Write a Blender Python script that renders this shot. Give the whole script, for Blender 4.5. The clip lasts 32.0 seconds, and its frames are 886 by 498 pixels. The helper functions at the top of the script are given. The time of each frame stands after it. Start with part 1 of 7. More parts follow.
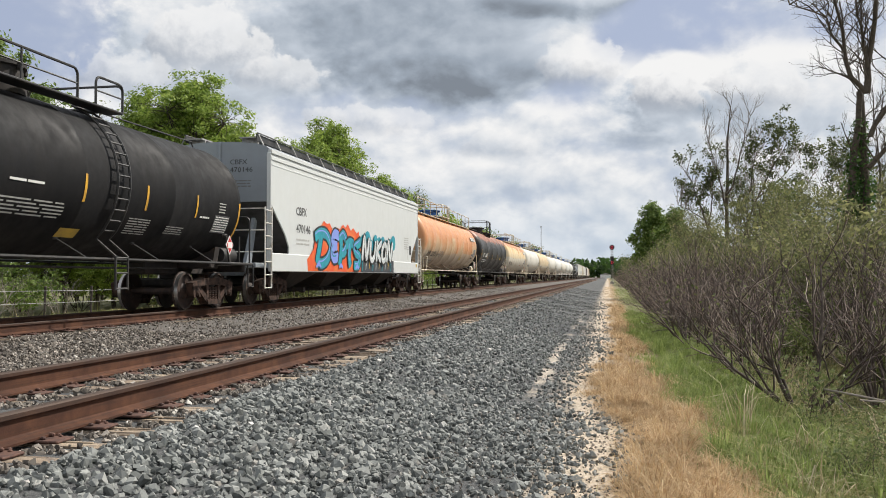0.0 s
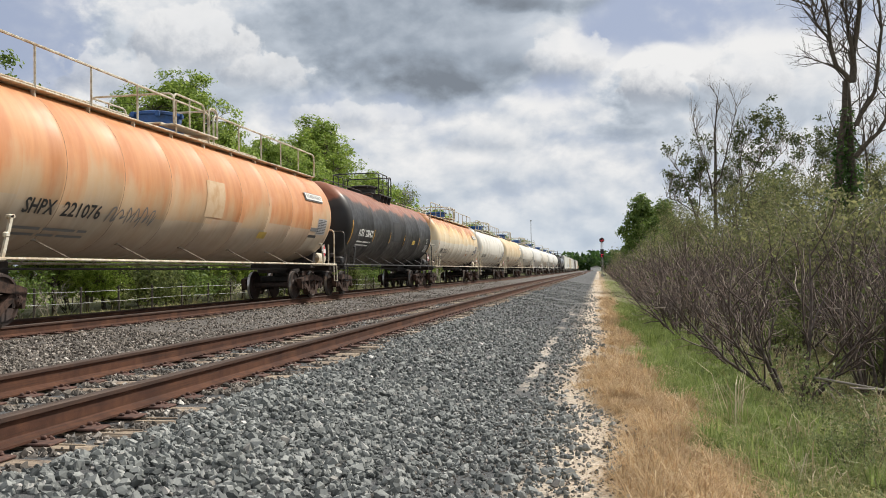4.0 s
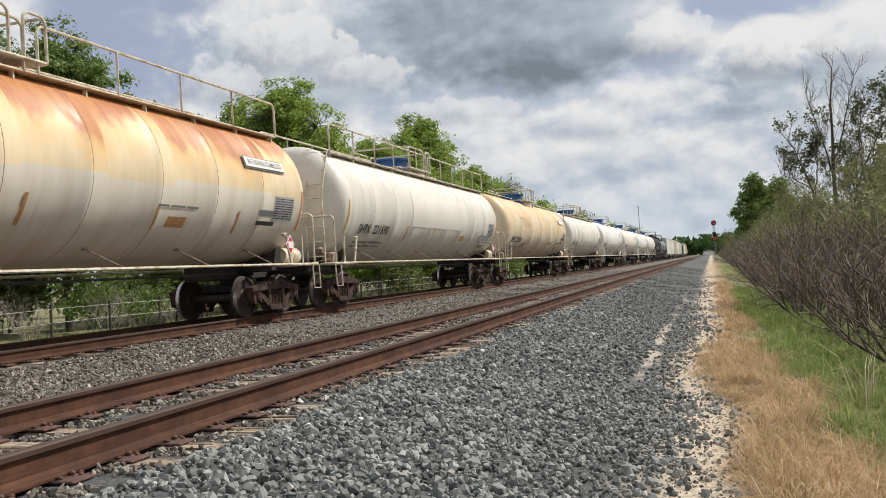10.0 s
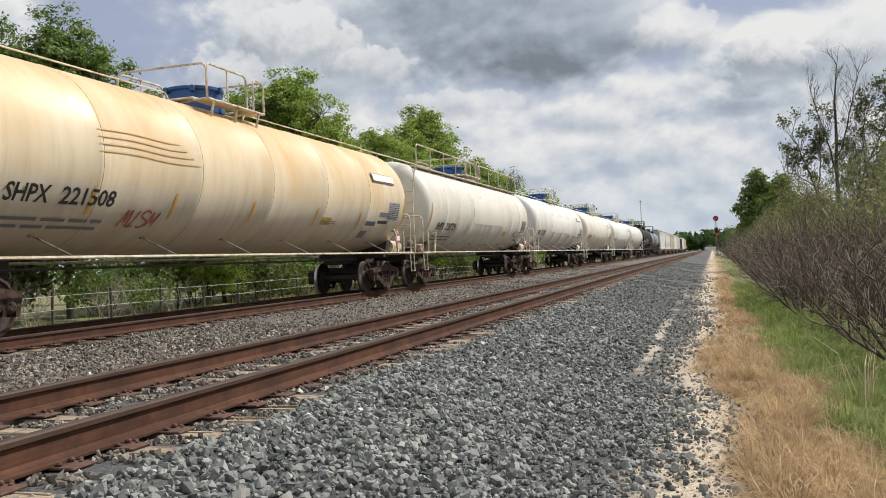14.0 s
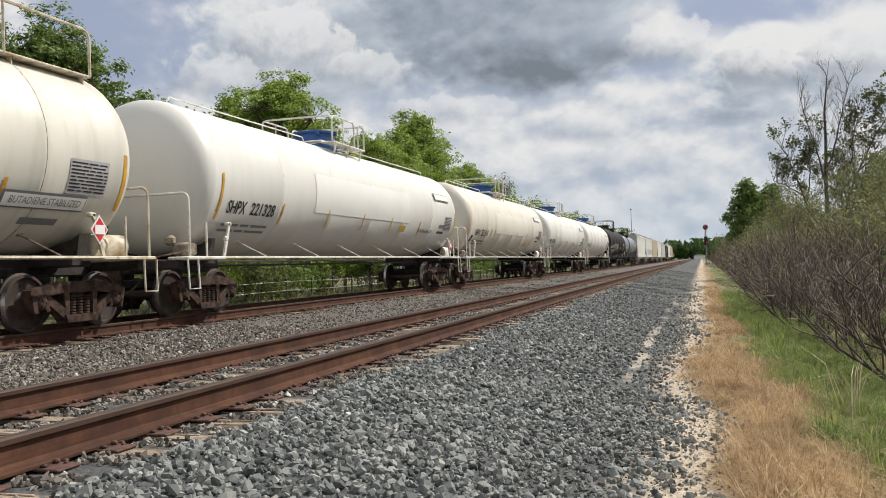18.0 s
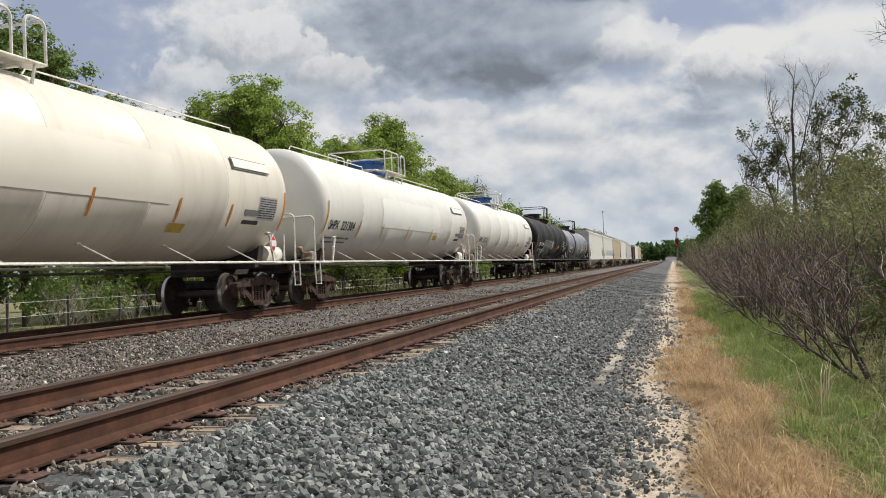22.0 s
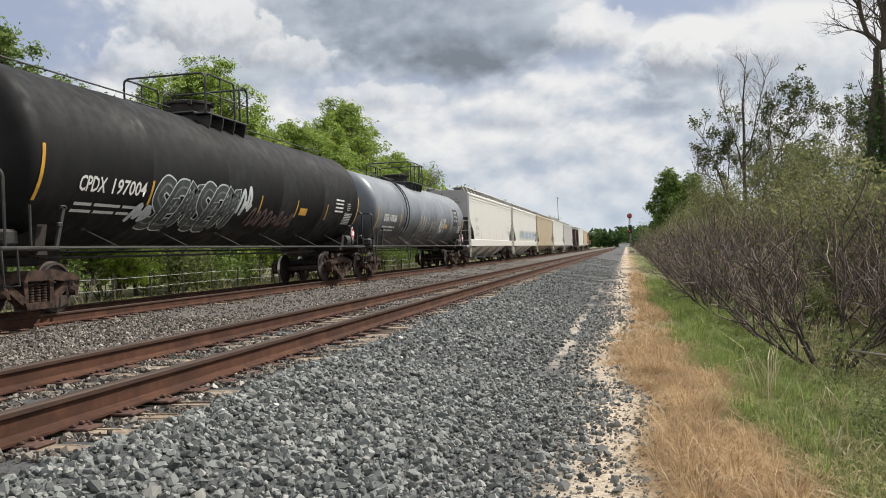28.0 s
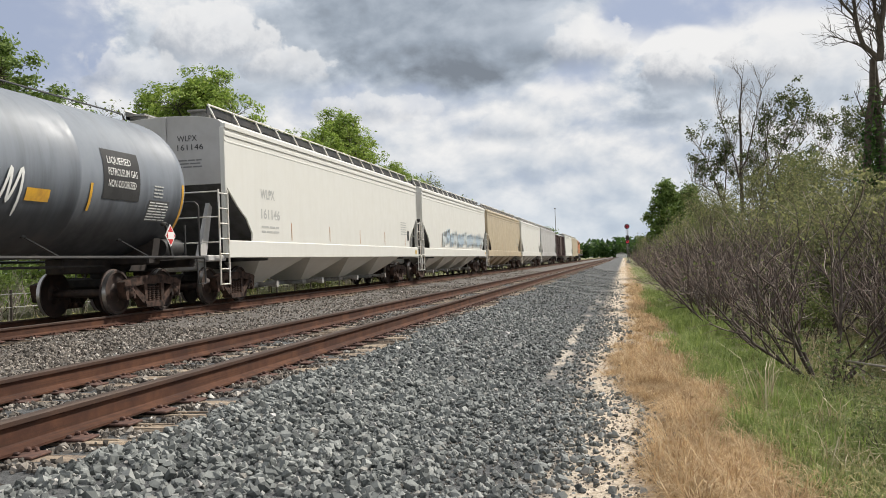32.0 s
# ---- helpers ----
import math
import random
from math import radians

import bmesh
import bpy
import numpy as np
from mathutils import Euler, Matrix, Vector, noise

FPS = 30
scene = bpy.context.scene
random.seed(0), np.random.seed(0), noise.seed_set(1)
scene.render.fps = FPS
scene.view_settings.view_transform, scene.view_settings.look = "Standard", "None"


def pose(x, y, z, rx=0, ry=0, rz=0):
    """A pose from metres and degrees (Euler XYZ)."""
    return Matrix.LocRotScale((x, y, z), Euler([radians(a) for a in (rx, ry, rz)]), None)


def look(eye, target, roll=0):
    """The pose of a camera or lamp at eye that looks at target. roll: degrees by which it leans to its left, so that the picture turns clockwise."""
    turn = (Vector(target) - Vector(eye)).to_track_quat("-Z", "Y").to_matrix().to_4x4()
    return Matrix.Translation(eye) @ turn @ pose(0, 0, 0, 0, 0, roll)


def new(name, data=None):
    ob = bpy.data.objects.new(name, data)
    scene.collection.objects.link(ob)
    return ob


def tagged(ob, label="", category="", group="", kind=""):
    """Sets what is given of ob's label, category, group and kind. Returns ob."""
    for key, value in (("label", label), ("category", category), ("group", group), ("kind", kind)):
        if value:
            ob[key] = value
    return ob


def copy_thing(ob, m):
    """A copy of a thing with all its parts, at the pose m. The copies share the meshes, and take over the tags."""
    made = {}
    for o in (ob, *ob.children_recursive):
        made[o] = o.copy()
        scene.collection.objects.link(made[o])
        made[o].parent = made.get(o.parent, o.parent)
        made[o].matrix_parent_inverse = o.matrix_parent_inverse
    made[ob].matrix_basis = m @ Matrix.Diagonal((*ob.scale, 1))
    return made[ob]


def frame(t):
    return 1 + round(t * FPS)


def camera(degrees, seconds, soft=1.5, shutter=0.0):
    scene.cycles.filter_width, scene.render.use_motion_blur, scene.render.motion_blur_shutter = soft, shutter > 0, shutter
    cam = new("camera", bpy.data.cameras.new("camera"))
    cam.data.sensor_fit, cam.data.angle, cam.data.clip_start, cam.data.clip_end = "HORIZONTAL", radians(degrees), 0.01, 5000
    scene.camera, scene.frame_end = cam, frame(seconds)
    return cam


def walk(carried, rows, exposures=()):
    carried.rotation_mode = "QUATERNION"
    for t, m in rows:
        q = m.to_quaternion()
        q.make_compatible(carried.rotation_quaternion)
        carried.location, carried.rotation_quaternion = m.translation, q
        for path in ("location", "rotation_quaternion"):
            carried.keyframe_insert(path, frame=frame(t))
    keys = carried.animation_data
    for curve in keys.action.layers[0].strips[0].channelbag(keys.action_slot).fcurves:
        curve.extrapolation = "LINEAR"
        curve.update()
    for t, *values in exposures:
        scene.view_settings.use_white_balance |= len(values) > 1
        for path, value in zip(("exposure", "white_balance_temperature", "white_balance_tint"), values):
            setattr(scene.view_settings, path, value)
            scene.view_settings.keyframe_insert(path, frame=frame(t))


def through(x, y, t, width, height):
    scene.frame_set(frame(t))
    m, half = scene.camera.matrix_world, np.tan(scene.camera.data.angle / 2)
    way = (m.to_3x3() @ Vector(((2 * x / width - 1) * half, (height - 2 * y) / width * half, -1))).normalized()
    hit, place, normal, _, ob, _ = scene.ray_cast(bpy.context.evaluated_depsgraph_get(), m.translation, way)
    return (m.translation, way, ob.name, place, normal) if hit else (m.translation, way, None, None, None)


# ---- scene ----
cam = camera(53.5, 32.0, soft=0.95)
PATH = [
    (0.0, pose(0, 0, 0.82, 91.772, -0.003, 10.620)),
    (0.5, pose(0, 0, 0.82, 91.705, 0.048, 10.520)),
    (1.0, pose(0, 0, 0.82, 91.457, 0.196, 10.540)),
    (1.5, pose(0, 0, 0.82, 91.225, 0.505, 10.322)),
    (2.0, pose(0, 0, 0.82, 91.133, 0.650, 10.214)),
    (2.5, pose(0, 0, 0.82, 91.274, 0.662, 10.414)),
    (3.0, pose(0, 0, 0.82, 91.378, 0.754, 10.501)),
    (3.5, pose(0, 0, 0.82, 91.414, 0.843, 10.280)),
    (4.0, pose(0, 0, 0.82, 91.469, 0.976, 10.010)),
    (4.5, pose(0, 0, 0.82, 91.654, 1.073, 9.782)),
    (6.5, pose(0, 0, 0.82, 91.740, 1.379, 9.538)),
    (7.0, pose(0, 0, 0.82, 91.649, 1.696, 9.682)),
    (7.5, pose(0, 0, 0.82, 91.239, 1.787, 9.779)),
    (8.0, pose(0, 0, 0.82, 90.692, 1.828, 10.228)),
    (8.5, pose(0, 0, 0.82, 90.930, 1.983, 10.844)),
    (9.0, pose(0, 0, 0.82, 91.225, 2.140, 12.133)),
    (9.5, pose(0, 0, 0.82, 91.220, 2.753, 14.409)),
    (10.0, pose(0, 0, 0.82, 91.304, 3.468, 16.993)),
    (10.5, pose(0, 0, 0.82, 90.935, 3.615, 18.379)),
    (11.0, pose(0, 0, 0.82, 90.623, 3.449, 18.352)),
    (11.5, pose(0, 0, 0.82, 90.701, 3.523, 18.152)),
    (12.0, pose(0, 0, 0.82, 90.750, 3.260, 17.783)),
    (12.5, pose(0, 0, 0.82, 90.789, 3.025, 17.495)),
    (13.0, pose(0, 0, 0.82, 90.677, 3.012, 17.326)),
    (13.5, pose(0, 0, 0.82, 90.644, 2.936, 17.167)),
    (14.0, pose(0, 0, 0.82, 90.793, 2.742, 17.076)),
    (14.5, pose(0, 0, 0.82, 90.988, 2.746, 17.013)),
    (15.0, pose(0, 0, 0.82, 90.852, 2.555, 16.641)),
    (15.5, pose(0, 0, 0.82, 90.545, 2.285, 16.539)),
    (17.5, pose(0, 0, 0.82, 91.148, 2.022, 16.499)),
    (18.0, pose(0, 0, 0.82, 91.101, 1.983, 16.431)),
    (18.5, pose(0, 0, 0.82, 90.756, 2.198, 16.235)),
    (19.0, pose(0, 0, 0.82, 90.489, 2.331, 16.137)),
    (19.5, pose(0, 0, 0.82, 90.467, 2.333, 16.003)),
    (20.0, pose(0, 0, 0.82, 90.644, 2.362, 15.748)),
    (20.5, pose(0, 0, 0.82, 90.705, 2.357, 15.592)),
    (21.0, pose(0, 0, 0.82, 90.670, 2.380, 15.245)),
    (21.5, pose(0, 0, 0.82, 90.852, 2.322, 14.889)),
    (22.0, pose(0, 0, 0.82, 91.265, 2.427, 14.697)),
    (22.5, pose(0, 0, 0.82, 91.413, 2.558, 14.485)),
    (23.0, pose(0, 0, 0.82, 91.611, 2.414, 14.271)),
    (23.5, pose(0, 0, 0.82, 91.797, 1.958, 14.503)),
    (24.0, pose(0, 0, 0.82, 91.674, 1.824, 14.650)),
    (24.5, pose(0, 0, 0.82, 91.045, 2.088, 14.246)),
    (25.0, pose(0, 0, 0.82, 90.667, 2.135, 14.181)),
    (25.5, pose(0, 0, 0.82, 90.864, 2.328, 14.021)),
    (27.5, pose(0, 0, 0.82, 90.339, 2.386, 11.853)),
    (28.0, pose(0, 0, 0.82, 90.207, 2.239, 11.795)),
    (28.5, pose(0, 0, 0.82, 90.184, 2.073, 11.819)),
    (29.0, pose(0, 0, 0.82, 90.288, 1.935, 11.937)),
    (29.5, pose(0, 0, 0.82, 90.604, 1.869, 11.950)),
    (30.0, pose(0, 0, 0.82, 90.911, 1.967, 11.907)),
    (30.5, pose(0, 0, 0.82, 91.029, 2.032, 11.801)),
    (31.0, pose(0, 0, 0.82, 91.071, 2.035, 11.655)),
    (31.5, pose(0, 0, 0.82, 90.981, 2.122, 11.631)),
    (32.0, pose(0, 0, 0.82, 90.868, 2.157, 11.632)),
]
walk(cam, PATH, [(0.0, 0.10), (2.0, 0.04), (4.0, 0.03), (7.0, 0.08), (9.0, 0.0), (11.0, -0.09), (14.0, -0.05), (18.0, -0.08), (20.0, -0.14), (25.0, -0.12), (28.0, 0.02), (31.0, 0.05), (32.0, 0.05)])

# ---- light ----
SUN_EL, SUN_AZ = 46.0, 45.0      # degrees; azimuth clockwise from +Y


class Net:
    """Short hand for node networks."""

    def __init__(self, tree):
        self.t = tree
        tree.nodes.clear()

    def put(self, sock, value):
        if isinstance(value, bpy.types.NodeSocket):
            self.t.links.new(value, sock)
        else:
            sock.default_value = value

    def math(self, op, a, b=0.0, c=0.0, clamp=False):
        nd = self.t.nodes.new("ShaderNodeMath")
        nd.operation, nd.use_clamp = op, clamp
        for s, v in zip(nd.inputs, (a, b, c)):
            self.put(s, v)
        return nd.outputs[0]

    def vec(self, op, a, b=(0, 0, 0)):
        nd = self.t.nodes.new("ShaderNodeVectorMath")
        nd.operation = op
        self.put(nd.inputs[0], a)
        self.put(nd.inputs[1], b)
        return nd.outputs["Value"] if op in ("DOT_PRODUCT", "LENGTH", "DISTANCE") else nd.outputs[0]

    def xyz(self, v):
        nd = self.t.nodes.new("ShaderNodeSeparateXYZ")
        self.put(nd.inputs[0], v)
        return nd.outputs

    def join(self, x, y, z):
        nd = self.t.nodes.new("ShaderNodeCombineXYZ")
        for s, v in zip(nd.inputs, (x, y, z)):
            self.put(s, v)
        return nd.outputs[0]

    def noise(self, v, scale, detail=4.0, rough=0.55, warp=0.0):
        nd = self.t.nodes.new("ShaderNodeTexNoise")
        self.put(nd.inputs["Vector"], v)
        nd.inputs["Scale"].default_value, nd.inputs["Detail"].default_value = scale, detail
        nd.inputs["Roughness"].default_value, nd.inputs["Distortion"].default_value = rough, warp
        return nd.outputs["Fac"]

    def step(self, x, lo, hi, a=0.0, b=1.0):
        nd = self.t.nodes.new("ShaderNodeMapRange")
        nd.interpolation_type = "SMOOTHSTEP"
        for s, v in zip(nd.inputs, (x, lo, hi, a, b)):
            self.put(s, v)
        return nd.outputs[0]

    def mix(self, fac, a, b, kind="MIX"):
        nd = self.t.nodes.new("ShaderNodeMix")
        nd.data_type, nd.blend_type = "RGBA", kind
        self.put(nd.inputs[0], fac)
        for s, v in ((nd.inputs[6], a), (nd.inputs[7], b)):
            self.put(s, (*v, 1) if isinstance(v, tuple) and len(v) == 3 else v)
        return nd.outputs[2]

    def coords(self, name="Object"):
        return self.t.nodes.new("ShaderNodeTexCoord").outputs[name]


def ramp(n, fac, stops):
    nd = n.t.nodes.new("ShaderNodeValToRGB")
    el = nd.color_ramp.elements
    while len(el) < len(stops):
        el.new(0.5)
    for e, (p, c) in zip(el, stops):
        e.position, e.color = p, (*c, 1)
    n.put(nd.inputs[0], fac)
    return nd.outputs[0]


def build_world():
    w = bpy.data.worlds.new("sky")
    scene.world = w
    w.use_nodes = True
    n = Net(w.node_tree)
    sky = n.t.nodes.new("ShaderNodeTexSky")
    sky.sky_type, sky.sun_disc = "NISHITA", False
    sky.sun_elevation, sky.sun_rotation = radians(SUN_EL), radians(SUN_AZ)
    sky.air_density, sky.dust_density, sky.ozone_density = 1.0, 1.5, 1.0
    d = n.coords("Generated")
    x, y, z = n.xyz(d)
    az = n.math("MULTIPLY", n.math("ARCTAN2", x, y), 57.2958)
    el = n.math("MULTIPLY", n.math("ARCSINE", z), 57.2958)
    # cloud banks: azimuth, elevation, half width, half height in degrees, weight (below zero: a clear gap)
    banks = [(-12.0, 16.4, 10.5, 4.1, 1.15), (-7.5, 13.6, 5.5, 1.6, 0.35), (-26.0, 14.6, 5.5, 3.2, 0.38), (-36.0, 15.5, 5.0, 5.0, -0.55), (3.5, 15.6, 6.5, 2.1, -0.5), (4.3, 11.9, 2.7, 1.7, 0.70), (3.4, 9.6, 2.8, 1.0, 0.42),
             (11.0, 11.0, 4.2, 2.6, 0.40), (-2.0, 18.2, 5.5, 1.0, 0.5), (-14.0, 10.6, 9.0, 1.0, -0.12), (-9.0, 6.6, 6.0, 1.3, 0.22), (-2.5, 11.8, 2.6, 1.0, -0.25), (14.0, 16.5, 5.0, 3.0, -0.3)]

    def density(da, de):
        a, e = n.math("ADD", az, da), n.math("ADD", el, de)
        p = n.join(n.math("MULTIPLY", a, 0.1), n.math("MULTIPLY", e, 0.145), 0.0)
        heap = n.noise(p, 1.9, 8, 0.50, 0.25)
        puffs = n.noise(n.vec("ADD", p, (7.3, 1.9, 0.4)), 6.0, 6, 0.55, 0.15)
        out = n.math("ADD", n.math("MULTIPLY_ADD", heap, 1.25, -0.50), n.math("MULTIPLY_ADD", puffs, 0.36, -0.18))
        # the banks' outlines wander with the heaps
        wa = n.math("MULTIPLY_ADD", puffs, 2.4, -1.2)
        we = n.math("MULTIPLY_ADD", heap, 2.4, -1.2)
        for ba, be, ha, he, w in banks:
            u = n.math("DIVIDE", n.math("ADD", n.math("SUBTRACT", a, ba), wa), ha)
            v = n.math("DIVIDE", n.math("ADD", n.math("SUBTRACT", e, be), we), he)
            out = n.math("ADD", out, n.step(n.math("MULTIPLY_ADD", u, u, n.math("MULTIPLY", v, v)), 1.7, 0.1, 0.0, w))
        return out

    here, sunward = density(0.0, 0.0), density(0.55, 0.85)
    clear = n.mix(1.0, sky.outputs[0], (0.085, 0.085, 0.085), "MULTIPLY")
    clear = n.mix(0.75, clear, (0.53, 0.60, 0.79))
    # thin rims and the faces towards the sun are white, the thick middle is grey
    thick = n.step(here, 0.0, 1.9)
    lit = n.math("MULTIPLY_ADD", n.math("SUBTRACT", here, sunward), 0.95, n.math("MULTIPLY_ADD", thick, -0.66, 0.82), clamp=True)
    cloud = ramp(n, lit, [(0.0, (0.25, 0.285, 0.335)), (0.3, (0.40, 0.46, 0.54)), (0.65, (0.645, 0.705, 0.785)), (1.0, (1.02, 1.015, 1.01))])
    col = n.mix(n.step(here, -0.42, 0.22), clear, cloud)
    # cumulus heads: crisp and white above, fading into grey below; azimuth, elevation, half width, half height
    rough = n.noise(n.join(n.math("MULTIPLY", az, 0.1), n.math("MULTIPLY", el, 0.1), 3.7), 9.0, 7, 0.58, 0.2)
    lump = n.math("ADD", n.math("MULTIPLY_ADD", n.noise(d, 26.0, 3, 0.5), 1.5, -0.75), n.math("MULTIPLY_ADD", rough, 1.1, -0.55))
    for ca, ce, ha, he, amount in ((3.9, 11.5, 2.7, 1.9, 0.95), (9.5, 11.4, 3.2, 1.9, 0.6), (-25.5, 14.2, 4.2, 2.3, 0.75), (-21.0, 12.6, 2.6, 1.3, 0.6), (-1.6, 13.2, 2.6, 1.7, 0.6), (-15.5, 9.9, 4.0, 1.1, 0.45), (-7.0, 8.4, 3.4, 1.1, 0.35), (-31.0, 12.2, 3.0, 1.7, 0.5)):
        u = n.math("DIVIDE", n.math("SUBTRACT", az, ca), ha)
        v = n.math("DIVIDE", n.math("SUBTRACT", el, ce), he)
        r = n.math("ADD", n.math("SQRT", n.math("MULTIPLY_ADD", u, u, n.math("MULTIPLY", v, v))), lump)
        height = n.math("ADD", v, n.math("MULTIPLY_ADD", rough, 1.6, -0.8))
        tone = n.mix(n.step(n.math("MULTIPLY_ADD", u, 0.35, height), -0.75, 0.55), (0.42, 0.46, 0.53), (1.02, 1.015, 1.01))
        mask = n.math("MULTIPLY", n.step(r, 1.12, 0.86, 0.0, amount), n.step(v, -1.0, -0.1))
        col = n.mix(mask, col, tone)
    # haze low down
    col = n.mix(n.step(z, 0.13, 0.0, 0.0, 0.5), col, (0.60, 0.72, 0.85))
    bg = n.t.nodes.new("ShaderNodeBackground")
    n.put(bg.inputs[0], col)
    bg.inputs[1].default_value = 0.83
    out = n.t.nodes.new("ShaderNodeOutputWorld")
    n.t.links.new(bg.outputs[0], out.inputs[0])


build_world()
sun_data = bpy.data.lights.new("sun", "SUN")
sun_data.energy, sun_data.angle, sun_data.color = 5.0, radians(1.0), (1.0, 0.945, 0.855)
sun = new("sun", sun_data)
_a, _e = radians(SUN_AZ), radians(SUN_EL)
sun.matrix_world = look((0, 0, 40), (-math.sin(_a) * math.cos(_e), -math.cos(_a) * math.cos(_e), 40 - math.sin(_e)))
scene.view_settings.exposure = 0.0

# ---- materials ----
def material(name, colour, rough=0.7, metal=0.0, make=None, bump=None, spec=0.5):
    """colour: rgb or a function of the net that gives a colour socket; bump: (function giving a height, strength, distance)."""
    m = bpy.data.materials.new(name)
    m.use_nodes = True
    n = Net(m.node_tree)
    p = n.t.nodes.new("ShaderNodeBsdfPrincipled")
    out = n.t.nodes.new("ShaderNodeOutputMaterial")
    n.t.links.new(p.outputs[0], out.inputs[0])
    c = colour(n) if callable(colour) else (*colour, 1)
    n.put(p.inputs["Base Color"], c)
    n.put(p.inputs["Roughness"], rough(n) if callable(rough) else rough)
    p.inputs["Metallic"].default_value = metal
    p.inputs["Specular IOR Level"].default_value = spec
    if bump:
        b = n.t.nodes.new("ShaderNodeBump")
        b.inputs["Strength"].default_value, b.inputs["Distance"].default_value = bump[1], bump[2]
        n.put(b.inputs["Height"], bump[0](n))
        n.t.links.new(b.outputs[0], p.inputs["Normal"])
    return m


def island(n):
    return n.t.nodes.new("ShaderNodeNewGeometry").outputs["Random Per Island"]


def obrand(n):
    return n.t.nodes.new("ShaderNodeObjectInfo").outputs["Random"]


def mottled(base, dark, scale=3.0, lo=0.4, hi=0.7, fine=40.0, fine_amt=0.25):
    def f(n):
        v = n.coords()
        c = n.mix(n.step(n.noise(v, scale, 5, 0.6), lo, hi), base, dark)
        return n.mix(n.math("MULTIPLY", n.step(n.noise(v, fine, 3), 0.35, 0.7), fine_amt), c, dark)
    return f


def stone_col(n, rnd):
    base = ramp(n, rnd, [(0.0, (0.055, 0.06, 0.056)), (0.3, (0.14, 0.148, 0.14)), (0.62, (0.22, 0.23, 0.217)), (0.93, (0.325, 0.33, 0.31)), (0.993, (0.29, 0.27, 0.24)), (1.0, (0.62, 0.60, 0.57))])
    return n.mix(n.math("MULTIPLY", n.step(n.noise(n.coords(), 60, 4, 0.65), 0.4, 0.75), 0.4), base, (0.09, 0.092, 0.097))


def warm_stone_col(n, rnd):
    base = ramp(n, rnd, [(0.0, (0.055, 0.046, 0.038)), (0.35, (0.125, 0.108, 0.09)), (0.7, (0.235, 0.205, 0.172)), (0.96, (0.37, 0.33, 0.285)), (1.0, (0.66, 0.63, 0.57))])
    return n.mix(n.math("MULTIPLY", n.step(n.noise(n.coords(), 60, 4, 0.65), 0.4, 0.75), 0.4), base, (0.12, 0.105, 0.09))


STONE = material("ballast_stone", lambda n: stone_col(n, island(n)), 0.85)
STONE_ONE = material("ballast_stone_single", lambda n: stone_col(n, obrand(n)), 0.85)
STONE_WARM = material("weathered_ballast_stone", lambda n: warm_stone_col(n, island(n)), 0.88)


def ground_col(n):
    v = n.coords()
    x, y, z = n.xyz(v)
    e = n.math("MULTIPLY_ADD", n.noise(v, 1.6, 5, 0.6), 0.9, -0.45)
    xe = n.math("ADD", x, e)
    grain = n.noise(v, 26, 3, 0.7)
    gravel = ramp(n, grain, [(0.25, (0.06, 0.062, 0.065)), (0.45, (0.15, 0.153, 0.157)), (0.6, (0.25, 0.252, 0.255)), (0.75, (0.36, 0.36, 0.355))])
    warm = ramp(n, grain, [(0.25, (0.09, 0.08, 0.072)), (0.45, (0.20, 0.18, 0.165)), (0.6, (0.28, 0.26, 0.24)), (0.75, (0.40, 0.38, 0.35))])
    # both gravels blended towards black, as painted shade in the gaps between stones
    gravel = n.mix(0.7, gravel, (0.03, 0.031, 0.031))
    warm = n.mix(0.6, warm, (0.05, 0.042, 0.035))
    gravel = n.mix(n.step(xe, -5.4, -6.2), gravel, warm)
    # pale dust in the wheel mark, an oily patch beside it
    mark = n.math("ABSOLUTE", n.math("ADD", x, n.math("MULTIPLY_ADD", n.noise(v, 0.9, 4), 0.25, 0.74)))
    worn = n.math("MULTIPLY", n.step(mark, 0.15, 0.05), n.step(n.noise(v, 1.1, 5, 0.65), 0.42, 0.6))
    worn = n.math("MULTIPLY", worn, n.math("MULTIPLY", n.step(y, 8.5, 10.5), n.step(y, 36.0, 26.0)))
    gravel = n.mix(worn, gravel, n.mix(n.step(n.noise(v, 34, 4, 0.75), 0.35, 0.65), (0.25, 0.215, 0.175), (0.54, 0.475, 0.39)))
    soil = n.mix(n.noise(v, 5, 6, 0.7), (0.20, 0.15, 0.09), (0.42, 0.34, 0.24))
    sand = n.mix(n.step(n.noise(v, 30, 5, 0.75), 0.35, 0.65), (0.34, 0.275, 0.20), (0.62, 0.53, 0.42))
    straw = n.mix(n.step(n.noise(v, 9, 6, 0.7), 0.35, 0.65), (0.17, 0.115, 0.065), (0.42, 0.31, 0.185))
    green = n.mix(n.step(n.noise(v, 3, 6, 0.7), 0.35, 0.65), (0.09, 0.115, 0.035), (0.25, 0.215, 0.11))
    c = n.mix(n.step(xe, -0.75, -0.25), gravel, sand)
    c = n.mix(n.step(xe, 0.0, 0.3), c, straw)
    c = n.mix(n.step(xe, 0.55, 1.0), c, green)
    left = n.mix(n.step(xe, -13.6, -14.6), gravel, green)
    return n.mix(n.step(x, -7.0, -7.05), c, left)


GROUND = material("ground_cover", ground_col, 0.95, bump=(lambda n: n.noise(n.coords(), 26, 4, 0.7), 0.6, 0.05))

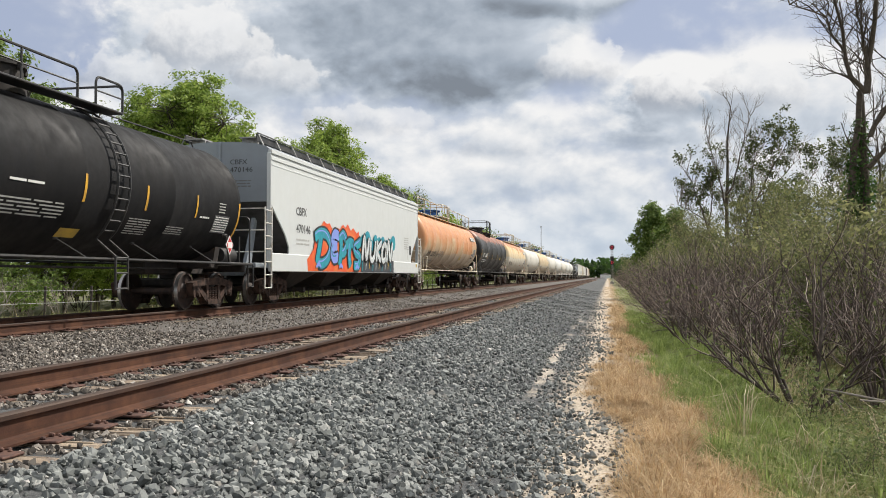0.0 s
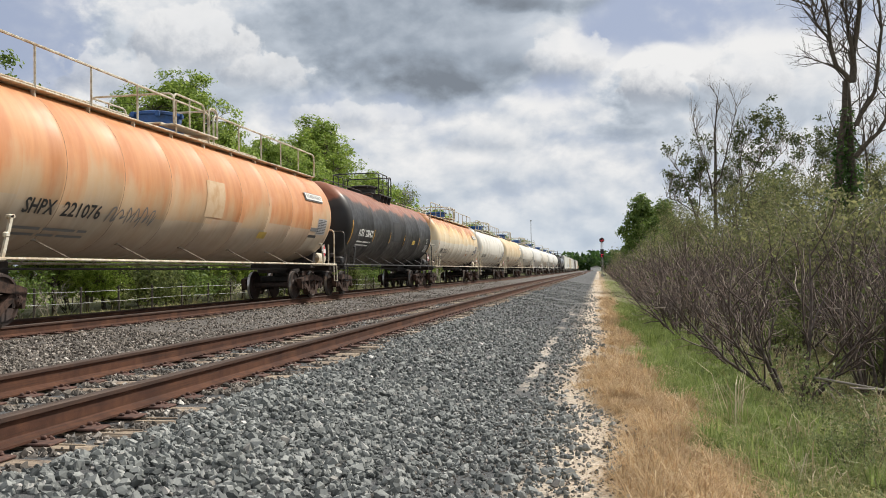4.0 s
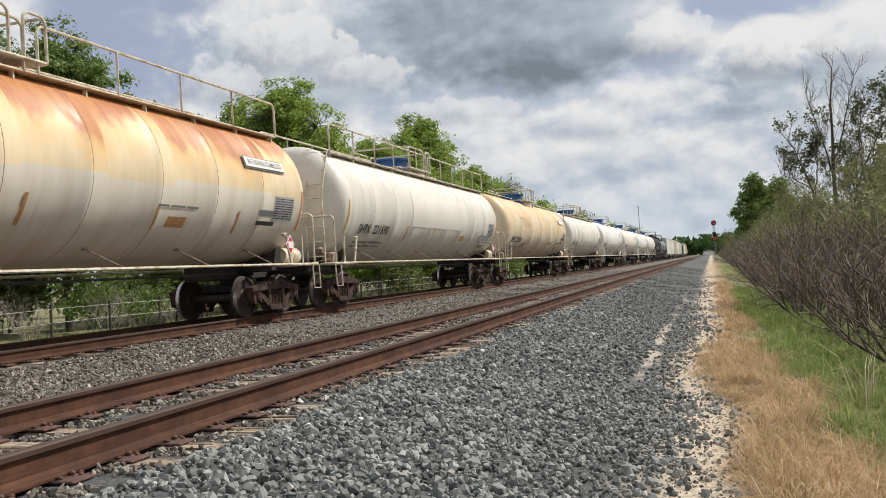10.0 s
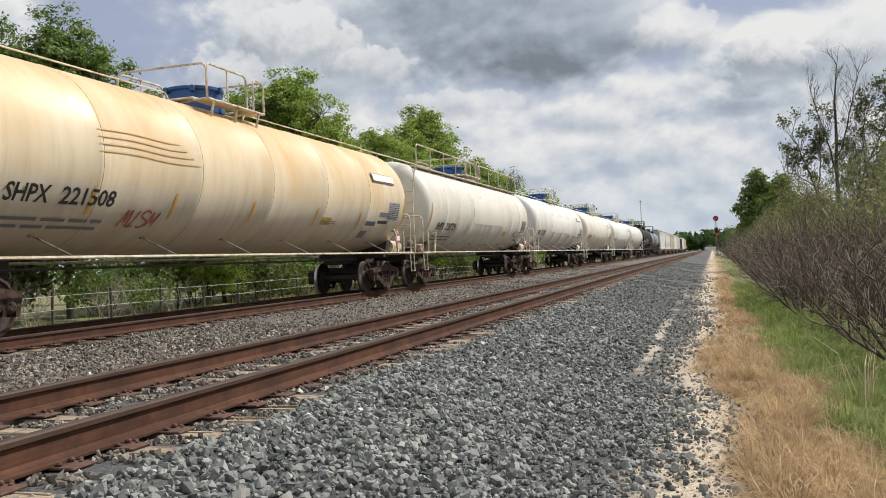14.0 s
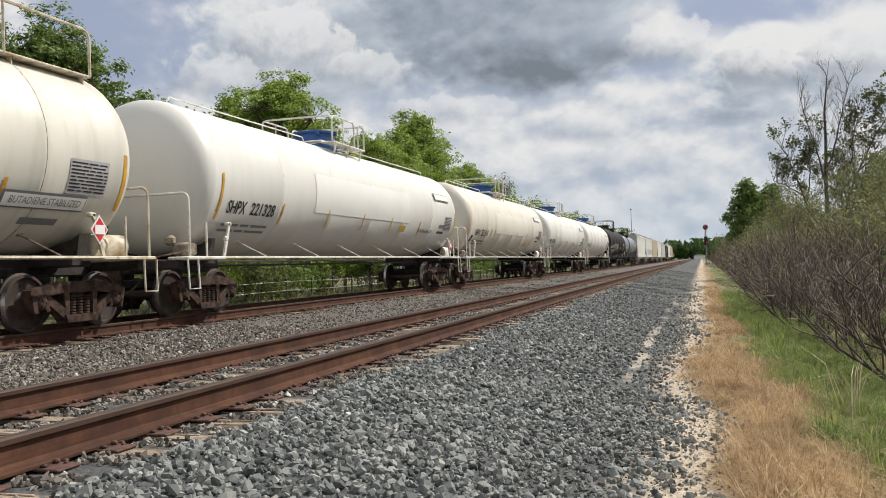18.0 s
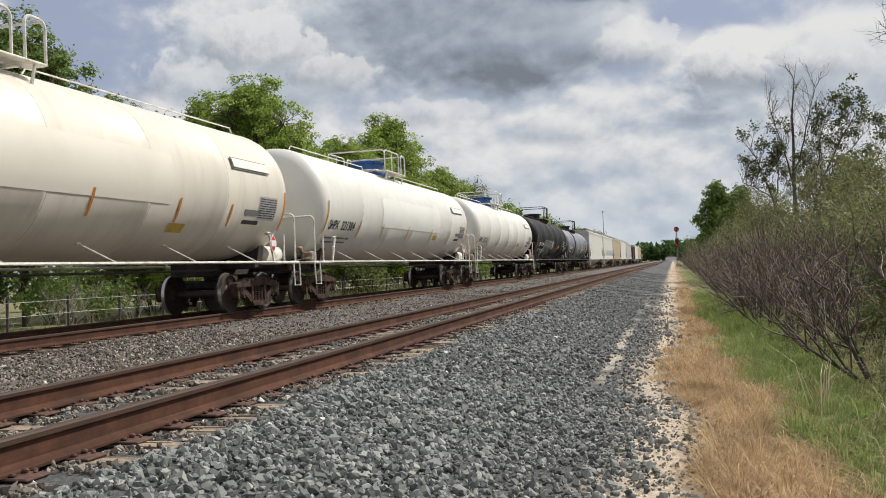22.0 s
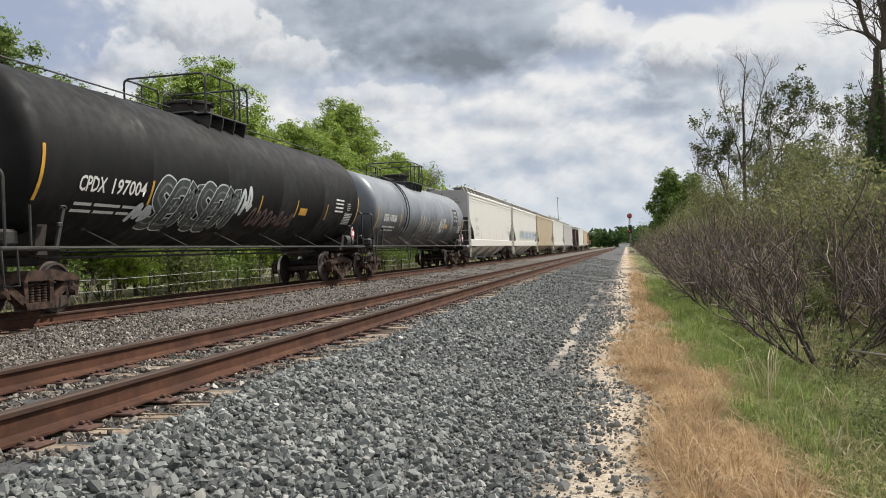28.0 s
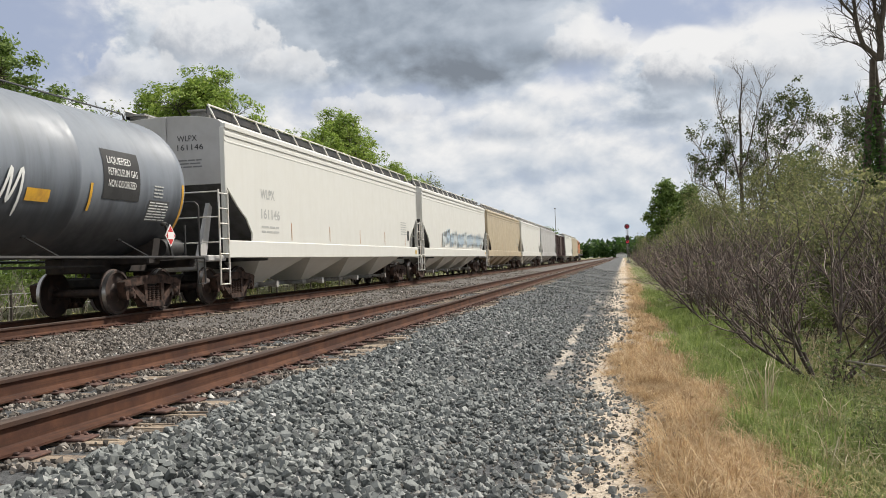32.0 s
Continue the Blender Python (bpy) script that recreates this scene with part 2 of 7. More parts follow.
def rail_col(n):
    v = n.coords()
    x, y, z = n.xyz(v)
    c = n.mix(n.step(n.noise(v, 2.5, 6, 0.65), 0.35, 0.7), (0.06, 0.027, 0.018), (0.118, 0.053, 0.03))
    streak = n.noise(n.join(n.math("MULTIPLY", x, 30), n.math("MULTIPLY", y, 1.2), n.math("MULTIPLY", z, 60)), 1.0, 5, 0.7)
    c = n.mix(n.math("MULTIPLY", n.step(streak, 0.45, 0.7), 0.7), c, (0.036, 0.023, 0.018))
    # grease and brake dust on the head
    return n.mix(n.math("MULTIPLY", n.step(z, -0.055, -0.03), 0.55), c, (0.06, 0.045, 0.038))


RAIL = material("rusty_rail_steel", rail_col, 0.85, 0.0, spec=0.2, bump=(lambda n: n.noise(n.coords(), 70, 4), 0.25, 0.004))
RAIL_TOP = material("worn_rail_head", lambda n: n.mix(n.step(n.noise(n.vec("MULTIPLY", n.coords(), (40, 0.6, 1)), 1.0, 5), 0.35, 0.65), (0.045, 0.03, 0.024), (0.095, 0.066, 0.052)), 0.7, 0.0, spec=0.2)
PLATE = material("rusty_tie_plate", mottled((0.13, 0.066, 0.048), (0.065, 0.036, 0.03), 14), 0.85, 0.1)


def wood_col(n):
    v = n.coords()
    g = n.noise(n.vec("MULTIPLY", v, (2.0, 30, 30)), 2.0, 6, 0.7)
    dirt = n.noise(v, 7, 5, 0.7)
    c = n.mix(n.step(g, 0.38, 0.70), (0.44, 0.35, 0.25), (0.13, 0.098, 0.073))
    c = n.mix(n.step(dirt, 0.50, 0.66), c, (0.15, 0.13, 0.11))
    return n.mix(n.math("MULTIPLY", obrand(n), 0.5), c, (0.11, 0.07, 0.055))


TIE = material("weathered_tie_wood", wood_col, 0.9, bump=(lambda n: n.noise(n.vec("MULTIPLY", n.coords(), (2, 30, 30)), 2, 6, 0.7), 0.7, 0.012))
TIE_FAR = material("tie_wood_joined", lambda n: n.mix(island(n), (0.24, 0.17, 0.12), (0.09, 0.055, 0.042)), 0.9)


def leafy(a, b, c):
    return lambda n: ramp(n, island(n), [(0.0, a), (0.5, b), (1.0, c)])


def leaf_material(name, a, b, c, through=0.45, patchy=0.0):
    def col(n):
        q = leafy(a, b, c)(n)
        if patchy:
            q = n.mix(n.step(n.noise(n.coords(), 2.6, 5, 0.65), 0.40, 0.66, 0.0, patchy), q, tuple(v * 0.42 for v in a))
        return q
    m = material(name, col, 0.6, spec=0.25)
    t = m.node_tree
    p = next(q for q in t.nodes if q.bl_idname == "ShaderNodeBsdfPrincipled")
    out = next(q for q in t.nodes if q.bl_idname == "ShaderNodeOutputMaterial")
    tr = t.nodes.new("ShaderNodeBsdfTranslucent")
    t.links.new(p.inputs["Base Color"].links[0].from_socket, tr.inputs[0])
    mx = t.nodes.new("ShaderNodeMixShader")
    mx.inputs[0].default_value = through
    t.links.new(p.outputs[0], mx.inputs[1])
    t.links.new(tr.outputs[0], mx.inputs[2])
    t.links.new(mx.outputs[0], out.inputs[0])
    return m


LEAF = leaf_material("spring_leaves", (0.13, 0.20, 0.035), (0.26, 0.36, 0.065), (0.42, 0.51, 0.12), 0.40)
LEAF_MID = leaf_material("mid_green_leaves", (0.08, 0.13, 0.032), (0.15, 0.22, 0.052), (0.25, 0.33, 0.09), 0.34)
LEAF_SCRUB = leaf_material("scrub_leaves", (0.09, 0.10, 0.045), (0.165, 0.175, 0.075), (0.33, 0.325, 0.145), 0.45)
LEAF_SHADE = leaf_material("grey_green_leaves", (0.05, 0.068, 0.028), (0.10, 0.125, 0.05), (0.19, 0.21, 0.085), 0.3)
LEAF_WEED = leaf_material("weed_leaves", (0.09, 0.12, 0.04), (0.17, 0.21, 0.075), (0.30, 0.33, 0.14), 0.3)
LEAF_DARK = leaf_material("deep_green_leaves", (0.03, 0.065, 0.018), (0.06, 0.115, 0.03), (0.105, 0.175, 0.05))
LEAF_OLIVE = leaf_material("olive_leaves", (0.075, 0.095, 0.035), (0.14, 0.17, 0.06), (0.29, 0.32, 0.12), 0.45)
GRASS = leaf_material("green_grass", (0.13, 0.185, 0.045), (0.24, 0.31, 0.085), (0.40, 0.45, 0.17), 0.5, 0.30)
STRAW = leaf_material("dry_grass", (0.33, 0.21, 0.105), (0.57, 0.40, 0.22), (0.77, 0.61, 0.39), 0.4, 0.35)
WEED = leaf_material("roadside_weeds", (0.13, 0.15, 0.05), (0.26, 0.27, 0.10), (0.58, 0.49, 0.26), 0.45, 0.3)
BARK = material("grey_brown_bark", mottled((0.10, 0.08, 0.06), (0.045, 0.036, 0.028), 9), 0.95)
TWIG = material("purple_brown_twigs", lambda n: ramp(n, island(n), [(0, (0.10, 0.068, 0.06)), (0.6, (0.25, 0.185, 0.162)), (1, (0.52, 0.44, 0.38))]), 0.9)
PALE_TWIG = material("pale_grey_twigs", lambda n: ramp(n, island(n), [(0, (0.14, 0.12, 0.10)), (1, (0.36, 0.32, 0.28))]), 0.9)
STEM = material("dark_brown_shrub_bark", mottled((0.055, 0.04, 0.034), (0.13, 0.105, 0.09), 12), 0.95)
STALK = leaf_material("pale_stalks", (0.30, 0.24, 0.14), (0.46, 0.38, 0.24), (0.62, 0.54, 0.38), 0.2)


def paint(name, base, rust=None, amount=0.0, drip=0.0, top=0.0, rough=0.42, dirt=(0.12, 0.10, 0.08), dirt_amt=0.35, cut=(0.5, 0.68), low=0.0, spec=0.5, sheets=0.0, halo=None, belt=None, wide=1.4, grime_shade=(1.95, 0.75)):
    """Car paint: rust in vertical runs, heavier towards the top by `top`, road dirt and painted-in underside shade from
    below by `low`.
    """
    def col(n):
        v = n.coords()
        x, y, z = n.xyz(v)
        runs = n.noise(n.join(n.math("MULTIPLY", x, 0.25), n.math("MULTIPLY", y, wide), n.math("MULTIPLY", z, 0.22 * wide)), 1.0, 7, 0.60, 0.2)
        fine = n.noise(n.join(n.math("MULTIPLY", x, 0.5), n.math("MULTIPLY", y, 3.2), n.math("MULTIPLY", z, 0.45)), 1.0, 6, 0.62, 0.3)
        patch = n.noise(v, 0.55, 6, 0.6)
        c = n.mix(n.math("MULTIPLY", n.step(fine, 0.4, 0.75), dirt_amt), base, dirt)
        c = n.mix(n.math("MULTIPLY", n.step(patch, 0.45, 0.75), dirt_amt * 0.5), c, dirt)
        w = n.t.nodes.new("ShaderNodeTexWhiteNoise")
        w.noise_dimensions = "1D"
        n.put(w.inputs["W"], n.math("FLOOR", n.math("DIVIDE", n.math("ADD", y, 0.55), 1.87)))
        sheet = w.outputs["Value"]
        if rust:
            h = n.math("MULTIPLY", n.math("SUBTRACT", z, 2.6), top)
            r = n.math("ADD", n.math("ADD", n.math("MULTIPLY", runs, 0.65), n.math("MULTIPLY", patch, 0.35)), h)
            r = n.math("ADD", r, amount)
            if sheets:
                # each jacket sheet has aged in its own way
                r = n.math("ADD", r, n.math("MULTIPLY_ADD", sheet, sheets, -sheets / 2))
            if halo:
                c = n.mix(n.math("MULTIPLY", n.step(r, cut[0] - 0.20, cut[0] + 0.05), 0.75), c, halo)
            k = n.step(r, cut[0], cut[1])
            rc = n.mix(n.step(fine, 0.3, 0.7), rust[0], rust[1])
            c = n.mix(n.math("MULTIPLY", k, 0.92), c, rc)
        if belt:
            # the lower course of jacket sheets, lapped by the upper one and less stained
            edge = n.math("MULTIPLY_ADD", sheet, belt[1], belt[0])
            under = n.step(z, n.math("ADD", edge, 0.012), n.math("SUBTRACT", edge, 0.012), 0.0, belt[3])
            c = n.mix(under, c, n.mix(n.math("MULTIPLY", n.step(fine, 0.35, 0.75), 0.35), belt[2], dirt))
        # dirt together with the belly's own shade, mixed into the colour towards the bottom
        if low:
            c = n.mix(n.math("MULTIPLY", n.step(n.math("ADD", z, n.math("MULTIPLY", fine, -0.8)), *grime_shade), low), c, dirt)
        return c
    return material(name, col, lambda n: n.step(n.noise(n.coords(), 3, 5), 0.2, 0.8, rough - 0.08, rough + 0.2), 0.0, bump=(lambda n: n.noise(n.coords(), 1.3, 3), 0.10, 0.03), spec=spec)


P_BLACK = paint("black_tank_paint", (0.010, 0.010, 0.011), rough=0.58, dirt=(0.026, 0.024, 0.023), dirt_amt=0.35, spec=0.16)
P_RUSTYBLACK = paint("rust_topped_black_paint", (0.021, 0.0205, 0.0205), ((0.24, 0.08, 0.045), (0.31, 0.13, 0.072)), -0.62, top=0.56, cut=(0.44, 0.54), dirt=(0.05, 0.047, 0.045), wide=0.9, halo=(0.06, 0.048, 0.04), spec=0.3)
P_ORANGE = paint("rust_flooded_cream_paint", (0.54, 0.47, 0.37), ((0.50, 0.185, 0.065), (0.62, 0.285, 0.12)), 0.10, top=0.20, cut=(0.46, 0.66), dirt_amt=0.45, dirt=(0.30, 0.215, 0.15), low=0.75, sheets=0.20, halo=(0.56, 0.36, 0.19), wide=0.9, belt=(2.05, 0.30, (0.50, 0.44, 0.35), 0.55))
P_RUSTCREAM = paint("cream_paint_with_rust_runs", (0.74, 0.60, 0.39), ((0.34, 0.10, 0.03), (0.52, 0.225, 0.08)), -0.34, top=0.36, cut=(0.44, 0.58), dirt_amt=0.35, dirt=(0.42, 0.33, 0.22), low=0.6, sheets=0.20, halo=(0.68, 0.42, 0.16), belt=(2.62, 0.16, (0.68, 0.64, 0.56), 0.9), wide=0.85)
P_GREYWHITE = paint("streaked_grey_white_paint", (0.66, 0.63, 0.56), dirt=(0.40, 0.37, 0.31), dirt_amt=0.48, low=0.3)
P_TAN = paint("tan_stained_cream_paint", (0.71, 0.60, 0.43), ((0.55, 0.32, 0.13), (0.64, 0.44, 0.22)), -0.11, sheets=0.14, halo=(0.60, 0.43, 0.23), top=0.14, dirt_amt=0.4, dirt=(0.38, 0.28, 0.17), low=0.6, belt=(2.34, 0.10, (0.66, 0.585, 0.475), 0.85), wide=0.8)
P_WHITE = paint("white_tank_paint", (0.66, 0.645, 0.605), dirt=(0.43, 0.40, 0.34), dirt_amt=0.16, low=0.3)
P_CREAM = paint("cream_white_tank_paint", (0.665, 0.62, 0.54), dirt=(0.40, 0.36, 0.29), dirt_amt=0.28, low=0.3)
# near black low down: dirt and the gradient of shade put into the paint
P_GREY = paint("blue_grey_tank_paint", (0.185, 0.205, 0.235), dirt=(0.024, 0.026, 0.03), dirt_amt=0.25, low=0.9, grime_shade=(2.5, 1.2))
P_HOPPER = paint("white_hopper_paint", (0.60, 0.62, 0.61), dirt=(0.55, 0.55, 0.52), dirt_amt=0.18)
P_HOPPER2 = paint("off_white_hopper_paint", (0.65, 0.64, 0.595), dirt=(0.50, 0.47, 0.40), dirt_amt=0.14)
P_HOPTAN = paint("tan_hopper_paint", (0.46, 0.38, 0.26), dirt=(0.22, 0.17, 0.11), dirt_amt=0.4)
P_HOPGREY = paint("grey_hopper_paint", (0.47, 0.46, 0.45), dirt=(0.2, 0.17, 0.15), dirt_amt=0.4)
P_BROWN = paint("brown_boxcar_paint", (0.075, 0.04, 0.035), dirt=(0.03, 0.02, 0.02), dirt_amt=0.4)
P_ENDGREY = paint("grey_hopper_end_paint", (0.27, 0.30, 0.33), dirt=(0.13, 0.13, 0.13), dirt_amt=0.35)
P_LOCO = paint("orange_locomotive_paint", (0.50, 0.14, 0.03), dirt=(0.12, 0.06, 0.04), dirt_amt=0.3)
DARK = material("grimy_black_steel", mottled((0.018, 0.016, 0.015), (0.045, 0.036, 0.03), 6), 0.8)
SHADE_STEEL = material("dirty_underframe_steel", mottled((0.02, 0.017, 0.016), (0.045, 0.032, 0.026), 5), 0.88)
TRUCK = material("dusty_cast_truck_steel", mottled((0.085, 0.05, 0.037), (0.016, 0.011, 0.009), 6, 0.38, 0.66), 0.88, spec=0.25)
WHEEL = material("worn_wheel_steel", mottled((0.035, 0.025, 0.022), (0.075, 0.045, 0.034), 7), 0.7, 0.2)
TREAD = material("bright_wheel_tread", (0.45, 0.43, 0.42), 0.35, 0.9)
RAILING = material("cream_painted_handrail", mottled((0.62, 0.58, 0.47), (0.35, 0.25, 0.15), 4), 0.55)
RAIL_WORN = material("rust_stained_bracket", mottled((0.30, 0.25, 0.19), (0.10, 0.055, 0.035), 9), 0.7)
RAILING_W = material("white_painted_handrail", mottled((0.74, 0.73, 0.69), (0.5, 0.44, 0.35), 4), 0.5)
RAILING_K = material("black_handrail", mottled((0.02, 0.02, 0.021), (0.05, 0.045, 0.04), 4), 0.5)
RAILING_G = material("galvanised_running_board", mottled((0.36, 0.36, 0.35), (0.2, 0.18, 0.16), 5), 0.6, 0.3)
BLUE = material("blue_bonnet_paint", mottled((0.02, 0.09, 0.30), (0.015, 0.05, 0.14), 4), 0.45)
YELLOW = material("yellow_reflector_strip", mottled((0.72, 0.40, 0.04), (0.5, 0.27, 0.05), 4), 0.4)
AMBER = material("amber_reflector_strip", mottled((0.60, 0.24, 0.05), (0.45, 0.18, 0.05), 4), 0.4)
YELLOW_D = material("yellow_panel", mottled((0.60, 0.40, 0.05), (0.4, 0.27, 0.06), 4), 0.5)
INK = material("black_lettering", (0.02, 0.02, 0.02), 0.5)
INK_FADED = material("faded_grey_lettering", (0.17, 0.17, 0.17), 0.6)
INK_STENCIL = material("dark_grey_stencil_lettering", (0.10, 0.10, 0.10), 0.6)
INK_PALE = material("pale_grey_lettering", (0.42, 0.42, 0.40), 0.6)
INK_W = material("white_lettering", (0.75, 0.75, 0.72), 0.5)
RUST_STRIP = material("rusted_reflector_strip", mottled((0.42, 0.19, 0.07), (0.5, 0.30, 0.12), 6), 0.6)
RED = material("red_placard", (0.55, 0.03, 0.03), 0.4)
PLACARD_W = material("white_placard", (0.78, 0.76, 0.74), 0.4)
PATCH = material("fresh_white_patch_paint", mottled((0.72, 0.715, 0.685), (0.67, 0.66, 0.62), 1.0, 0.4, 0.7, 6, 0.1), 0.6)
PATCH_D = material("grey_data_panel", mottled((0.42, 0.41, 0.42), (0.32, 0.315, 0.325), 4), 0.6)
PATCH_G = material("grey_primer_patch", mottled((0.10, 0.10, 0.105), (0.06, 0.06, 0.06), 3), 0.6)
TEAL = material("teal_spray_paint", mottled((0.012, 0.33, 0.39), (0.02, 0.20, 0.30), 2.5), 0.5)
FLAME = material("orange_red_spray_paint", mottled((0.72, 0.075, 0.02), (0.72, 0.19, 0.035), 2), 0.5)
PERI = material("periwinkle_spray_paint", (0.22, 0.30, 0.72), 0.5)
SILVER = material("silver_spray_paint", mottled((0.62, 0.66, 0.66), (0.45, 0.5, 0.52), 5), 0.4)
SLATE = material("slate_spray_paint", (0.045, 0.05, 0.06), 0.5)
GLOW_RED = bpy.data.materials.new("red_signal_lens")
GLOW_RED.use_nodes = True
_gb = GLOW_RED.node_tree.nodes["Principled BSDF"]
_gb.inputs["Base Color"].default_value = (0.6, 0.02, 0.04, 1)
_gb.inputs["Emission Color"].default_value = (1.0, 0.05, 0.10, 1)
_gb.inputs["Emission Strength"].default_value = 2.2
CONCRETE = material("pale_concrete", mottled((0.45, 0.44, 0.41), (0.3, 0.29, 0.27), 3), 0.9)
SEAM = material("grimy_jacket_seam", mottled((0.22, 0.15, 0.09), (0.09, 0.055, 0.035), 2), 0.7)
WIRE = material("galvanised_fence_wire", (0.34, 0.34, 0.33), 0.6, 0.3)
POST = material("dark_fence_post", mottled((0.05, 0.042, 0.036), (0.10, 0.08, 0.065), 5), 0.9)
GLASS_D = material("dark_cab_glass", (0.015, 0.017, 0.02), 0.08)


# ---- mesh helpers ----
class Geo:
    """Gathers vertices and faces of one mesh."""

    def __init__(self):
        self.v, self.f = [], []

    def add(self, verts, faces):
        k = len(self.v)
        self.v.extend(verts)
        self.f.extend([tuple(i + k for i in q) for q in faces])
        return self

    def box(self, c, s, bevel=0.0):
        x, y, z = (q / 2 for q in s)
        if bevel <= 0:
            v = [(c[0] + a * x, c[1] + b * y, c[2] + d * z) for d in (-1, 1) for b in (-1, 1) for a in (-1, 1)]
            return self.add(v, [(0, 2, 3, 1), (4, 5, 7, 6), (0, 1, 5, 4), (2, 6, 7, 3), (0, 4, 6, 2), (1, 3, 7, 5)])
        # chamfered along z edges and top
        b = min(bevel, x * 0.9, y * 0.9, z * 0.9)
        ring = [(-x + b, -y), (x - b, -y), (x, -y + b), (x, y - b), (x - b, y), (-x + b, y), (-x, y - b), (-x, -y + b)]
        inner = [(p[0] * (x - b) / x, p[1] * (y - b) / y) for p in ring]
        v = [(c[0] + p, c[1] + q, c[2] - z) for p, q in inner] + [(c[0] + p, c[1] + q, c[2] - z + b) for p, q in ring]
        v += [(c[0] + p, c[1] + q, c[2] + z - b) for p, q in ring] + [(c[0] + p, c[1] + q, c[2] + z) for p, q in inner]
        f = [tuple(range(7, -1, -1)), tuple(range(24, 32))]
        for r in range(3):
            f += [(r * 8 + i, r * 8 + (i + 1) % 8, r * 8 + 8 + (i + 1) % 8, r * 8 + 8 + i) for i in range(8)]
        return self.add(v, f)

    def tube(self, path, r, n=6, caps=True, r2=None):
        pts = [Vector(p) for p in path]
        v, f = [], []
        m = len(pts)
        up = None
        for i, p in enumerate(pts):
            d = (pts[min(i + 1, m - 1)] - pts[max(i - 1, 0)]).normalized()
            if up is None:
                up = d.orthogonal().normalized()
            side = d.cross(up)
            if side.length < 1e-4:
                up = d.orthogonal().normalized()
                side = d.cross(up)
            side.normalize()
            up = side.cross(d).normalized()
            rr = r if r2 is None else r + (r2 - r) * i / max(m - 1, 1)
            for k in range(n):
                a = 2 * math.pi * (k + 0.5) / n
                v.append(tuple(p + (side * math.cos(a) + up * math.sin(a)) * rr))
        for i in range(m - 1):
            f += [(i * n + k, i * n + (k + 1) % n, (i + 1) * n + (k + 1) % n, (i + 1) * n + k) for k in range(n)]
        if caps:
            f += [tuple(range(n - 1, -1, -1)), tuple((m - 1) * n + k for k in range(n))]
        return self.add(v, f)

    def lathe(self, profile, n=32, axis="y", at=(0, 0, 0)):
        """profile: (position along the axis, radius)."""
        v, f = [], []
        for p, r in profile:
            for k in range(n):
                a = 2 * math.pi * k / n
                c, s = r * math.cos(a), r * math.sin(a)
                q = {"y": (c, p, s), "x": (p, c, s), "z": (c, s, p)}[axis]
                v.append(tuple(q[i] + at[i] for i in range(3)))
        m = len(profile)
        for i in range(m - 1):
            f += [(i * n + k, i * n + (k + 1) % n, (i + 1) * n + (k + 1) % n, (i + 1) * n + k) for k in range(n)]
        f += [tuple(range(n - 1, -1, -1)), tuple((m - 1) * n + k for k in range(n))]
        return self.add(v, f)

    def prism(self, outline, axis, lo, hi):
        """outline: 2D points; extruded along the axis from lo to hi."""
        def q(p, h):
            return {"x": (h, p[0], p[1]), "y": (p[0], h, p[1]), "z": (p[0], p[1], h)}[axis]
        n = len(outline)
        v = [q(p, lo) for p in outline] + [q(p, hi) for p in outline]
        f = [tuple(range(n - 1, -1, -1)), tuple(range(n, 2 * n))]
        f += [(i, (i + 1) % n, n + (i + 1) % n, n + i) for i in range(n)]
        return self.add(v, f)

    def mesh(self, name, smooth=35):
        me = bpy.data.meshes.new(name)
        me.from_pydata(self.v, [], self.f)
        bm = bmesh.new()
        bm.from_mesh(me)
        bmesh.ops.recalc_face_normals(bm, faces=bm.faces)
        bm.to_mesh(me)
        bm.free()
        me.polygons.foreach_set("use_smooth", [bool(smooth)] * len(me.polygons))
        if smooth:
            me.set_sharp_from_angle(angle=radians(smooth))
        return me


def part(name, geo, mat, parent=None, label="", smooth=35, at=None):
    """One mesh object under a thing or part; geo: a Geo or a finished mesh."""
    me = geo if isinstance(geo, bpy.types.Mesh) else geo.mesh(name, smooth)
    if not me.materials:
        me.materials.append(mat)
    ob = new(name, me)
    ob.parent = parent
    if at is not None:
        ob.matrix_basis = at
    return tagged(ob, label) if label else ob


def bulk(name, verts, faces_n, mat, smooth=False):
    """A big mesh from arrays: verts (N, 3), faces_n (F, k) of one size k."""
    me = bpy.data.meshes.new(name)
    nv, nf, k = len(verts), len(faces_n), faces_n.shape[1]
    me.vertices.add(nv)
    me.vertices.foreach_set("co", np.ascontiguousarray(verts, dtype=np.float32).ravel())
    me.loops.add(nf * k)
    me.loops.foreach_set("vertex_index", np.ascontiguousarray(faces_n, dtype=np.int32).ravel())
    me.polygons.add(nf)
    me.polygons.foreach_set("loop_start", np.arange(0, nf * k, k, dtype=np.int32))
    me.update(calc_edges=True)
    me.validate()
    me.polygons.foreach_set("use_smooth", [bool(smooth)] * nf)
    me.materials.append(mat)
    return me


def empty(name, label, category, group="", kind=""):
    return tagged(new(name), label, category, group, kind)


# ---- ground and tracks ----
# section across the line: x, height (0 = top of rail)
SECTION = np.array([(-900, -0.6), (-40, -0.8), (-16.5, -0.85), (-14.3, -0.62), (-13.0, -0.3), (-12.5, -0.235), (-9.3, -0.235), (-8.6, -0.3), (-7.0, -0.3), (-6.1, -0.235),
                    (-2.75, -0.235), (-1.7, -0.42), (-1.0, -0.52), (0.0, -0.55), (1.2, -0.60), (2.6, -0.74), (6.0, -0.62), (900, -0.6)])
NEAR_C, FAR_C = -4.31, -10.9


def gz(x):
    return np.interp(x, SECTION[:, 0], SECTION[:, 1])


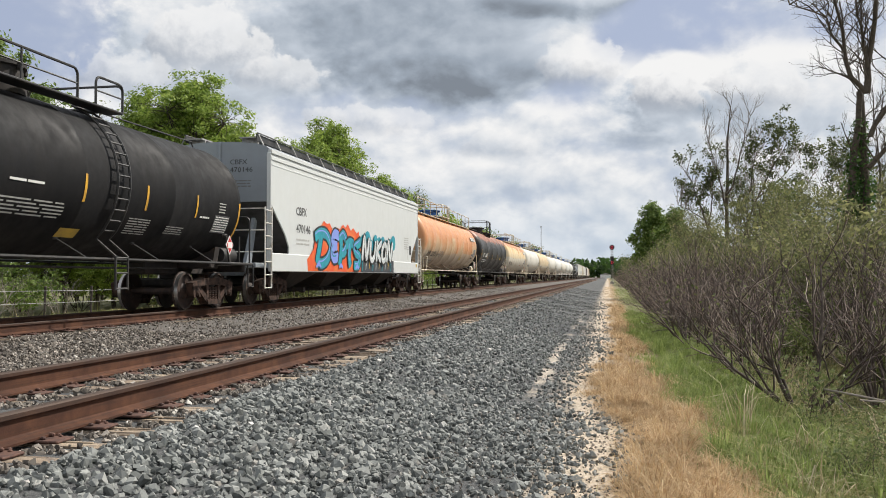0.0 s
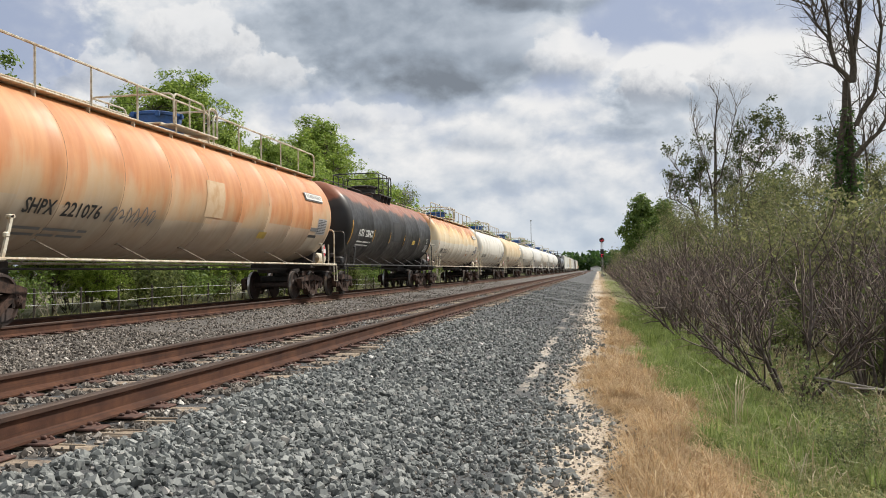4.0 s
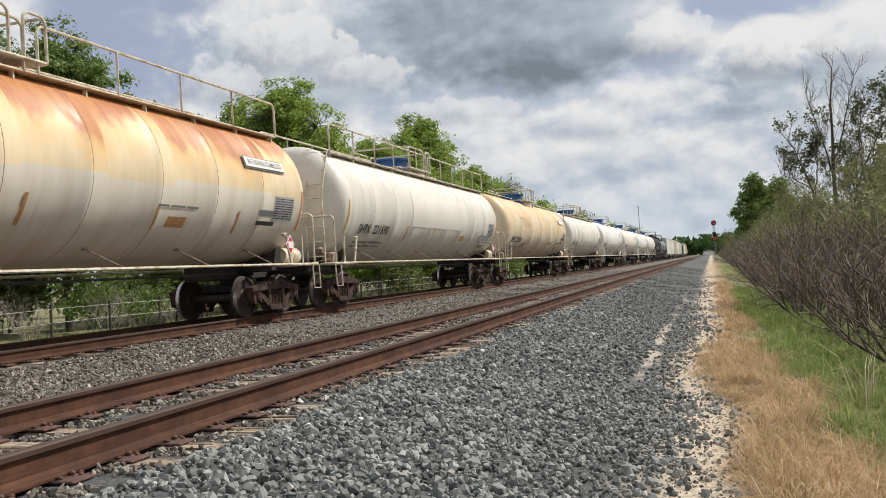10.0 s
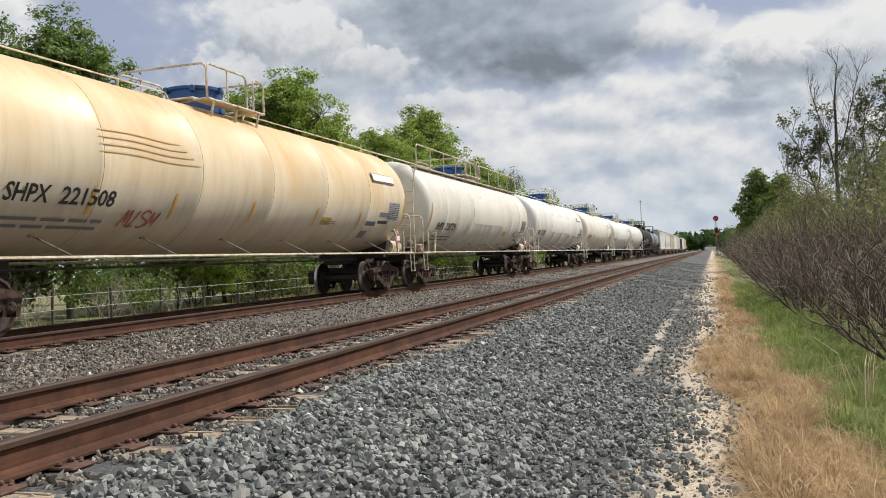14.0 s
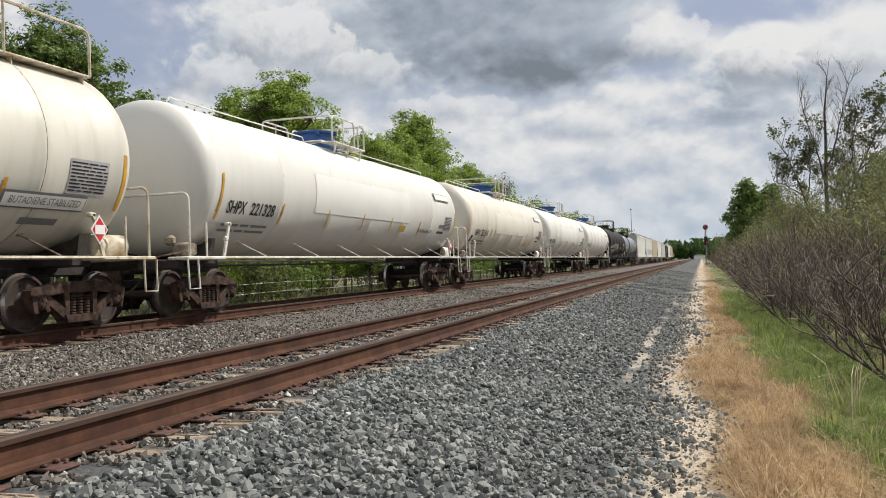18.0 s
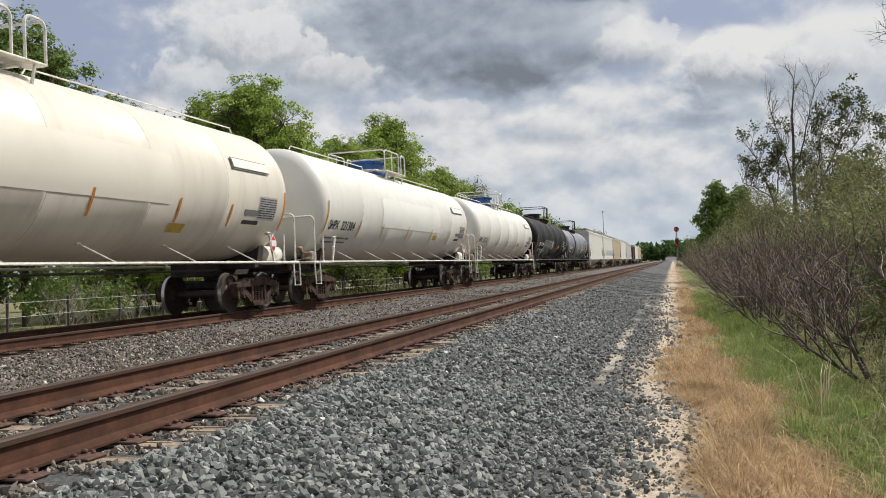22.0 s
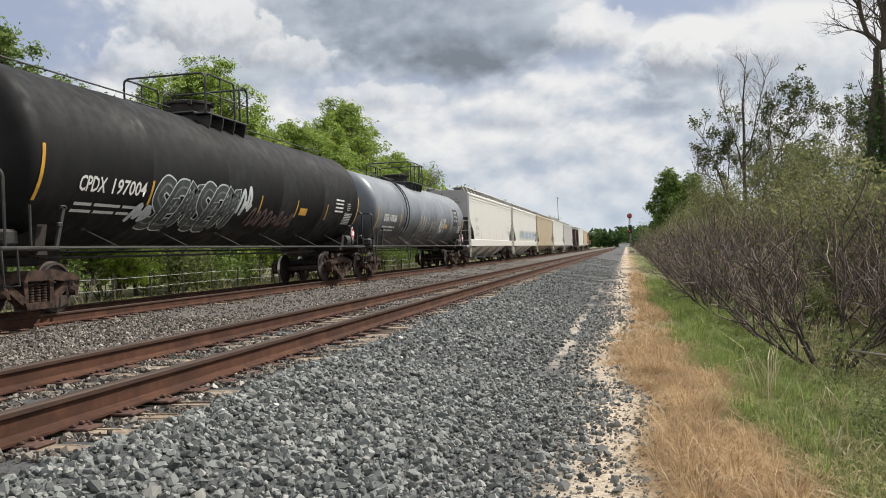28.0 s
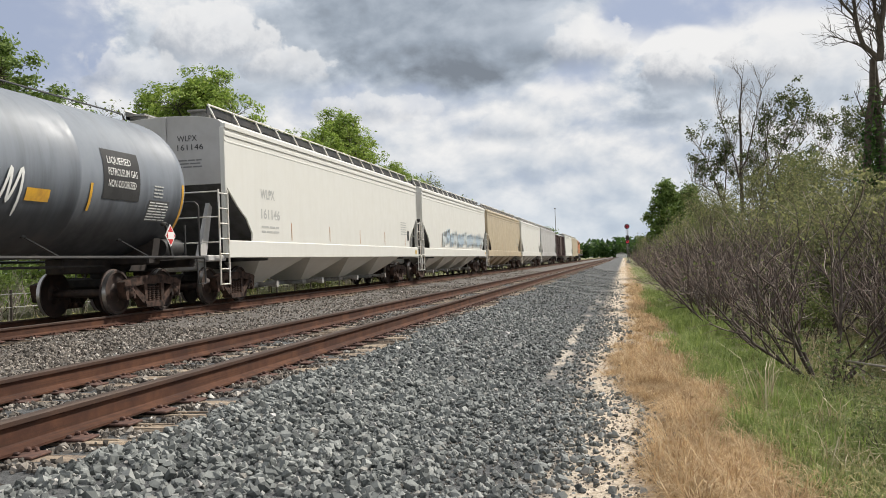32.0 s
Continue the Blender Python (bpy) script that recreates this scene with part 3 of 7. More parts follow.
def lumps(x, y):
    return 0.012 * np.sin(x * 2.9 + y * 1.3) + 0.012 * np.sin(y * 2.1 - x * 1.7) + 0.015 * np.sin(y * 0.7 + x)


def build_ground():
    xs = np.unique(np.concatenate([[-900, -500, -250, -120, -60, -40, -30, -24, -20], np.arange(-17, 8, 0.22), [9, 11, 14, 18, 25, 40, 70, 150, 300, 900], SECTION[1:-1, 0]]))
    ys = np.concatenate([[-300, -100, -40, -15, -5, -2], np.arange(0, 30, 0.35), np.arange(30, 90, 2), [100, 130, 170, 230, 320, 450, 700, 1200, 2500]])
    X, Y = np.meshgrid(xs, ys)
    Z = gz(X) + np.where(np.abs(X) < 17, lumps(X, Y), 0)
    V = np.stack([X, Y, Z], -1).reshape(-1, 3)
    nx, ny = len(xs), len(ys)
    i = np.arange((ny - 1) * (nx - 1))
    a = (i // (nx - 1)) * nx + i % (nx - 1)
    F = np.stack([a, a + 1, a + nx + 1, a + nx], 1)
    ob = new("ground", bulk("ground", V, F, GROUND, True))
    tagged(ob, "flat ground of grey gravel, bare sand and grass beside the line", "ground", kind="structure")


def gravel_edge(y):
    return 0.04 + 0.20 * np.exp(-((y - 7.3) / 1.2) ** 2) - 0.26 * np.exp(-((y - 11.5) / 2.6) ** 2) + 0.07 * np.sin(y * 1.7) + 0.05 * np.sin(y * 4.1) - np.clip((y - 30) / 40, 0, 1) * 0.4


def rock_templates(rng, count=18, keep=11):
    """Angular stones: a jittered, cut cuboctahedron-like hull of 12 points."""
    base = np.array([(1, 1, 0), (1, -1, 0), (-1, 1, 0), (-1, -1, 0), (1, 0, 1), (1, 0, -1), (-1, 0, 1), (-1, 0, -1), (0, 1, 1), (0, 1, -1), (0, -1, 1), (0, -1, -1)], float) / 1.5
    hulls = []
    for k in range(count):
        p = base * rng.uniform(0.7, 1.2, (12, 1)) * rng.permutation([rng.uniform(1.0, 1.25), rng.uniform(0.75, 1.0), rng.uniform(0.5, 0.75)])[None] + rng.normal(0, 0.10, (12, 3))
        p = p[rng.permutation(12)[:keep]]
        p = np.clip(p, -rng.uniform(0.36, 0.66, 3), rng.uniform(0.36, 0.66, 3))
        bm = bmesh.new()
        for q in p:
            bm.verts.new(q)
        r = bmesh.ops.convex_hull(bm, input=bm.verts)
        bmesh.ops.delete(bm, geom=[g for g in r["geom_interior"] if isinstance(g, bmesh.types.BMVert)], context="VERTS")
        bmesh.ops.triangulate(bm, faces=bm.faces)
        bm.verts.index_update()
        hulls.append((np.array([v.co[:] for v in bm.verts]), np.array([[v.index for v in f.verts] for f in bm.faces])))
        bm.free()
    return hulls


def turns(rng, n):
    q = rng.normal(size=(n, 4))
    q /= np.linalg.norm(q, axis=1, keepdims=True)
    w, x, y, z = q.T
    return np.stack([np.stack([1 - 2 * (y * y + z * z), 2 * (x * y - z * w), 2 * (x * z + y * w)], -1),
                     np.stack([2 * (x * y + z * w), 1 - 2 * (x * x + z * z), 2 * (y * z - x * w)], -1),
                     np.stack([2 * (x * z - y * w), 2 * (y * z + x * w), 1 - 2 * (x * x + y * y)], -1)], 1)


def scatter_rocks(name, rng, hulls, pos, size, mat):
    V, F, k = [], [], 0
    which = rng.integers(0, len(hulls), len(pos))
    for h, (hv, hf) in enumerate(hulls):
        s = which == h
        m = int(s.sum())
        if not m:
            continue
        v = np.einsum("nij,kj->nki", turns(rng, m), hv) * size[s][:, None, None] + pos[s][:, None, :]
        V.append(v.reshape(-1, 3))
        F.append((hf[None] + (np.arange(m) * len(hv))[:, None, None] + k).reshape(-1, 3))
        k += m * len(hv)
    return bulk(name, np.concatenate(V), np.concatenate(F), mat)


def stone_places(rng, x0, x1, y0, y1, per_m2):
    n = int((x1 - x0) * (y1 - y0) * per_m2)
    return np.stack([rng.uniform(x0, x1, n), rng.uniform(y0, y1, n)], 1)


def clear_of_tracks(p, tie_hide=0.25, rng=None):
    keep = np.ones(len(p), bool)
    for c in (NEAR_C, FAR_C):
        u = p[:, 0] - c
        for r in (-0.753, 0.753):
            keep &= np.abs(u - r) > 0.11
        on_tie = (np.abs(u) < 1.27) & (np.abs((p[:, 1] / 0.5 + 0.5) % 1 - 0.5) < 0.285)
        keep &= ~(on_tie & (rng.random(len(p)) > tie_hide))
    return keep


def build_ballast():
    rng = np.random.default_rng(5)
    hulls = rock_templates(rng)
    plain = rock_templates(rng, 10, 8)
    P = np.concatenate([stone_places(rng, -5.9, 0.3, -14.0, 2.6, 110), stone_places(rng, -5.9, 0.35, 2.6, 9.0, 720), stone_places(rng, -5.9, 0.2, 9.0, 20, 380), stone_places(rng, -5.9, 0.1, 20, 45, 100), stone_places(rng, -5.8, -0.2, 45, 80, 28)])
    # thin out along the dusty wheel mark and towards the grass
    w = np.abs(P[:, 0] + 0.86 + 0.06 * np.sin(P[:, 1] * 0.9))
    edge = P[:, 0] - gravel_edge(P[:, 1])
    keep = (P[:, 1] < 9.5) | (P[:, 1] > 34) | (rng.random(len(P)) < np.clip((w - 0.03) / 0.10 + 0.35 * np.sin(P[:, 1] * 2.9) * np.sin(P[:, 1] * 1.1), 0.10, 1))
    # bare sandy spots
    for sx, sy, rx, ry in ((-0.20, 4.8, 0.44, 0.85), (-0.02, 7.5, 0.34, 1.1), (-0.08, 6.2, 0.22, 0.5), (-0.34, 4.2, 0.5, 0.5), (-0.9, 5.6, 0.13, 0.22), (-0.25, 10.6, 0.15, 1.2), (-0.2, 14.5, 0.15, 1.6)):
        keep &= rng.random(len(P)) < np.clip(((P[:, 0] - sx) / rx) ** 2 + ((P[:, 1] - sy) / ry) ** 2, 0.05, 1)
    # thinner over the sand, in drifts
    drift = 0.5 + 0.5 * np.sin(P[:, 0] * 9 + 2.1 * np.sin(P[:, 1] * 2.3)) * np.sin(P[:, 1] * 3.1 + P[:, 0] * 4)
    keep &= rng.random(len(P)) < np.where(edge < -0.75, 1.0, np.where(edge < 0.0, np.clip(-edge / 0.75, 0, 1) * 0.75 + 0.45 * drift, 0.12 * np.clip(1 - edge / 0.3, 0, 1)))
    P = P[keep & clear_of_tracks(P, 0.04, rng)]
    inside = np.abs(P[:, 0] - NEAR_C) < 1.22
    S = P[inside]
    P = P[~inside]
    size = np.clip(rng.lognormal(np.log(0.035), 0.33, len(P)), 0.016, 0.08)
    size = np.where(P[:, 0] > -1.2, size * 0.84, size)
    Z = gz(P[:, 0]) + lumps(P[:, 0], P[:, 1]) + rng.uniform(-0.012, 0.022, len(P)) - np.where(np.abs(P[:, 0] - NEAR_C) < 1.27, 0.018, 0.0)
    pos = np.column_stack([P, Z])
    # the nearest ones are stones of their own
    near = np.argsort(np.hypot(pos[:, 0] + 1.5, pos[:, 1] - 3.9))[:300]
    rest = np.setdiff1d(np.arange(len(pos)), near)
    bed = tagged(new("ballast", scatter_rocks("ballast", rng, hulls, pos[rest], size[rest], STONE)), "angular grey crushed-stone ballast heaped beside the rails", "ballast", kind="stuff")
    meshes = []
    for hv, hf in hulls:
        me = bulk("stone", hv, hf, STONE_ONE)
        meshes.append(me)
    for i in near:
        ob = new("stone", meshes[int(rng.integers(len(meshes)))])
        ob.parent = bed
        ob.matrix_basis = Matrix.LocRotScale(pos[i], Euler(rng.uniform(0, 6.28, 3)), [float(size[i])] * 3)
    # ballast between and under the two lines
    Q = np.concatenate([stone_places(rng, -9.6, -5.7, 6.5, 16, 340), stone_places(rng, -9.8, -5.7, 16, 40, 85), stone_places(rng, -9.8, -5.7, 40, 80, 25),
                        stone_places(rng, -13.0, -9.6, 11, 34, 60), stone_places(rng, -13.0, -9.6, 34, 70, 20)])
    Q = Q[clear_of_tracks(Q, 0.3, rng)]
    s2 = np.clip(rng.lognormal(np.log(0.033), 0.32, len(Q)), 0.015, 0.06)
    Q = np.concatenate([Q, S])
    s2 = np.concatenate([s2, np.clip(rng.lognormal(np.log(0.033), 0.3, len(S)), 0.014, 0.055)])
    z2 = np.where(np.arange(len(Q)) < len(Q) - len(S), 0, 0.004) + gz(Q[:, 0]) + lumps(Q[:, 0], Q[:, 1]) + rng.uniform(-0.01, 0.02, len(Q))
    # small grit on the sand and in the wheel mark
    K = np.concatenate([stone_places(rng, -1.3, 0.15, 3.2, 9, 450), stone_places(rng, -0.7, 0.1, 9, 24, 160)])
    k = rng.lognormal(np.log(0.013), 0.35, len(K))
    tagged(new("grit", scatter_rocks("grit", rng, plain[:4], np.column_stack([K, gz(K[:, 0]) + lumps(K[:, 0], K[:, 1]) + 0.002]), np.clip(k, 0.006, 0.026), STONE_WARM)), "fine brown grit on the sandy edge of the gravel", "gravel", kind="stuff")
    tagged(new("weathered_ballast", scatter_rocks("weathered_ballast", rng, plain, np.column_stack([Q, z2]), s2, STONE_WARM)), "brownish weathered ballast between the two tracks", "ballast", kind="stuff")


RAIL_SECTION = [(-0.078, -0.195), (0.078, -0.195), (0.078, -0.180), (0.020, -0.163), (0.009, -0.150), (0.009, -0.052), (0.034, -0.040), (0.036, -0.012), (0.029, -0.001),
                (-0.029, -0.001), (-0.036, -0.012), (-0.034, -0.040), (-0.009, -0.052), (-0.009, -0.150), (-0.020, -0.163), (-0.078, -0.180)]
TRACK_CUTS = [-30, 0, 12, 25, 50, 100, 200, 400, 620]


def build_track(name, centre, label, seed):
    rng = random.Random(seed)
    tr = empty(name, label, "railway track", kind="structure")
    tr.location = (centre, 0, 0)
    rail = Geo()
    ys = TRACK_CUTS
    n = len(RAIL_SECTION)
    for y in ys:
        rail.v.extend([(p[0], y, p[1]) for p in RAIL_SECTION])
    for i in range(len(ys) - 1):
        rail.f += [(i * n + k, i * n + (k + 1) % n, (i + 1) * n + (k + 1) % n, (i + 1) * n + k) for k in range(n)]
    me = rail.mesh("rail", 30)
    me.materials.append(RAIL)
    me.materials.append(RAIL_TOP)
    for p in me.polygons:
        if p.center.z > -0.008:
            p.material_index = 1
    for s in (-0.753, 0.753):
        part("rail", me, RAIL, tr, "rust-brown steel rail with a worn head", at=pose(s, 0, 0))
    # ties, plates and spikes
    tie_meshes = []
    for k in range(5):
        g = Geo()
        ln = 2.55 + rng.uniform(-0.06, 0.06)
        g.box((0, 0, -0.09), (ln, 0.225, 0.18), 0.018)
        g.v = [(x + rng.uniform(-0.03, 0.03), y + rng.uniform(-0.014, 0.014), z + rng.uniform(-0.012, 0.008)) for x, y, z in g.v]
        # splits along the grain and a broken end
        for q in range(4):
            yy, xx = rng.uniform(-0.09, 0.09), rng.uniform(-1.0, 1.0)
            g.box((xx, yy, 0.002), (rng.uniform(0.3, 0.8), 0.02, 0.012), 0.004)
        tie_meshes.append(g.mesh("railway_tie", 0))
    plate = Geo()
    plate.box((0, 0, 0.006), (0.44, 0.19, 0.018), 0.006)
    for sx in (-1, 1):
        plate.box((sx * 0.088, 0.05 * sx, 0.028), (0.042, 0.03, 0.026), 0.008)
        plate.box((sx * 0.098, -0.055 * sx, 0.024), (0.036, 0.032, 0.022), 0.008)
        plate.box((sx * 0.145, 0.06, 0.018), (0.025, 0.025, 0.02), 0.006)
        # rail anchor clipped under the base
        plate.box((sx * 0.05, 0.13, 0.0), (0.10, 0.03, 0.05), 0.008)
    pm = plate.mesh("tie_plate", 0)
    near_from, near_to = (2.5, 44.0) if centre > -6 else (10.0, 44.0)
    y = near_from
    while y < near_to:
        yy = y + rng.uniform(-0.03, 0.03)
        part("railway_tie", tie_meshes[rng.randrange(5)], TIE, tr, at=pose(rng.uniform(-0.05, 0.05), yy, -0.222 + rng.uniform(-0.012, 0.004), 0, 0, rng.uniform(-1.3, 1.3)))
        if y < 24:
            for s in (-0.753, 0.753):
                part("tie_plate", pm, PLATE, tr, at=pose(s, yy, -0.212, 0, 0, rng.uniform(-2, 2)))
        y += 0.5
    g = Geo()
    y = -20.0
    while y < 260:
        if not near_from <= y < near_to:
            g.box((rng.uniform(-0.05, 0.05), y, -0.302), (2.6, 0.225, 0.18))
        if y > 24 and y < 120:
            for s in (-0.753, 0.753):
                g.box((s, y, -0.198), (0.36, 0.18, 0.03))
        y += 0.5
    far = part("railway_ties", g, TIE_FAR, tr, smooth=0)
    tagged(far, "line of distant wooden ties", kind="stuff")


build_ground()
build_ballast()
build_track("railway_track", NEAR_C, "empty rusty railway track with spiked wooden ties in ballast", 3)
build_track("railway_track", FAR_C, "second railway track under the moving freight train", 4)


# ---- train ----
def lettering(text, size, mat, name="lettering", bold=0.0):
    cu = bpy.data.curves.new(name, "FONT")
    cu.body, cu.size, cu.align_x, cu.align_y = text, size, "LEFT", "CENTER"
    cu.offset = bold
    cu.resolution_u = 2
    ob = bpy.data.objects.new(name, cu)
    scene.collection.objects.link(ob)
    dg = bpy.context.evaluated_depsgraph_get()
    me = bpy.data.meshes.new_from_object(ob.evaluated_get(dg))
    bpy.data.objects.remove(ob)
    bpy.data.curves.remove(cu)
    me.name = name
    me.materials.clear()
    me.materials.append(mat)
    return me


def spread(me, width):
    """Stretch a lettering mesh to a width in metres."""
    xs = [v.co.x for v in me.vertices]
    k = width / max(max(xs) - min(xs), 1e-3)
    x0 = min(xs)
    for v in me.vertices:
        v.co.x = (v.co.x - x0) * k
    return me


def wrap(me, y0, zc, r, angle, lift=0.012):
    """Lay a flat mesh (x along, y up) on a tank's side, with its middle line at the angle above the tank's middle."""
    for v in me.vertices:
        a = angle + v.co.y / r
        rr = r + lift + v.co.z
        v.co = (rr * math.cos(a), y0 + v.co.x, zc + rr * math.sin(a))
    for p in me.polygons:
        p.use_smooth = True
    return me


def slab(w, h, n=4):
    """A flat panel mesh, x from 0 to w, y from -h/2 to h/2, cut so that it can bend."""
    me = bpy.data.meshes.new("panel")
    v = [(w * i, h * (j / n - 0.5), 0) for j in range(n + 1) for i in (0, 1)]
    me.from_pydata(v, [], [(2 * j, 2 * j + 1, 2 * j + 3, 2 * j + 2) for j in range(n)])
    return me


def bars(w, rows, h, rng, n=1):
    """Rows of illegible small print, as bars."""
    g = Geo()
    for k in range(rows):
        x = 0.0
        y = (0.5 - (k + 0.5) / rows) * h
        t = h / rows * 0.21
        while x < w * 0.95:
            b = min(rng.uniform(0.12, 0.5) * w, w - x)
            g.add([(x, y - t, 0), (x + b, y - t, 0), (x + b, y + t, 0), (x, y + t, 0)], [(0, 1, 2, 3)])
            x += b + w * 0.04
    me = bpy.data.meshes.new("print")
    me.from_pydata(g.v, [], g.f)
    return me


def flat_on_side(me, x, y0, z0):
    """Lay a flat mesh on a vertical side at +x."""
    for v in me.vertices:
        v.co = (x + v.co.z, y0 + v.co.x, z0 + v.co.y)
    return me


def shared(cache={}):
    return cache


def truck_meshes():
    c = shared()
    if "side" in c:
        return c
    # cast side frame, seen from outside; y along, z up
    g = Geo()
    W = 0.09
    top = [(-1.12, 0.66), (-0.95, 0.70), (-0.42, 0.78), (0.42, 0.78), (0.95, 0.70), (1.12, 0.66), (1.12, 0.54), (0.80, 0.55), (0.42, 0.60), (-0.42, 0.60), (-0.80, 0.55), (-1.12, 0.54)]
    g.prism(top, "x", -W, W)
    for s in (-1, 1):
        g.prism([(s * 0.72, 0.56), (s * 0.88, 0.52), (s * 0.34, 0.14), (s * 0.30, 0.30)], "x", -W, W)
        g.prism([(s * 1.14, 0.64), (s * 1.06, 0.30), (s * 0.98, 0.30), (s * 1.0, 0.60)], "x", -W, W)
        g.prism([(s * 0.78, 0.60), (s * 0.72, 0.32), (s * 0.80, 0.32), (s * 0.88, 0.56)], "x", -W, W)
        g.prism([(s * 0.42, 0.74), (s * 0.28, 0.74), (s * 0.28, 0.22), (s * 0.36, 0.22)], "x", -W, W)
    g.prism([(-0.40, 0.24), (0.40, 0.24), (0.36, 0.12), (-0.36, 0.12)], "x", -W * 1.3, W * 1.3)
    c["side"] = g.mesh("side_frame", 30)
    g = Geo()
    prof = []
    for j in range(7):
        z = 0.26 + j * 0.046
        prof += [(z - 0.023, 0.048), (z - 0.012, 0.074), (z + 0.012, 0.074)]
    g.lathe(prof, 12, "z")
    c["spring"] = g.mesh("spring", 50)
    g = Geo()
    g.box((0, 0, 0.66), (2.1, 0.40, 0.22), 0.04)
    g.box((0, 0, 0.82), (0.6, 0.5, 0.16), 0.04)
    g.tube([(-0.8, 0, 0.5), (0.8, 0, 0.5)], 0.07, 8)
    for s in (-1, 1):
        g.tube([(-0.82, 0.62 * s, 0.42), (0.82, 0.62 * s, 0.42)], 0.045, 6)
        for q in (-0.74, 0.74):
            g.box((q, 0.46 * s, 0.44), (0.11, 0.07, 0.30), 0.02)
    c["bolster"] = g.mesh("bolster", 35)
    # wheelset about its own axle
    g = Geo()
    R = 0.457
    for s in (-1, 1):
        x = s * 0.715
        prof = [(-0.065, R + 0.0), (-0.062, R + 0.026), (-0.032, R + 0.026), (-0.022, R), (0.065, R - 0.004), (0.068, R - 0.05), (0.03, R - 0.07), (0.005, 0.2), (0.06, 0.14), (0.09, 0.10), (0.09, 0.05)]
        prof2 = [(-0.065, 0.05), (-0.06, 0.14), (-0.02, 0.2), (-0.045, R - 0.07)]
        pr = prof2 + prof
        g.lathe([(x + s * p, r) for p, r in pr], 28, "x")
    g.tube([(-0.95, 0, 0), (0.95, 0, 0)], 0.085, 10)
    me = g.mesh("wheelset", 30)
    me.materials.append(WHEEL)
    me.materials.append(TREAD)
    for p in me.polygons:
        cy = math.hypot(p.center.y, p.center.z)
        if R - 0.03 < cy < R + 0.002 and abs(p.normal.x) < 0.4:
            p.material_index = 1
    c["wheelset"] = me
    g = Geo()
    g.lathe([(0.0, 0.10), (0.03, 0.115), (0.10, 0.115), (0.13, 0.09), (0.145, 0.04)], 14, "x")
    for k in range(3):
        a = 2.1 * k
        g.box((0.14, 0.055 * math.cos(a), 0.055 * math.sin(a)), (0.03, 0.03, 0.03))
    c["cap"] = g.mesh("bearing_cap", 35)
    g = Geo()
    g.box((0.0, 0, 0.05), (0.20, 0.22, 0.16), 0.03)
    c["adapter"] = g.mesh("bearing_adapter", 35)
    return c


WHEELSETS = []


def add_truck(car, y):
    c = truck_meshes()
    t = part("truck", c["bolster"], DARK, car, "dusty cast-steel freight truck", at=pose(0, y, 0))
    for s in (-1, 1):
        part("side_frame", c["side"], TRUCK, t, at=pose(s * 0.99, 0, 0))
        for k in (-1, 0, 1):
            part("spring", c["spring"], TRUCK, t, at=pose(s * 1.01, 0.17 * k, 0))
        for q in (-0.89, 0.89):
            part("bearing_cap", c["cap"], TRUCK, t, at=pose(s * 0.97, q, 0.457, 0, 0, 0 if s > 0 else 180))
            part("bearing_adapter", c["adapter"], TRUCK, t, at=pose(s * 0.99, q, 0.457))
    for q in (-0.89, 0.89):
        w = part("wheelset", c["wheelset"], WHEEL, t, at=pose(0, q, 0.457))
        WHEELSETS.append((w, car, y + q, q))
    return t


def coupler(car, y, s):
    g = Geo()
    g.box((0, y - s * 0.1, 0.84), (0.14, 0.9, 0.16), 0.03)
    g.prism([(-0.16, 0.0), (0.14, 0.0), (0.17, s * 0.2), (0.06, s * 0.3), (-0.02, s * 0.24), (-0.05, s * 0.34), (-0.18, s * 0.3)], "z", 0.70, 0.98)
    k = len(g.v) - 14
    g.v[k:] = [(a, b + y, c) for a, b, c in g.v[k:]]
    part("coupler", g, TRUCK, car, "rusty knuckle coupler")
    g = Geo()
    g.tube([(0.25, y - s * 0.5, 0.75), (0.3, y - s * 0.1, 0.55), (0.22, y + s * 0.25, 0.42), (0.05, y + s * 0.45, 0.5)], 0.025, 6)
    part("air_hose", g, DARK, car)


def rounded(p0, p1, h, rad=0.12, n=4, up=(0, 0, 1)):
    """An upturned U rail from p0 up by h, across, and down to p1."""
    p0, p1, u = Vector(p0), Vector(p1), Vector(up)
    d = (p1 - p0).normalized()
    out = [p0]
    for k in range(n + 1):
        a = math.pi / 2 * k / n
        out.append(p0 + u * (h - rad + rad * math.sin(a)) + d * (rad - rad * math.cos(a)))
    for k in range(n + 1):
        a = math.pi / 2 * k / n
        out.append(p1 + u * (h - rad + rad * math.cos(a)) - d * (rad - rad * math.sin(a)))
    out.append(p1)
    return [tuple(q) for q in out]


TANK_R, TANK_Z = 1.60, 2.84


def tank_shell(half, r, zc, seams, name="tank"):
    g = Geo()
    hd = 0.64
    prof = []
    for q in (90, 84, 76, 66, 56, 46, 36, 26, 16, 8, 0):
        a = math.radians(q)
        prof.append((-half + hd * (1 - math.sin(a) ** 0.86), max(r * math.cos(a) ** 0.86, 0.02)))
    body = []
    for y in sorted(seams):
        body += [(y - 0.05, r), (y - 0.03, r + 0.007), (y + 0.03, r + 0.007), (y + 0.05, r)]
    body = [b for b in body if abs(b[0]) < half - hd - 0.05]
    prof = prof + body + [(-p, q) for p, q in reversed(prof)]
    g.lathe(prof, 64, "y", (0, 0, zc))
    return g.mesh(name, 25)


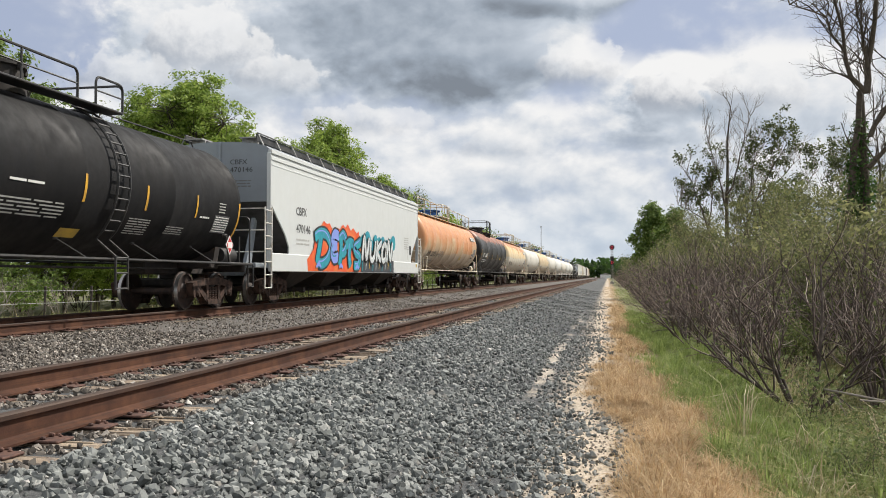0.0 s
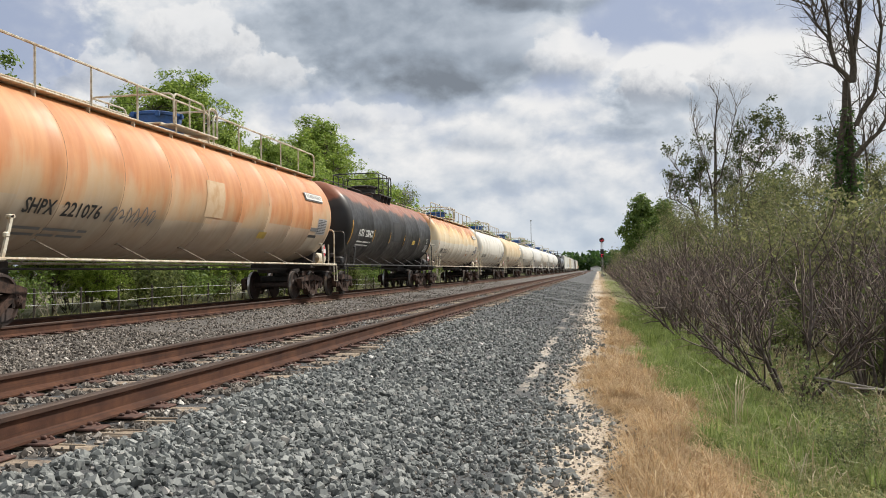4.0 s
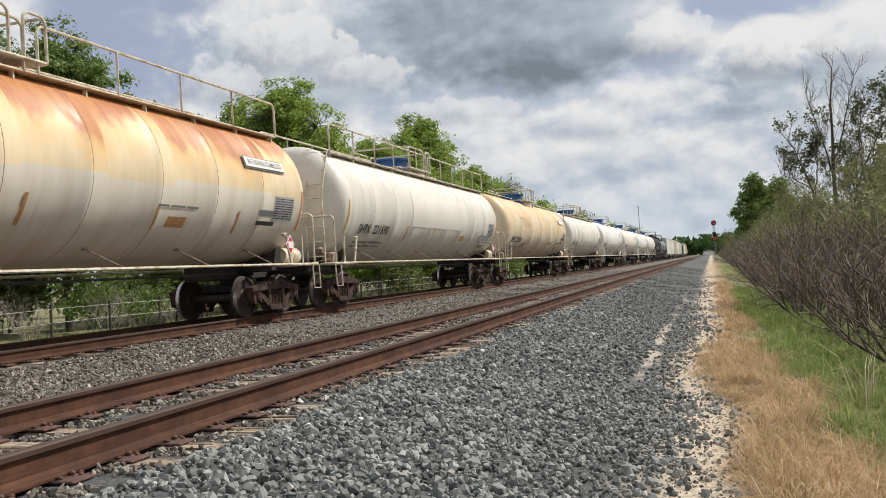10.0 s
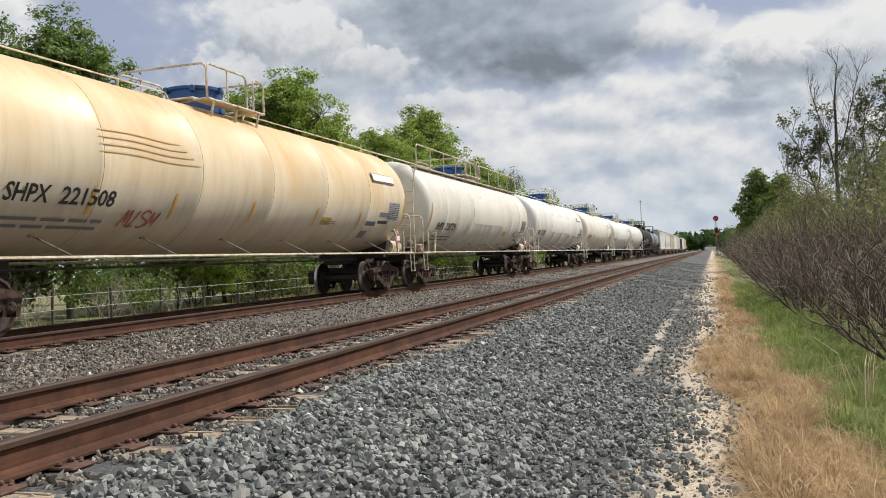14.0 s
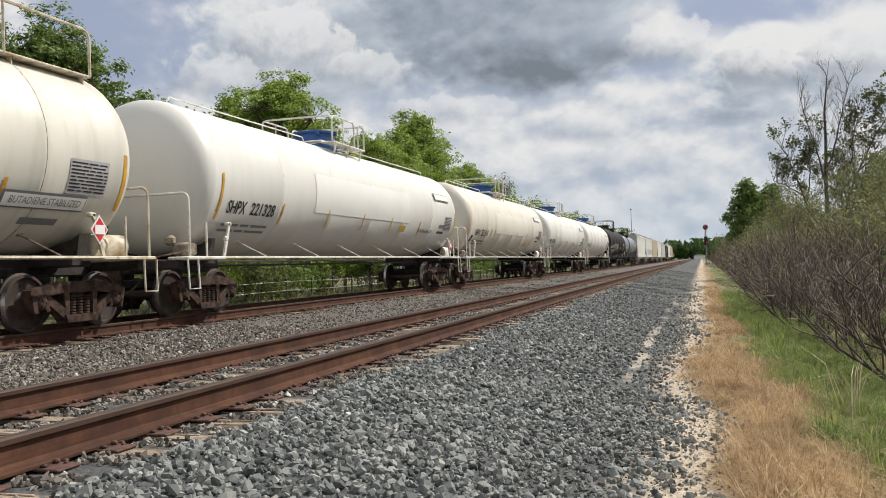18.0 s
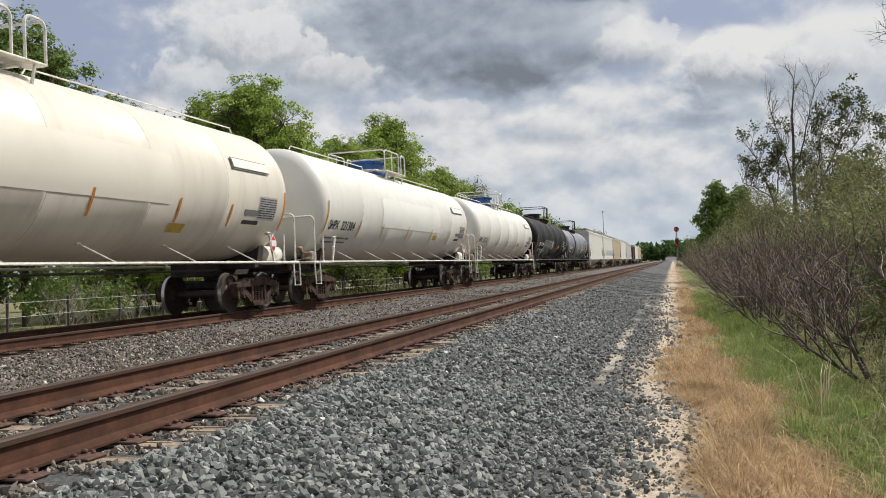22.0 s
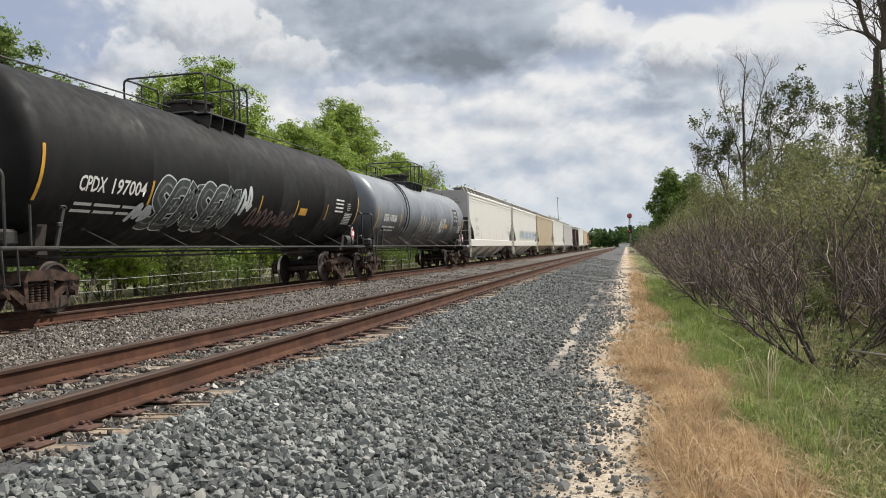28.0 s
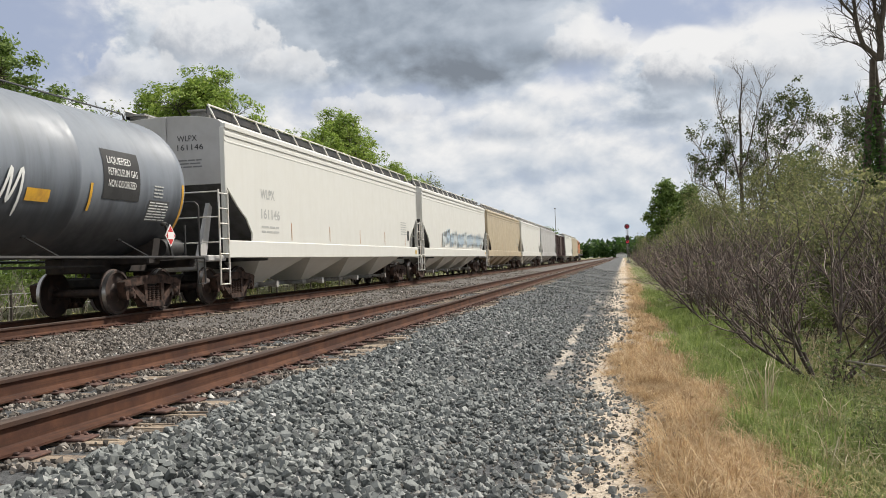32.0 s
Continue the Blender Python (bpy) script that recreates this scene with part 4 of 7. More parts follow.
def tank_car(name, label, L, body, rail_mat, style, mark, number, ink, rng, panel=True, stripe=YELLOW, extras=None, bonnet=BLUE, deck=None, small_ink=INK_FADED,
             txt=(1.75, 2.07, 2.22), r=TANK_R, zc=TANK_Z, stripes=None):
    """style: 'full' walkway along the top, 'centre' platform, or 'black' with heavy platform and ladder.
    txt: where the lettering starts from the coupler, its width, its height over the rail."""
    deck = deck or rail_mat
    extras = extras or {}
    car = empty(name, label, "tank car", "freight train cars")
    half = L / 2 - 0.80
    seam_pale = INK_PALE
    n = {"black": 5, "centre": 6}.get(style, 9)
    seams = [-half + 0.68 + (2 * half - 1.36) * k / n for k in range(n + 1)]
    part("tank", tank_shell(half, r, zc, seams), body, car)
    for y in seams[1:-1]:
        if style == "black":
            break
        g = Geo()
        g.lathe([(y + 0.035, r + 0.001), (y + 0.04, r + 0.006), (y + 0.052, r + 0.006), (y + 0.057, r + 0.001)], 48, "y", (0, 0, zc))
        part("jacket_seam", g, SEAM if body not in (P_WHITE, P_CREAM) else seam_pale, car)
    # stub underframes with saddles at both ends
    for s in (-1, 1):
        g = Geo()
        g.box((0, s * (L / 2 - 2.1), 1.02), (0.42, 3.4, 0.32), 0.03)
        g.box((0, s * (L / 2 - 1.96), 1.10), (2.2, 0.5, 0.18), 0.03)
        yb = s * (L / 2 - 1.96)
        part("underframe", g, SHADE_STEEL, car)
        g = Geo()
        g.prism([(-1.1, 1.1), (1.1, 1.1), (1.18, 1.56), (1.0, 1.45), (0, 1.2), (-1.0, 1.45), (-1.18, 1.56)], "y", yb - 0.13, yb + 0.13)
        part("saddle", g, SHADE_STEEL, car)
        g = Geo()
        g.box((0, s * (L / 2 - 0.62), 1.03), (2.6, 0.22, 0.20), 0.03)
        part("end_sill", g, SHADE_STEEL, car)
        add_truck(car, s * (L / 2 - 1.96))
        coupler(car, s * (L / 2 - 0.34), s)
    g = Geo()
    g.tube([(0.45, -half + 2, 1.0), (0.45, half - 2, 1.0)], 0.025, 5)
    part("brake_pipe", g, DARK, car)
    # side handrail all along, on slanted brackets
    ba = math.asin((1.53 - zc) / r)
    for sx in (-1, 1):
        g = Geo()
        g.tube([(sx * 1.50, -L / 2 + 1.9, 1.15), (sx * 1.50, L / 2 - 1.9, 1.15)], 0.028, 6)
        part("side_rail", g, rail_mat, car)
        for k in range(6):
            y = -half + 2.9 + (2 * half - 5.0) * k / 5
            g = Geo()
            bx = r * math.cos(ba)
            g.tube([(sx * (bx - 0.02), y - 0.19, 1.52), (sx * 1.50, y, 1.17)], 0.017, 5)
            g.box((sx * (bx - 0.02), y - 0.20, 1.53), (0.07, 0.13, 0.08), 0.02)
            part("rail_bracket", g, RAIL_WORN if style == "full" or body is P_TAN else rail_mat, car)
    # end platforms, rails across the ends, steps and corner brackets
    for s in (-1, 1):
        ye = s * (L / 2 - 0.5)
        for sx in (-1, 1):
            g = Geo()
            g.box((sx * 1.30, ye - s * 0.72, 1.14), (0.46, 1.45, 0.07), 0.02)
            part("end_platform", g, deck, car)
            g = Geo()
            g.tube([(sx * 1.52, ye - s * 0.36, 1.12), (sx * 1.54, ye - s * 0.37, 0.55), (sx * 1.54, ye - s * 0.02, 0.55), (sx * 1.52, ye, 1.12)], 0.02, 5)
            part("step", g, rail_mat, car)
            g = Geo()
            yb = ye - s * 1.52
            g.prism([(yb + s * 0.10, 1.12), (yb + s * 0.18, 1.12), (yb - s * 0.08, 1.86), (yb - s * 0.15, 1.86)], "x", sx * 1.48 - 0.02, sx * 1.48 + 0.02)
            g.box((sx * 1.45, yb - s * 0.12, 1.84), (0.10, 0.16, 0.08), 0.02)
            g.box((sx * 1.48, yb + s * 0.02, 1.54), (0.07, 0.13, 0.09), 0.02)
            part("corner_bracket", g, deck, car)
            g = Geo()
            g.tube([(sx * 1.46, ye - s * 0.78, 1.15), (sx * 1.46, ye - s * 0.78, 1.85)], 0.024, 5)
            part("grab_iron", g, rail_mat, car)
        g = Geo()
        g.tube(rounded((-1.48, ye - s * 0.15, 1.12), (1.48, ye - s * 0.15, 1.12), 1.28, 0.14), 0.026, 6)
        part("end_rail", g, rail_mat, car)
    # brake gear on the leading end
    g = Geo()
    g.lathe([(0, 0.02), (0.02, 0.22), (0.06, 0.24), (0.08, 0.2)], 16, "y", (-0.55, -L / 2 + 0.55, 1.75))
    part("brake_wheel", g, DARK, car)
    g = Geo()
    g.box((1.15, -L / 2 + 1.0, 1.32), (0.32, 0.42, 0.28), 0.05)
    g.box((0.95, -L / 2 + 0.8, 1.5), (0.2, 0.2, 0.2), 0.05)
    g.tube([(1.15, -L / 2 + 1.0, 1.4), (1.35, -L / 2 + 0.75, 1.28), (0.3, -L / 2 + 0.5, 1.1)], 0.02, 5)
    part("brake_cylinder", g, RAIL_WORN if rail_mat is not RAILING_K else deck, car)
    g = Geo()
    g.tube([(1.05, L / 2 - 1.7, 1.36), (1.05, L / 2 - 0.9, 1.36)], 0.2, 12)
    part("end_reservoir", g, deck, car)
    # top fittings
    zt = zc + r
    yp, pl, yv = extras.get("top", (-0.55, 1.2, -0.55))
    g = Geo()
    g.lathe([(zt - 0.12, 0.66), (zt + 0.05, 0.66), (zt + 0.05, 0.60), (zt + 0.36, 0.60), (zt + 0.38, 0.66), (zt + 0.44, 0.66), (zt + 0.47, 0.56), (zt + 0.48, 0.05)], 24, "z", (0, yv, 0))
    for k in range(6):
        a = k * math.pi / 3
        g.box((0.66 * math.cos(a), yv + 0.66 * math.sin(a), zt + 0.38), (0.10, 0.10, 0.14), 0.02)
    part("valve_bonnet", g, bonnet, car, "blue protective valve bonnet" if bonnet is BLUE else "dark protective valve bonnet")
    pw = 1.08
    g = Geo()
    for sx in (-1, 1):
        g.box((sx * 0.92, yp, zt - 0.02), (0.40, 2 * pl, 0.05), 0.015)
        for k in range(4 if style == "black" and "plain_top" not in extras else 0):
            y = yp - pl + 0.2 + k * (2 * pl - 0.4) / 3
            g.prism([(sx * 0.75, zt - 0.04), (sx * 1.12, zt - 0.04), (sx * 1.10, zt - 0.21), (sx * 1.04, zt - 0.39), (sx * 0.75, zt - 0.18)], "y", y - 0.02, y + 0.02)
        for k in range(3 if style == "centre" else 0):
            y = yp - pl + 0.25 + k * (pl - 0.25)
            g.tube([(sx * 1.08, y, zt - 0.02), (sx * 0.98, y, zt - 0.42)], 0.03, 5)
    for s in (-1, 1):
        g.box((0, yp + s * (pl - 0.17), zt + 0.03), (1.5, 0.34, 0.05), 0.015)
    part("platform", g, deck, car)
    rh = extras.get("rail_height", 0.72 if style != "black" else 0.95)
    for sx in (-1, 1):
        for y0, y1 in ((yp - pl, yp + pl * 0.35), (yp + pl * 0.6, yp + pl)):
            g = Geo()
            g.tube(rounded((sx * pw, y0, zt), (sx * pw, y1, zt), rh, 0.14), 0.026, 6)
            if style == "black":
                g.tube([(sx * pw, y0, zt + rh * 0.5), (sx * pw, y1, zt + rh * 0.5)], 0.018, 5)
            if y1 - y0 > 1.5:
                g.tube([(sx * pw, (y0 + y1) / 2, zt), (sx * pw, (y0 + y1) / 2, zt + rh - 0.01)], 0.022, 5)
            part("platform_railing", g, rail_mat, car)
    for s in (-1, 1):
        g = Geo()
        g.tube(rounded((-pw, yp + s * pl, zt), (pw, yp + s * pl, zt), rh, 0.14), 0.026, 6)
        part("platform_railing", g, rail_mat, car)
    if style == "full":
        # running board over the whole length with a railing along it
        zb = zt - 0.21
        for sx in (-1, 1):
            g = Geo()
            g.box((sx * 0.88, 0, zb), (0.38, 2 * half - 1.5, 0.04), 0.012)
            nn = 11
            for k in range(nn):
                y = -half + 0.9 + (2 * half - 1.8) * k / (nn - 1)
                g.box((sx * 0.98, y, zb - 0.08), (0.08, 0.03, 0.14))
            part("running_board", g, deck, car)
            for y0, y1 in ((-half + 0.78, yp + pl * 0.6), (yp + pl * 0.85, half - 0.78)):
                g = Geo()
                g.tube(rounded((sx * 1.06, y0, zb), (sx * 1.06, y1, zb), 0.78, 0.16), 0.026, 6)
                m = max(1, round((y1 - y0) / 1.75))
                for k in range(1, m):
                    y = y0 + (y1 - y0) * k / m
                    g.tube([(sx * 1.06, y, zb), (sx * 1.06, y, zb + 0.77)], 0.022, 6)
                part("top_railing", g, rail_mat, car)
        # end ladder up the head
        g = Geo()
        y = -(half + 0.10)
        for q in (0.70, 1.20):
            g.tube([(q, y - 0.10, 1.15), (q * 0.97, y - 0.04, 3.05), (q * 0.88, -(half - 0.62), zb + 0.04)], 0.022, 5)
        for k in range(8):
            f = (k + 0.5) / 8
            z, q = 1.15 + f * (zb - 1.13), 1 - 0.08 * f
            yy = y - 0.10 + 0.03 * (z - 1.15) if z < 3.05 else y - 0.04 + (z - 3.05) / (zb - 3.01) * 0.76
            g.tube([(0.70 * q, yy, z), (1.20 * q, yy, z)], 0.016, 5)
        part("ladder", g, rail_mat, car)
    else:
        # thin safety rail along the crown
        for y0, y1 in ((-half + 0.9, yp - pl - 0.3), (yp + pl + 0.3, half - 0.9)):
            g = Geo()
            g.tube([(0.35, y0, zt - 0.02), (0.35, y0 + 0.1, zt + 0.10), (0.35, y1 - 0.1, zt + 0.10), (0.35, y1, zt - 0.02)], 0.018, 5)
            part("crown_rail", g, rail_mat, car)
    if "ladder" in extras:
        y = -L / 2 + extras["ladder"]
        g = Geo()
        ang = [math.radians(q) for q in range(-44, 70, 8)]
        for q in (-0.22, 0.22):
            g.tube([(1.58, y + q, 0.55), (1.58, y + q, 1.2)] + [((r + 0.10) * math.cos(a), y + q, zc + (r + 0.10) * math.sin(a)) for a in ang], 0.026, 5)
        for z in (0.58, 0.88, 1.18):
            g.tube([(1.58, y - 0.22, z), (1.58, y + 0.22, z)], 0.018, 5)
        for a in ang[1:]:
            g.tube([((r + 0.1) * math.cos(a), y - 0.22, zc + (r + 0.1) * math.sin(a)), ((r + 0.1) * math.cos(a), y + 0.22, zc + (r + 0.1) * math.sin(a))], 0.018, 5)
        part("side_ladder", g, rail_mat, car)

    # markings on the side towards the camera; y from the leading coupler, z over the rail
    def on(me, y, z, name="marking", m=None, lift=0.012, lab=""):
        wrap(me, y - L / 2, zc, r, math.asin(max(-0.99, min(0.99, (z - zc) / r))), lift)
        if m:
            me.materials.clear()
            me.materials.append(m)
        return part(name, me, m, car, lab)

    if mark:
        on(spread(lettering(mark, 0.40, ink, bold=0.008), txt[1] * 0.37), txt[0], txt[2] - 0.02, "lettering")
        on(spread(lettering(number, 0.40, ink, bold=0.008), txt[1] * 0.53), txt[0] + txt[1] * 0.47, txt[2] - 0.02, "lettering")
        on(bars(txt[1] * 0.95, 2, 0.30, rng), txt[0] + 0.05, txt[2] - 0.42, "small_print", small_ink)
    if stripes is None:
        stripes = [4.25, 6.5, 9.4, 12.6, 15.4]
    if stripe:
        on(slab(0.085, 0.98, 6), extras.get("end_strip", 1.46), zc - 0.45, "reflector", stripe)
        on(slab(0.085, 0.98, 6), L - 1.46, zc - 0.45, "reflector", stripe)
        for y in stripes:
            on(slab(0.075, 0.52), y, txt[2] - 0.06, "reflector", stripe)
    if panel:
        on(slab(0.92, 0.56), L - 2.75, 2.42, "data_panel", PATCH_D, 0.008)
        on(bars(0.86, 9, 0.50, rng), L - 2.72, 2.42, "data_print", INK, 0.011)
        low = "cargo_z" in extras
        cz = extras.get("cargo_z", 3.36)
        on(slab(1.80, 0.28), L - 4.02, cz, "panel_frame", INK_FADED, 0.03)
        on(slab(1.72, 0.21), L - 3.98, cz, "commodity_panel", PATCH, 0.05)
        if style == "full":
            on(spread(lettering("BUTADIENE STABILIZED", 0.17, INK_FADED), 1.5), L - 3.86, cz, "commodity_print", None, 0.056)
        on(slab(0.8, 0.13, 2), L - 3.4, 1.72 if low else 2.30, "panel", INK_FADED, 0.008)
        if not low:
            on(slab(0.8, 0.10, 2), L - 3.4, 2.08, "panel", INK, 0.008)
    else:
        on(slab(0.82, 0.46), L - 2.75, 2.10, "data_panel", PATCH_G, 0.008)
        on(bars(0.76, 7, 0.42, rng), L - 2.72, 2.10, "data_print", INK_W)
        on(bars(0.36, 4, 0.28, rng), L - 2.6, 2.50, "small_print", INK_PALE)
    on(slab(0.6, 0.22), extras.get("yellow", 13.0), extras.get("yellow_z", txt[2] - 0.12), "panel", extras.get("yellow_mat", YELLOW_D), 0.010)
    # end placards
    for s in (1,):
        y = s * (L / 2 - 2.08)
        g = Geo()
        g.prism([(y, 1.36), (y + 0.21, 1.60), (y, 1.84), (y - 0.21, 1.60)], "x", 1.545, 1.56)
        pl_ob = part("placard", g, PLACARD_W, car, "red and white diamond hazard placard", smooth=0)
        g = Geo()
        g.prism([(y, 1.40), (y + 0.175, 1.60), (y, 1.80), (y - 0.175, 1.60)], "x", 1.561, 1.566)
        part("placard_face", g, RED, pl_ob, smooth=0)
        g = Geo()
        g.box((1.569, y, 1.60), (0.004, 0.24, 0.15))
        part("placard_number", g, PLACARD_W, pl_ob, smooth=0)
    for kind, y, z, w, h, m in extras.get("panels", ()):
        on(slab(w, h, 8), y, z, kind, m, 0.009)
    for text, y, z, size, w, m in extras.get("texts", ()):
        on(spread(lettering(text, size, m), w), y, z, "lettering", None, 0.014)
    for y, z, w, h, rows, m in extras.get("prints", ()):
        on(bars(w, rows, h, rng), y, z, "small_print", m)
    layer = 0.014
    for strokes, y, z, width, m in extras.get("tags", ()):
        for pts in strokes:
            on(spray(smooth_line(pts), width), y, z, "spray_tag", m, layer)
            layer += 0.0008
    return car


def spray(points, width, n=4):
    """A sprayed stroke through the points as a ribbon, in x along and y up."""
    v, f = [], []
    for i, p in enumerate(points):
        a, b = points[max(i - 1, 0)], points[min(i + 1, len(points) - 1)]
        d = Vector((b[0] - a[0], b[1] - a[1]))
        d = d.normalized() if d.length else Vector((1, 0))
        w = width / 2 * (1.0 if 0 < i < len(points) - 1 else 0.6)
        v += [(p[0] - d.y * w, p[1] + d.x * w, 0), (p[0] + d.y * w, p[1] - d.x * w, 0)]
    for i in range(len(points) - 1):
        f.append((2 * i, 2 * i + 1, 2 * i + 3, 2 * i + 2))
    me = bpy.data.meshes.new("spray")
    me.from_pydata(v, [], f)
    return me


def smooth_line(pts, n=6):
    """A Catmull-Rom line through 2D points."""
    out = []
    m = len(pts)
    for i in range(m - 1):
        p0, p1, p2, p3 = (Vector(pts[max(0, min(m - 1, j))]) for j in (i - 1, i, i + 1, i + 2))
        for k in range(n):
            t = k / n
            out.append(tuple(0.5 * (2 * p1 + (p2 - p0) * t + (2 * p0 - 5 * p1 + 4 * p2 - p3) * t * t + (3 * p1 - p0 - 3 * p2 + p3) * t ** 3)))
    out.append(tuple(pts[-1]))
    return out


def hopper_car(name, label, L, side, end_mat, mark, number, ink, rng, extras=None, rail=RAILING_G, bays=4, style="wide", sill=(1.12, 1.55), eave=4.30):
    car = empty(name, label, "hopper car", "freight train cars")
    half = L / 2 - 0.62
    W = 1.56
    z1, zr = eave, eave + 0.34
    cutw, cutz = 1.5, 2.95
    # side sheets with the slanted cut-out at both ends
    for s in (-1, 1):
        g = Geo()
        low = sill[1] - 0.05
        outline = [(-half, z1), (half, z1), (half, cutz), (half - 0.10, cutz - 0.12), (half - cutw * 0.45, cutz - 0.55), (half - cutw * 0.78, low + 0.62), (half - cutw, low + 0.25), (half - cutw * 0.97, low),
                   (-half + cutw * 0.97, low), (-half + cutw, low + 0.25), (-half + cutw * 0.78, low + 0.62), (-half + cutw * 0.45, cutz - 0.55), (-half + 0.10, cutz - 0.12), (-half, cutz)]
        g.prism(outline, "x", s * (W - 0.04), s * W)
        part("side_sheet", g, side, car, smooth=0)
        g = Geo()
        g.box((s * (W - 0.02), 0, (sill[0] + sill[1]) / 2), (0.10, 2 * half, sill[1] - sill[0]), 0.02)
        part("side_sill", g, side, car, smooth=0)
        for dx, dz, wd, hg in ((0.02, 0.03, 0.12, 0.12), (0.01, -0.16, 0.07, 0.10), (0.015, -0.34, 0.05, 0.05)):
            g = Geo()
            g.box((s * (W - dx), 0, z1 + dz), (wd, 2 * half + 0.02, hg), 0.01)
            part("top_chord" if dz > 0 else "side_rib", g, side, car, smooth=0)
    # roof
    g = Geo()
    prof = [(W - 0.01, z1 + 0.08)] + [(W * math.cos(a), z1 + 0.08 + (zr - z1 - 0.08) * math.sin(a)) for a in [math.radians(q) for q in (25, 45, 65, 90, 115, 135, 155)]] + [(-W + 0.01, z1 + 0.08)]
    g.prism(prof, "y", -half, half)
    part("roof", g, end_mat if style == "wide" else side, car)
    # ends: upright sheet above, sloping bay floor below
    for s in (-1, 1):
        g = Geo()
        g.prism([(-W + 0.05, 2.93)] + [(q[0] * 0.985, q[1] - 0.01) for q in prof[::-1]] + [(W - 0.05, 2.93)], "y", s * (half + 0.005), s * (half - 0.06))
        g.box((0.02, s * (half + 0.03), (zr + 2.95) / 2), (0.10, 0.05, zr - 2.98), 0.01)
        part("end_sheet", g, end_mat, car, smooth=0)
        g = Geo()
        g.prism([(s * half, 2.98), (s * (half - 0.06), 2.98), (s * (half - 2.6), 1.15), (s * (half - 2.6), 1.05), (s * (half - 2.52), 1.05)], "x", -W + 0.06, W - 0.06)
        part("slope_sheet", g, SLOPE, car, smooth=0)
        g = Geo()
        g.box((0, s * (half + 0.42), 1.12), (3.0, 0.95, 0.14), 0.02)
        g.box((0, s * (half - 0.4), 1.0), (0.5, 2.0, 0.34), 0.03)
        for q in (-0.9, 0.9):
            g.prism([(s * (half + 0.3), 1.1), (s * (half - 0.1), 1.1), (s * (half - 0.5), 2.4), (s * (half - 0.35), 2.5)], "x", q - 0.05, q + 0.05)
        part("end_frame", g, end_mat, car, smooth=0)
        # corner posts, ladders and grab irons
        for sx in (-1, 1):
            g = Geo()
            g.box((sx * (W - 0.05), s * (half - 0.02), (z1 + 1.2) / 2), (0.12, 0.10, z1 - 1.2), 0.015)
            part("corner_post", g, side, car, smooth=0)
            g = Geo()
            for q in (-0.02, 0.46):
                g.tube([(sx * (W + 0.03), s * (half + 0.44 - q), 0.48), (sx * (W + 0.03), s * (half + 0.44 - q), 2.75)], 0.024, 5)
            for k in range(7):
                g.tube([(sx * (W + 0.03), s * (half + 0.46), 0.5 + 0.36 * k), (sx * (W + 0.03), s * (half - 0.02), 0.5 + 0.36 * k)], 0.018, 5)
            part("corner_ladder", g, RAILING_W if side is not P_HOPTAN else RAILING, car)
        g = Geo()
        for k in range(3):
            g.tube([(-W, s * (half + 0.44), 1.5 + 0.6 * k), (W, s * (half + 0.44), 1.5 + 0.6 * k)], 0.018, 5)
        part("end_rail", g, RAILING_W, car)
        add_truck(car, s * (L / 2 - 2.1))
        coupler(car, s * (L / 2 - 0.34), s)
    # discharge bays
    step = (2 * half - 4.4) / bays
    for k in range(bays):
        yc = -half + 2.2 + step * (k + 0.5)
        g = Geo()
        a, b = step * 0.48, 0.32
        for s in (-1,):
            v = [(-1.45, yc - a, 1.22), (1.45, yc - a, 1.22), (1.45, yc + a, 1.22), (-1.45, yc + a, 1.22), (-0.45, yc - b, 0.42), (0.45, yc - b, 0.42), (0.45, yc + b, 0.42), (-0.45, yc + b, 0.42)]
            g.add(v, [(0, 3, 2, 1), (4, 5, 6, 7), (0, 1, 5, 4), (1, 2, 6, 5), (2, 3, 7, 6), (3, 0, 4, 7)])
        part("discharge_bay", g, SHADE_STEEL if style == "wide" else side, car, smooth=0)
        g = Geo()
        g.box((0, yc, 0.36), (1.1, 0.75, 0.14), 0.03)
        g.tube([(-0.9, yc, 0.38), (0.95, yc, 0.38)], 0.07, 8)
        g.tube([(0.95, yc, 0.38), (1.12, yc, 0.38)], 0.10, 8)
        part("outlet_gate", g, RAILING_G if style != "wide" else SHADE_STEEL, car)
    g = Geo()
    g.box((0, 0, 0.98), (0.4, 2 * half, 0.22))
    part("centre_sill", g, SHADE_STEEL, car, smooth=0)
    # running board on the roof with its edge railing
    g = Geo()
    for sx in (-1, 1):
        g.box((sx * 0.82, 0, zr + 0.12), (0.5, 2 * half - 0.2, 0.04))
        for k in range(16):
            g.box((sx * 0.82, -half + 0.3 + k * (2 * half - 0.6) / 15, zr + 0.02), (0.5, 0.05, 0.18))
    part("running_board", g, rail, car, smooth=0)
    n = 15
    for k in range(n):
        y = -half + 0.15 + (2 * half - 0.3) * k / (n - 1)
        for sx in (-1, 1):
            g = Geo()
            g.tube([(sx * 1.32, y, z1 + 0.14), (sx * 1.1, y, zr + 0.24)], 0.022, 5)
            part("railing_post", g, RAILING_W if style != "wide" else rail, car)
    g = Geo()
    for sx in (-1, 1):
        g.tube([(sx * 1.12, -half + 0.1, zr + 0.24), (sx * 1.12, half - 0.1, zr + 0.24)], 0.022, 5)
    part("roof_railing", g, RAILING_K if style == "wide" else RAILING_W, car)
    for sx in (-1, 1):
        g = Geo()
        g.box((sx * 1.08, 0, zr + 0.12), (0.015, 2 * half - 0.2, 0.2))
        part("mesh_panel", g, RAILING_K, car, smooth=0)
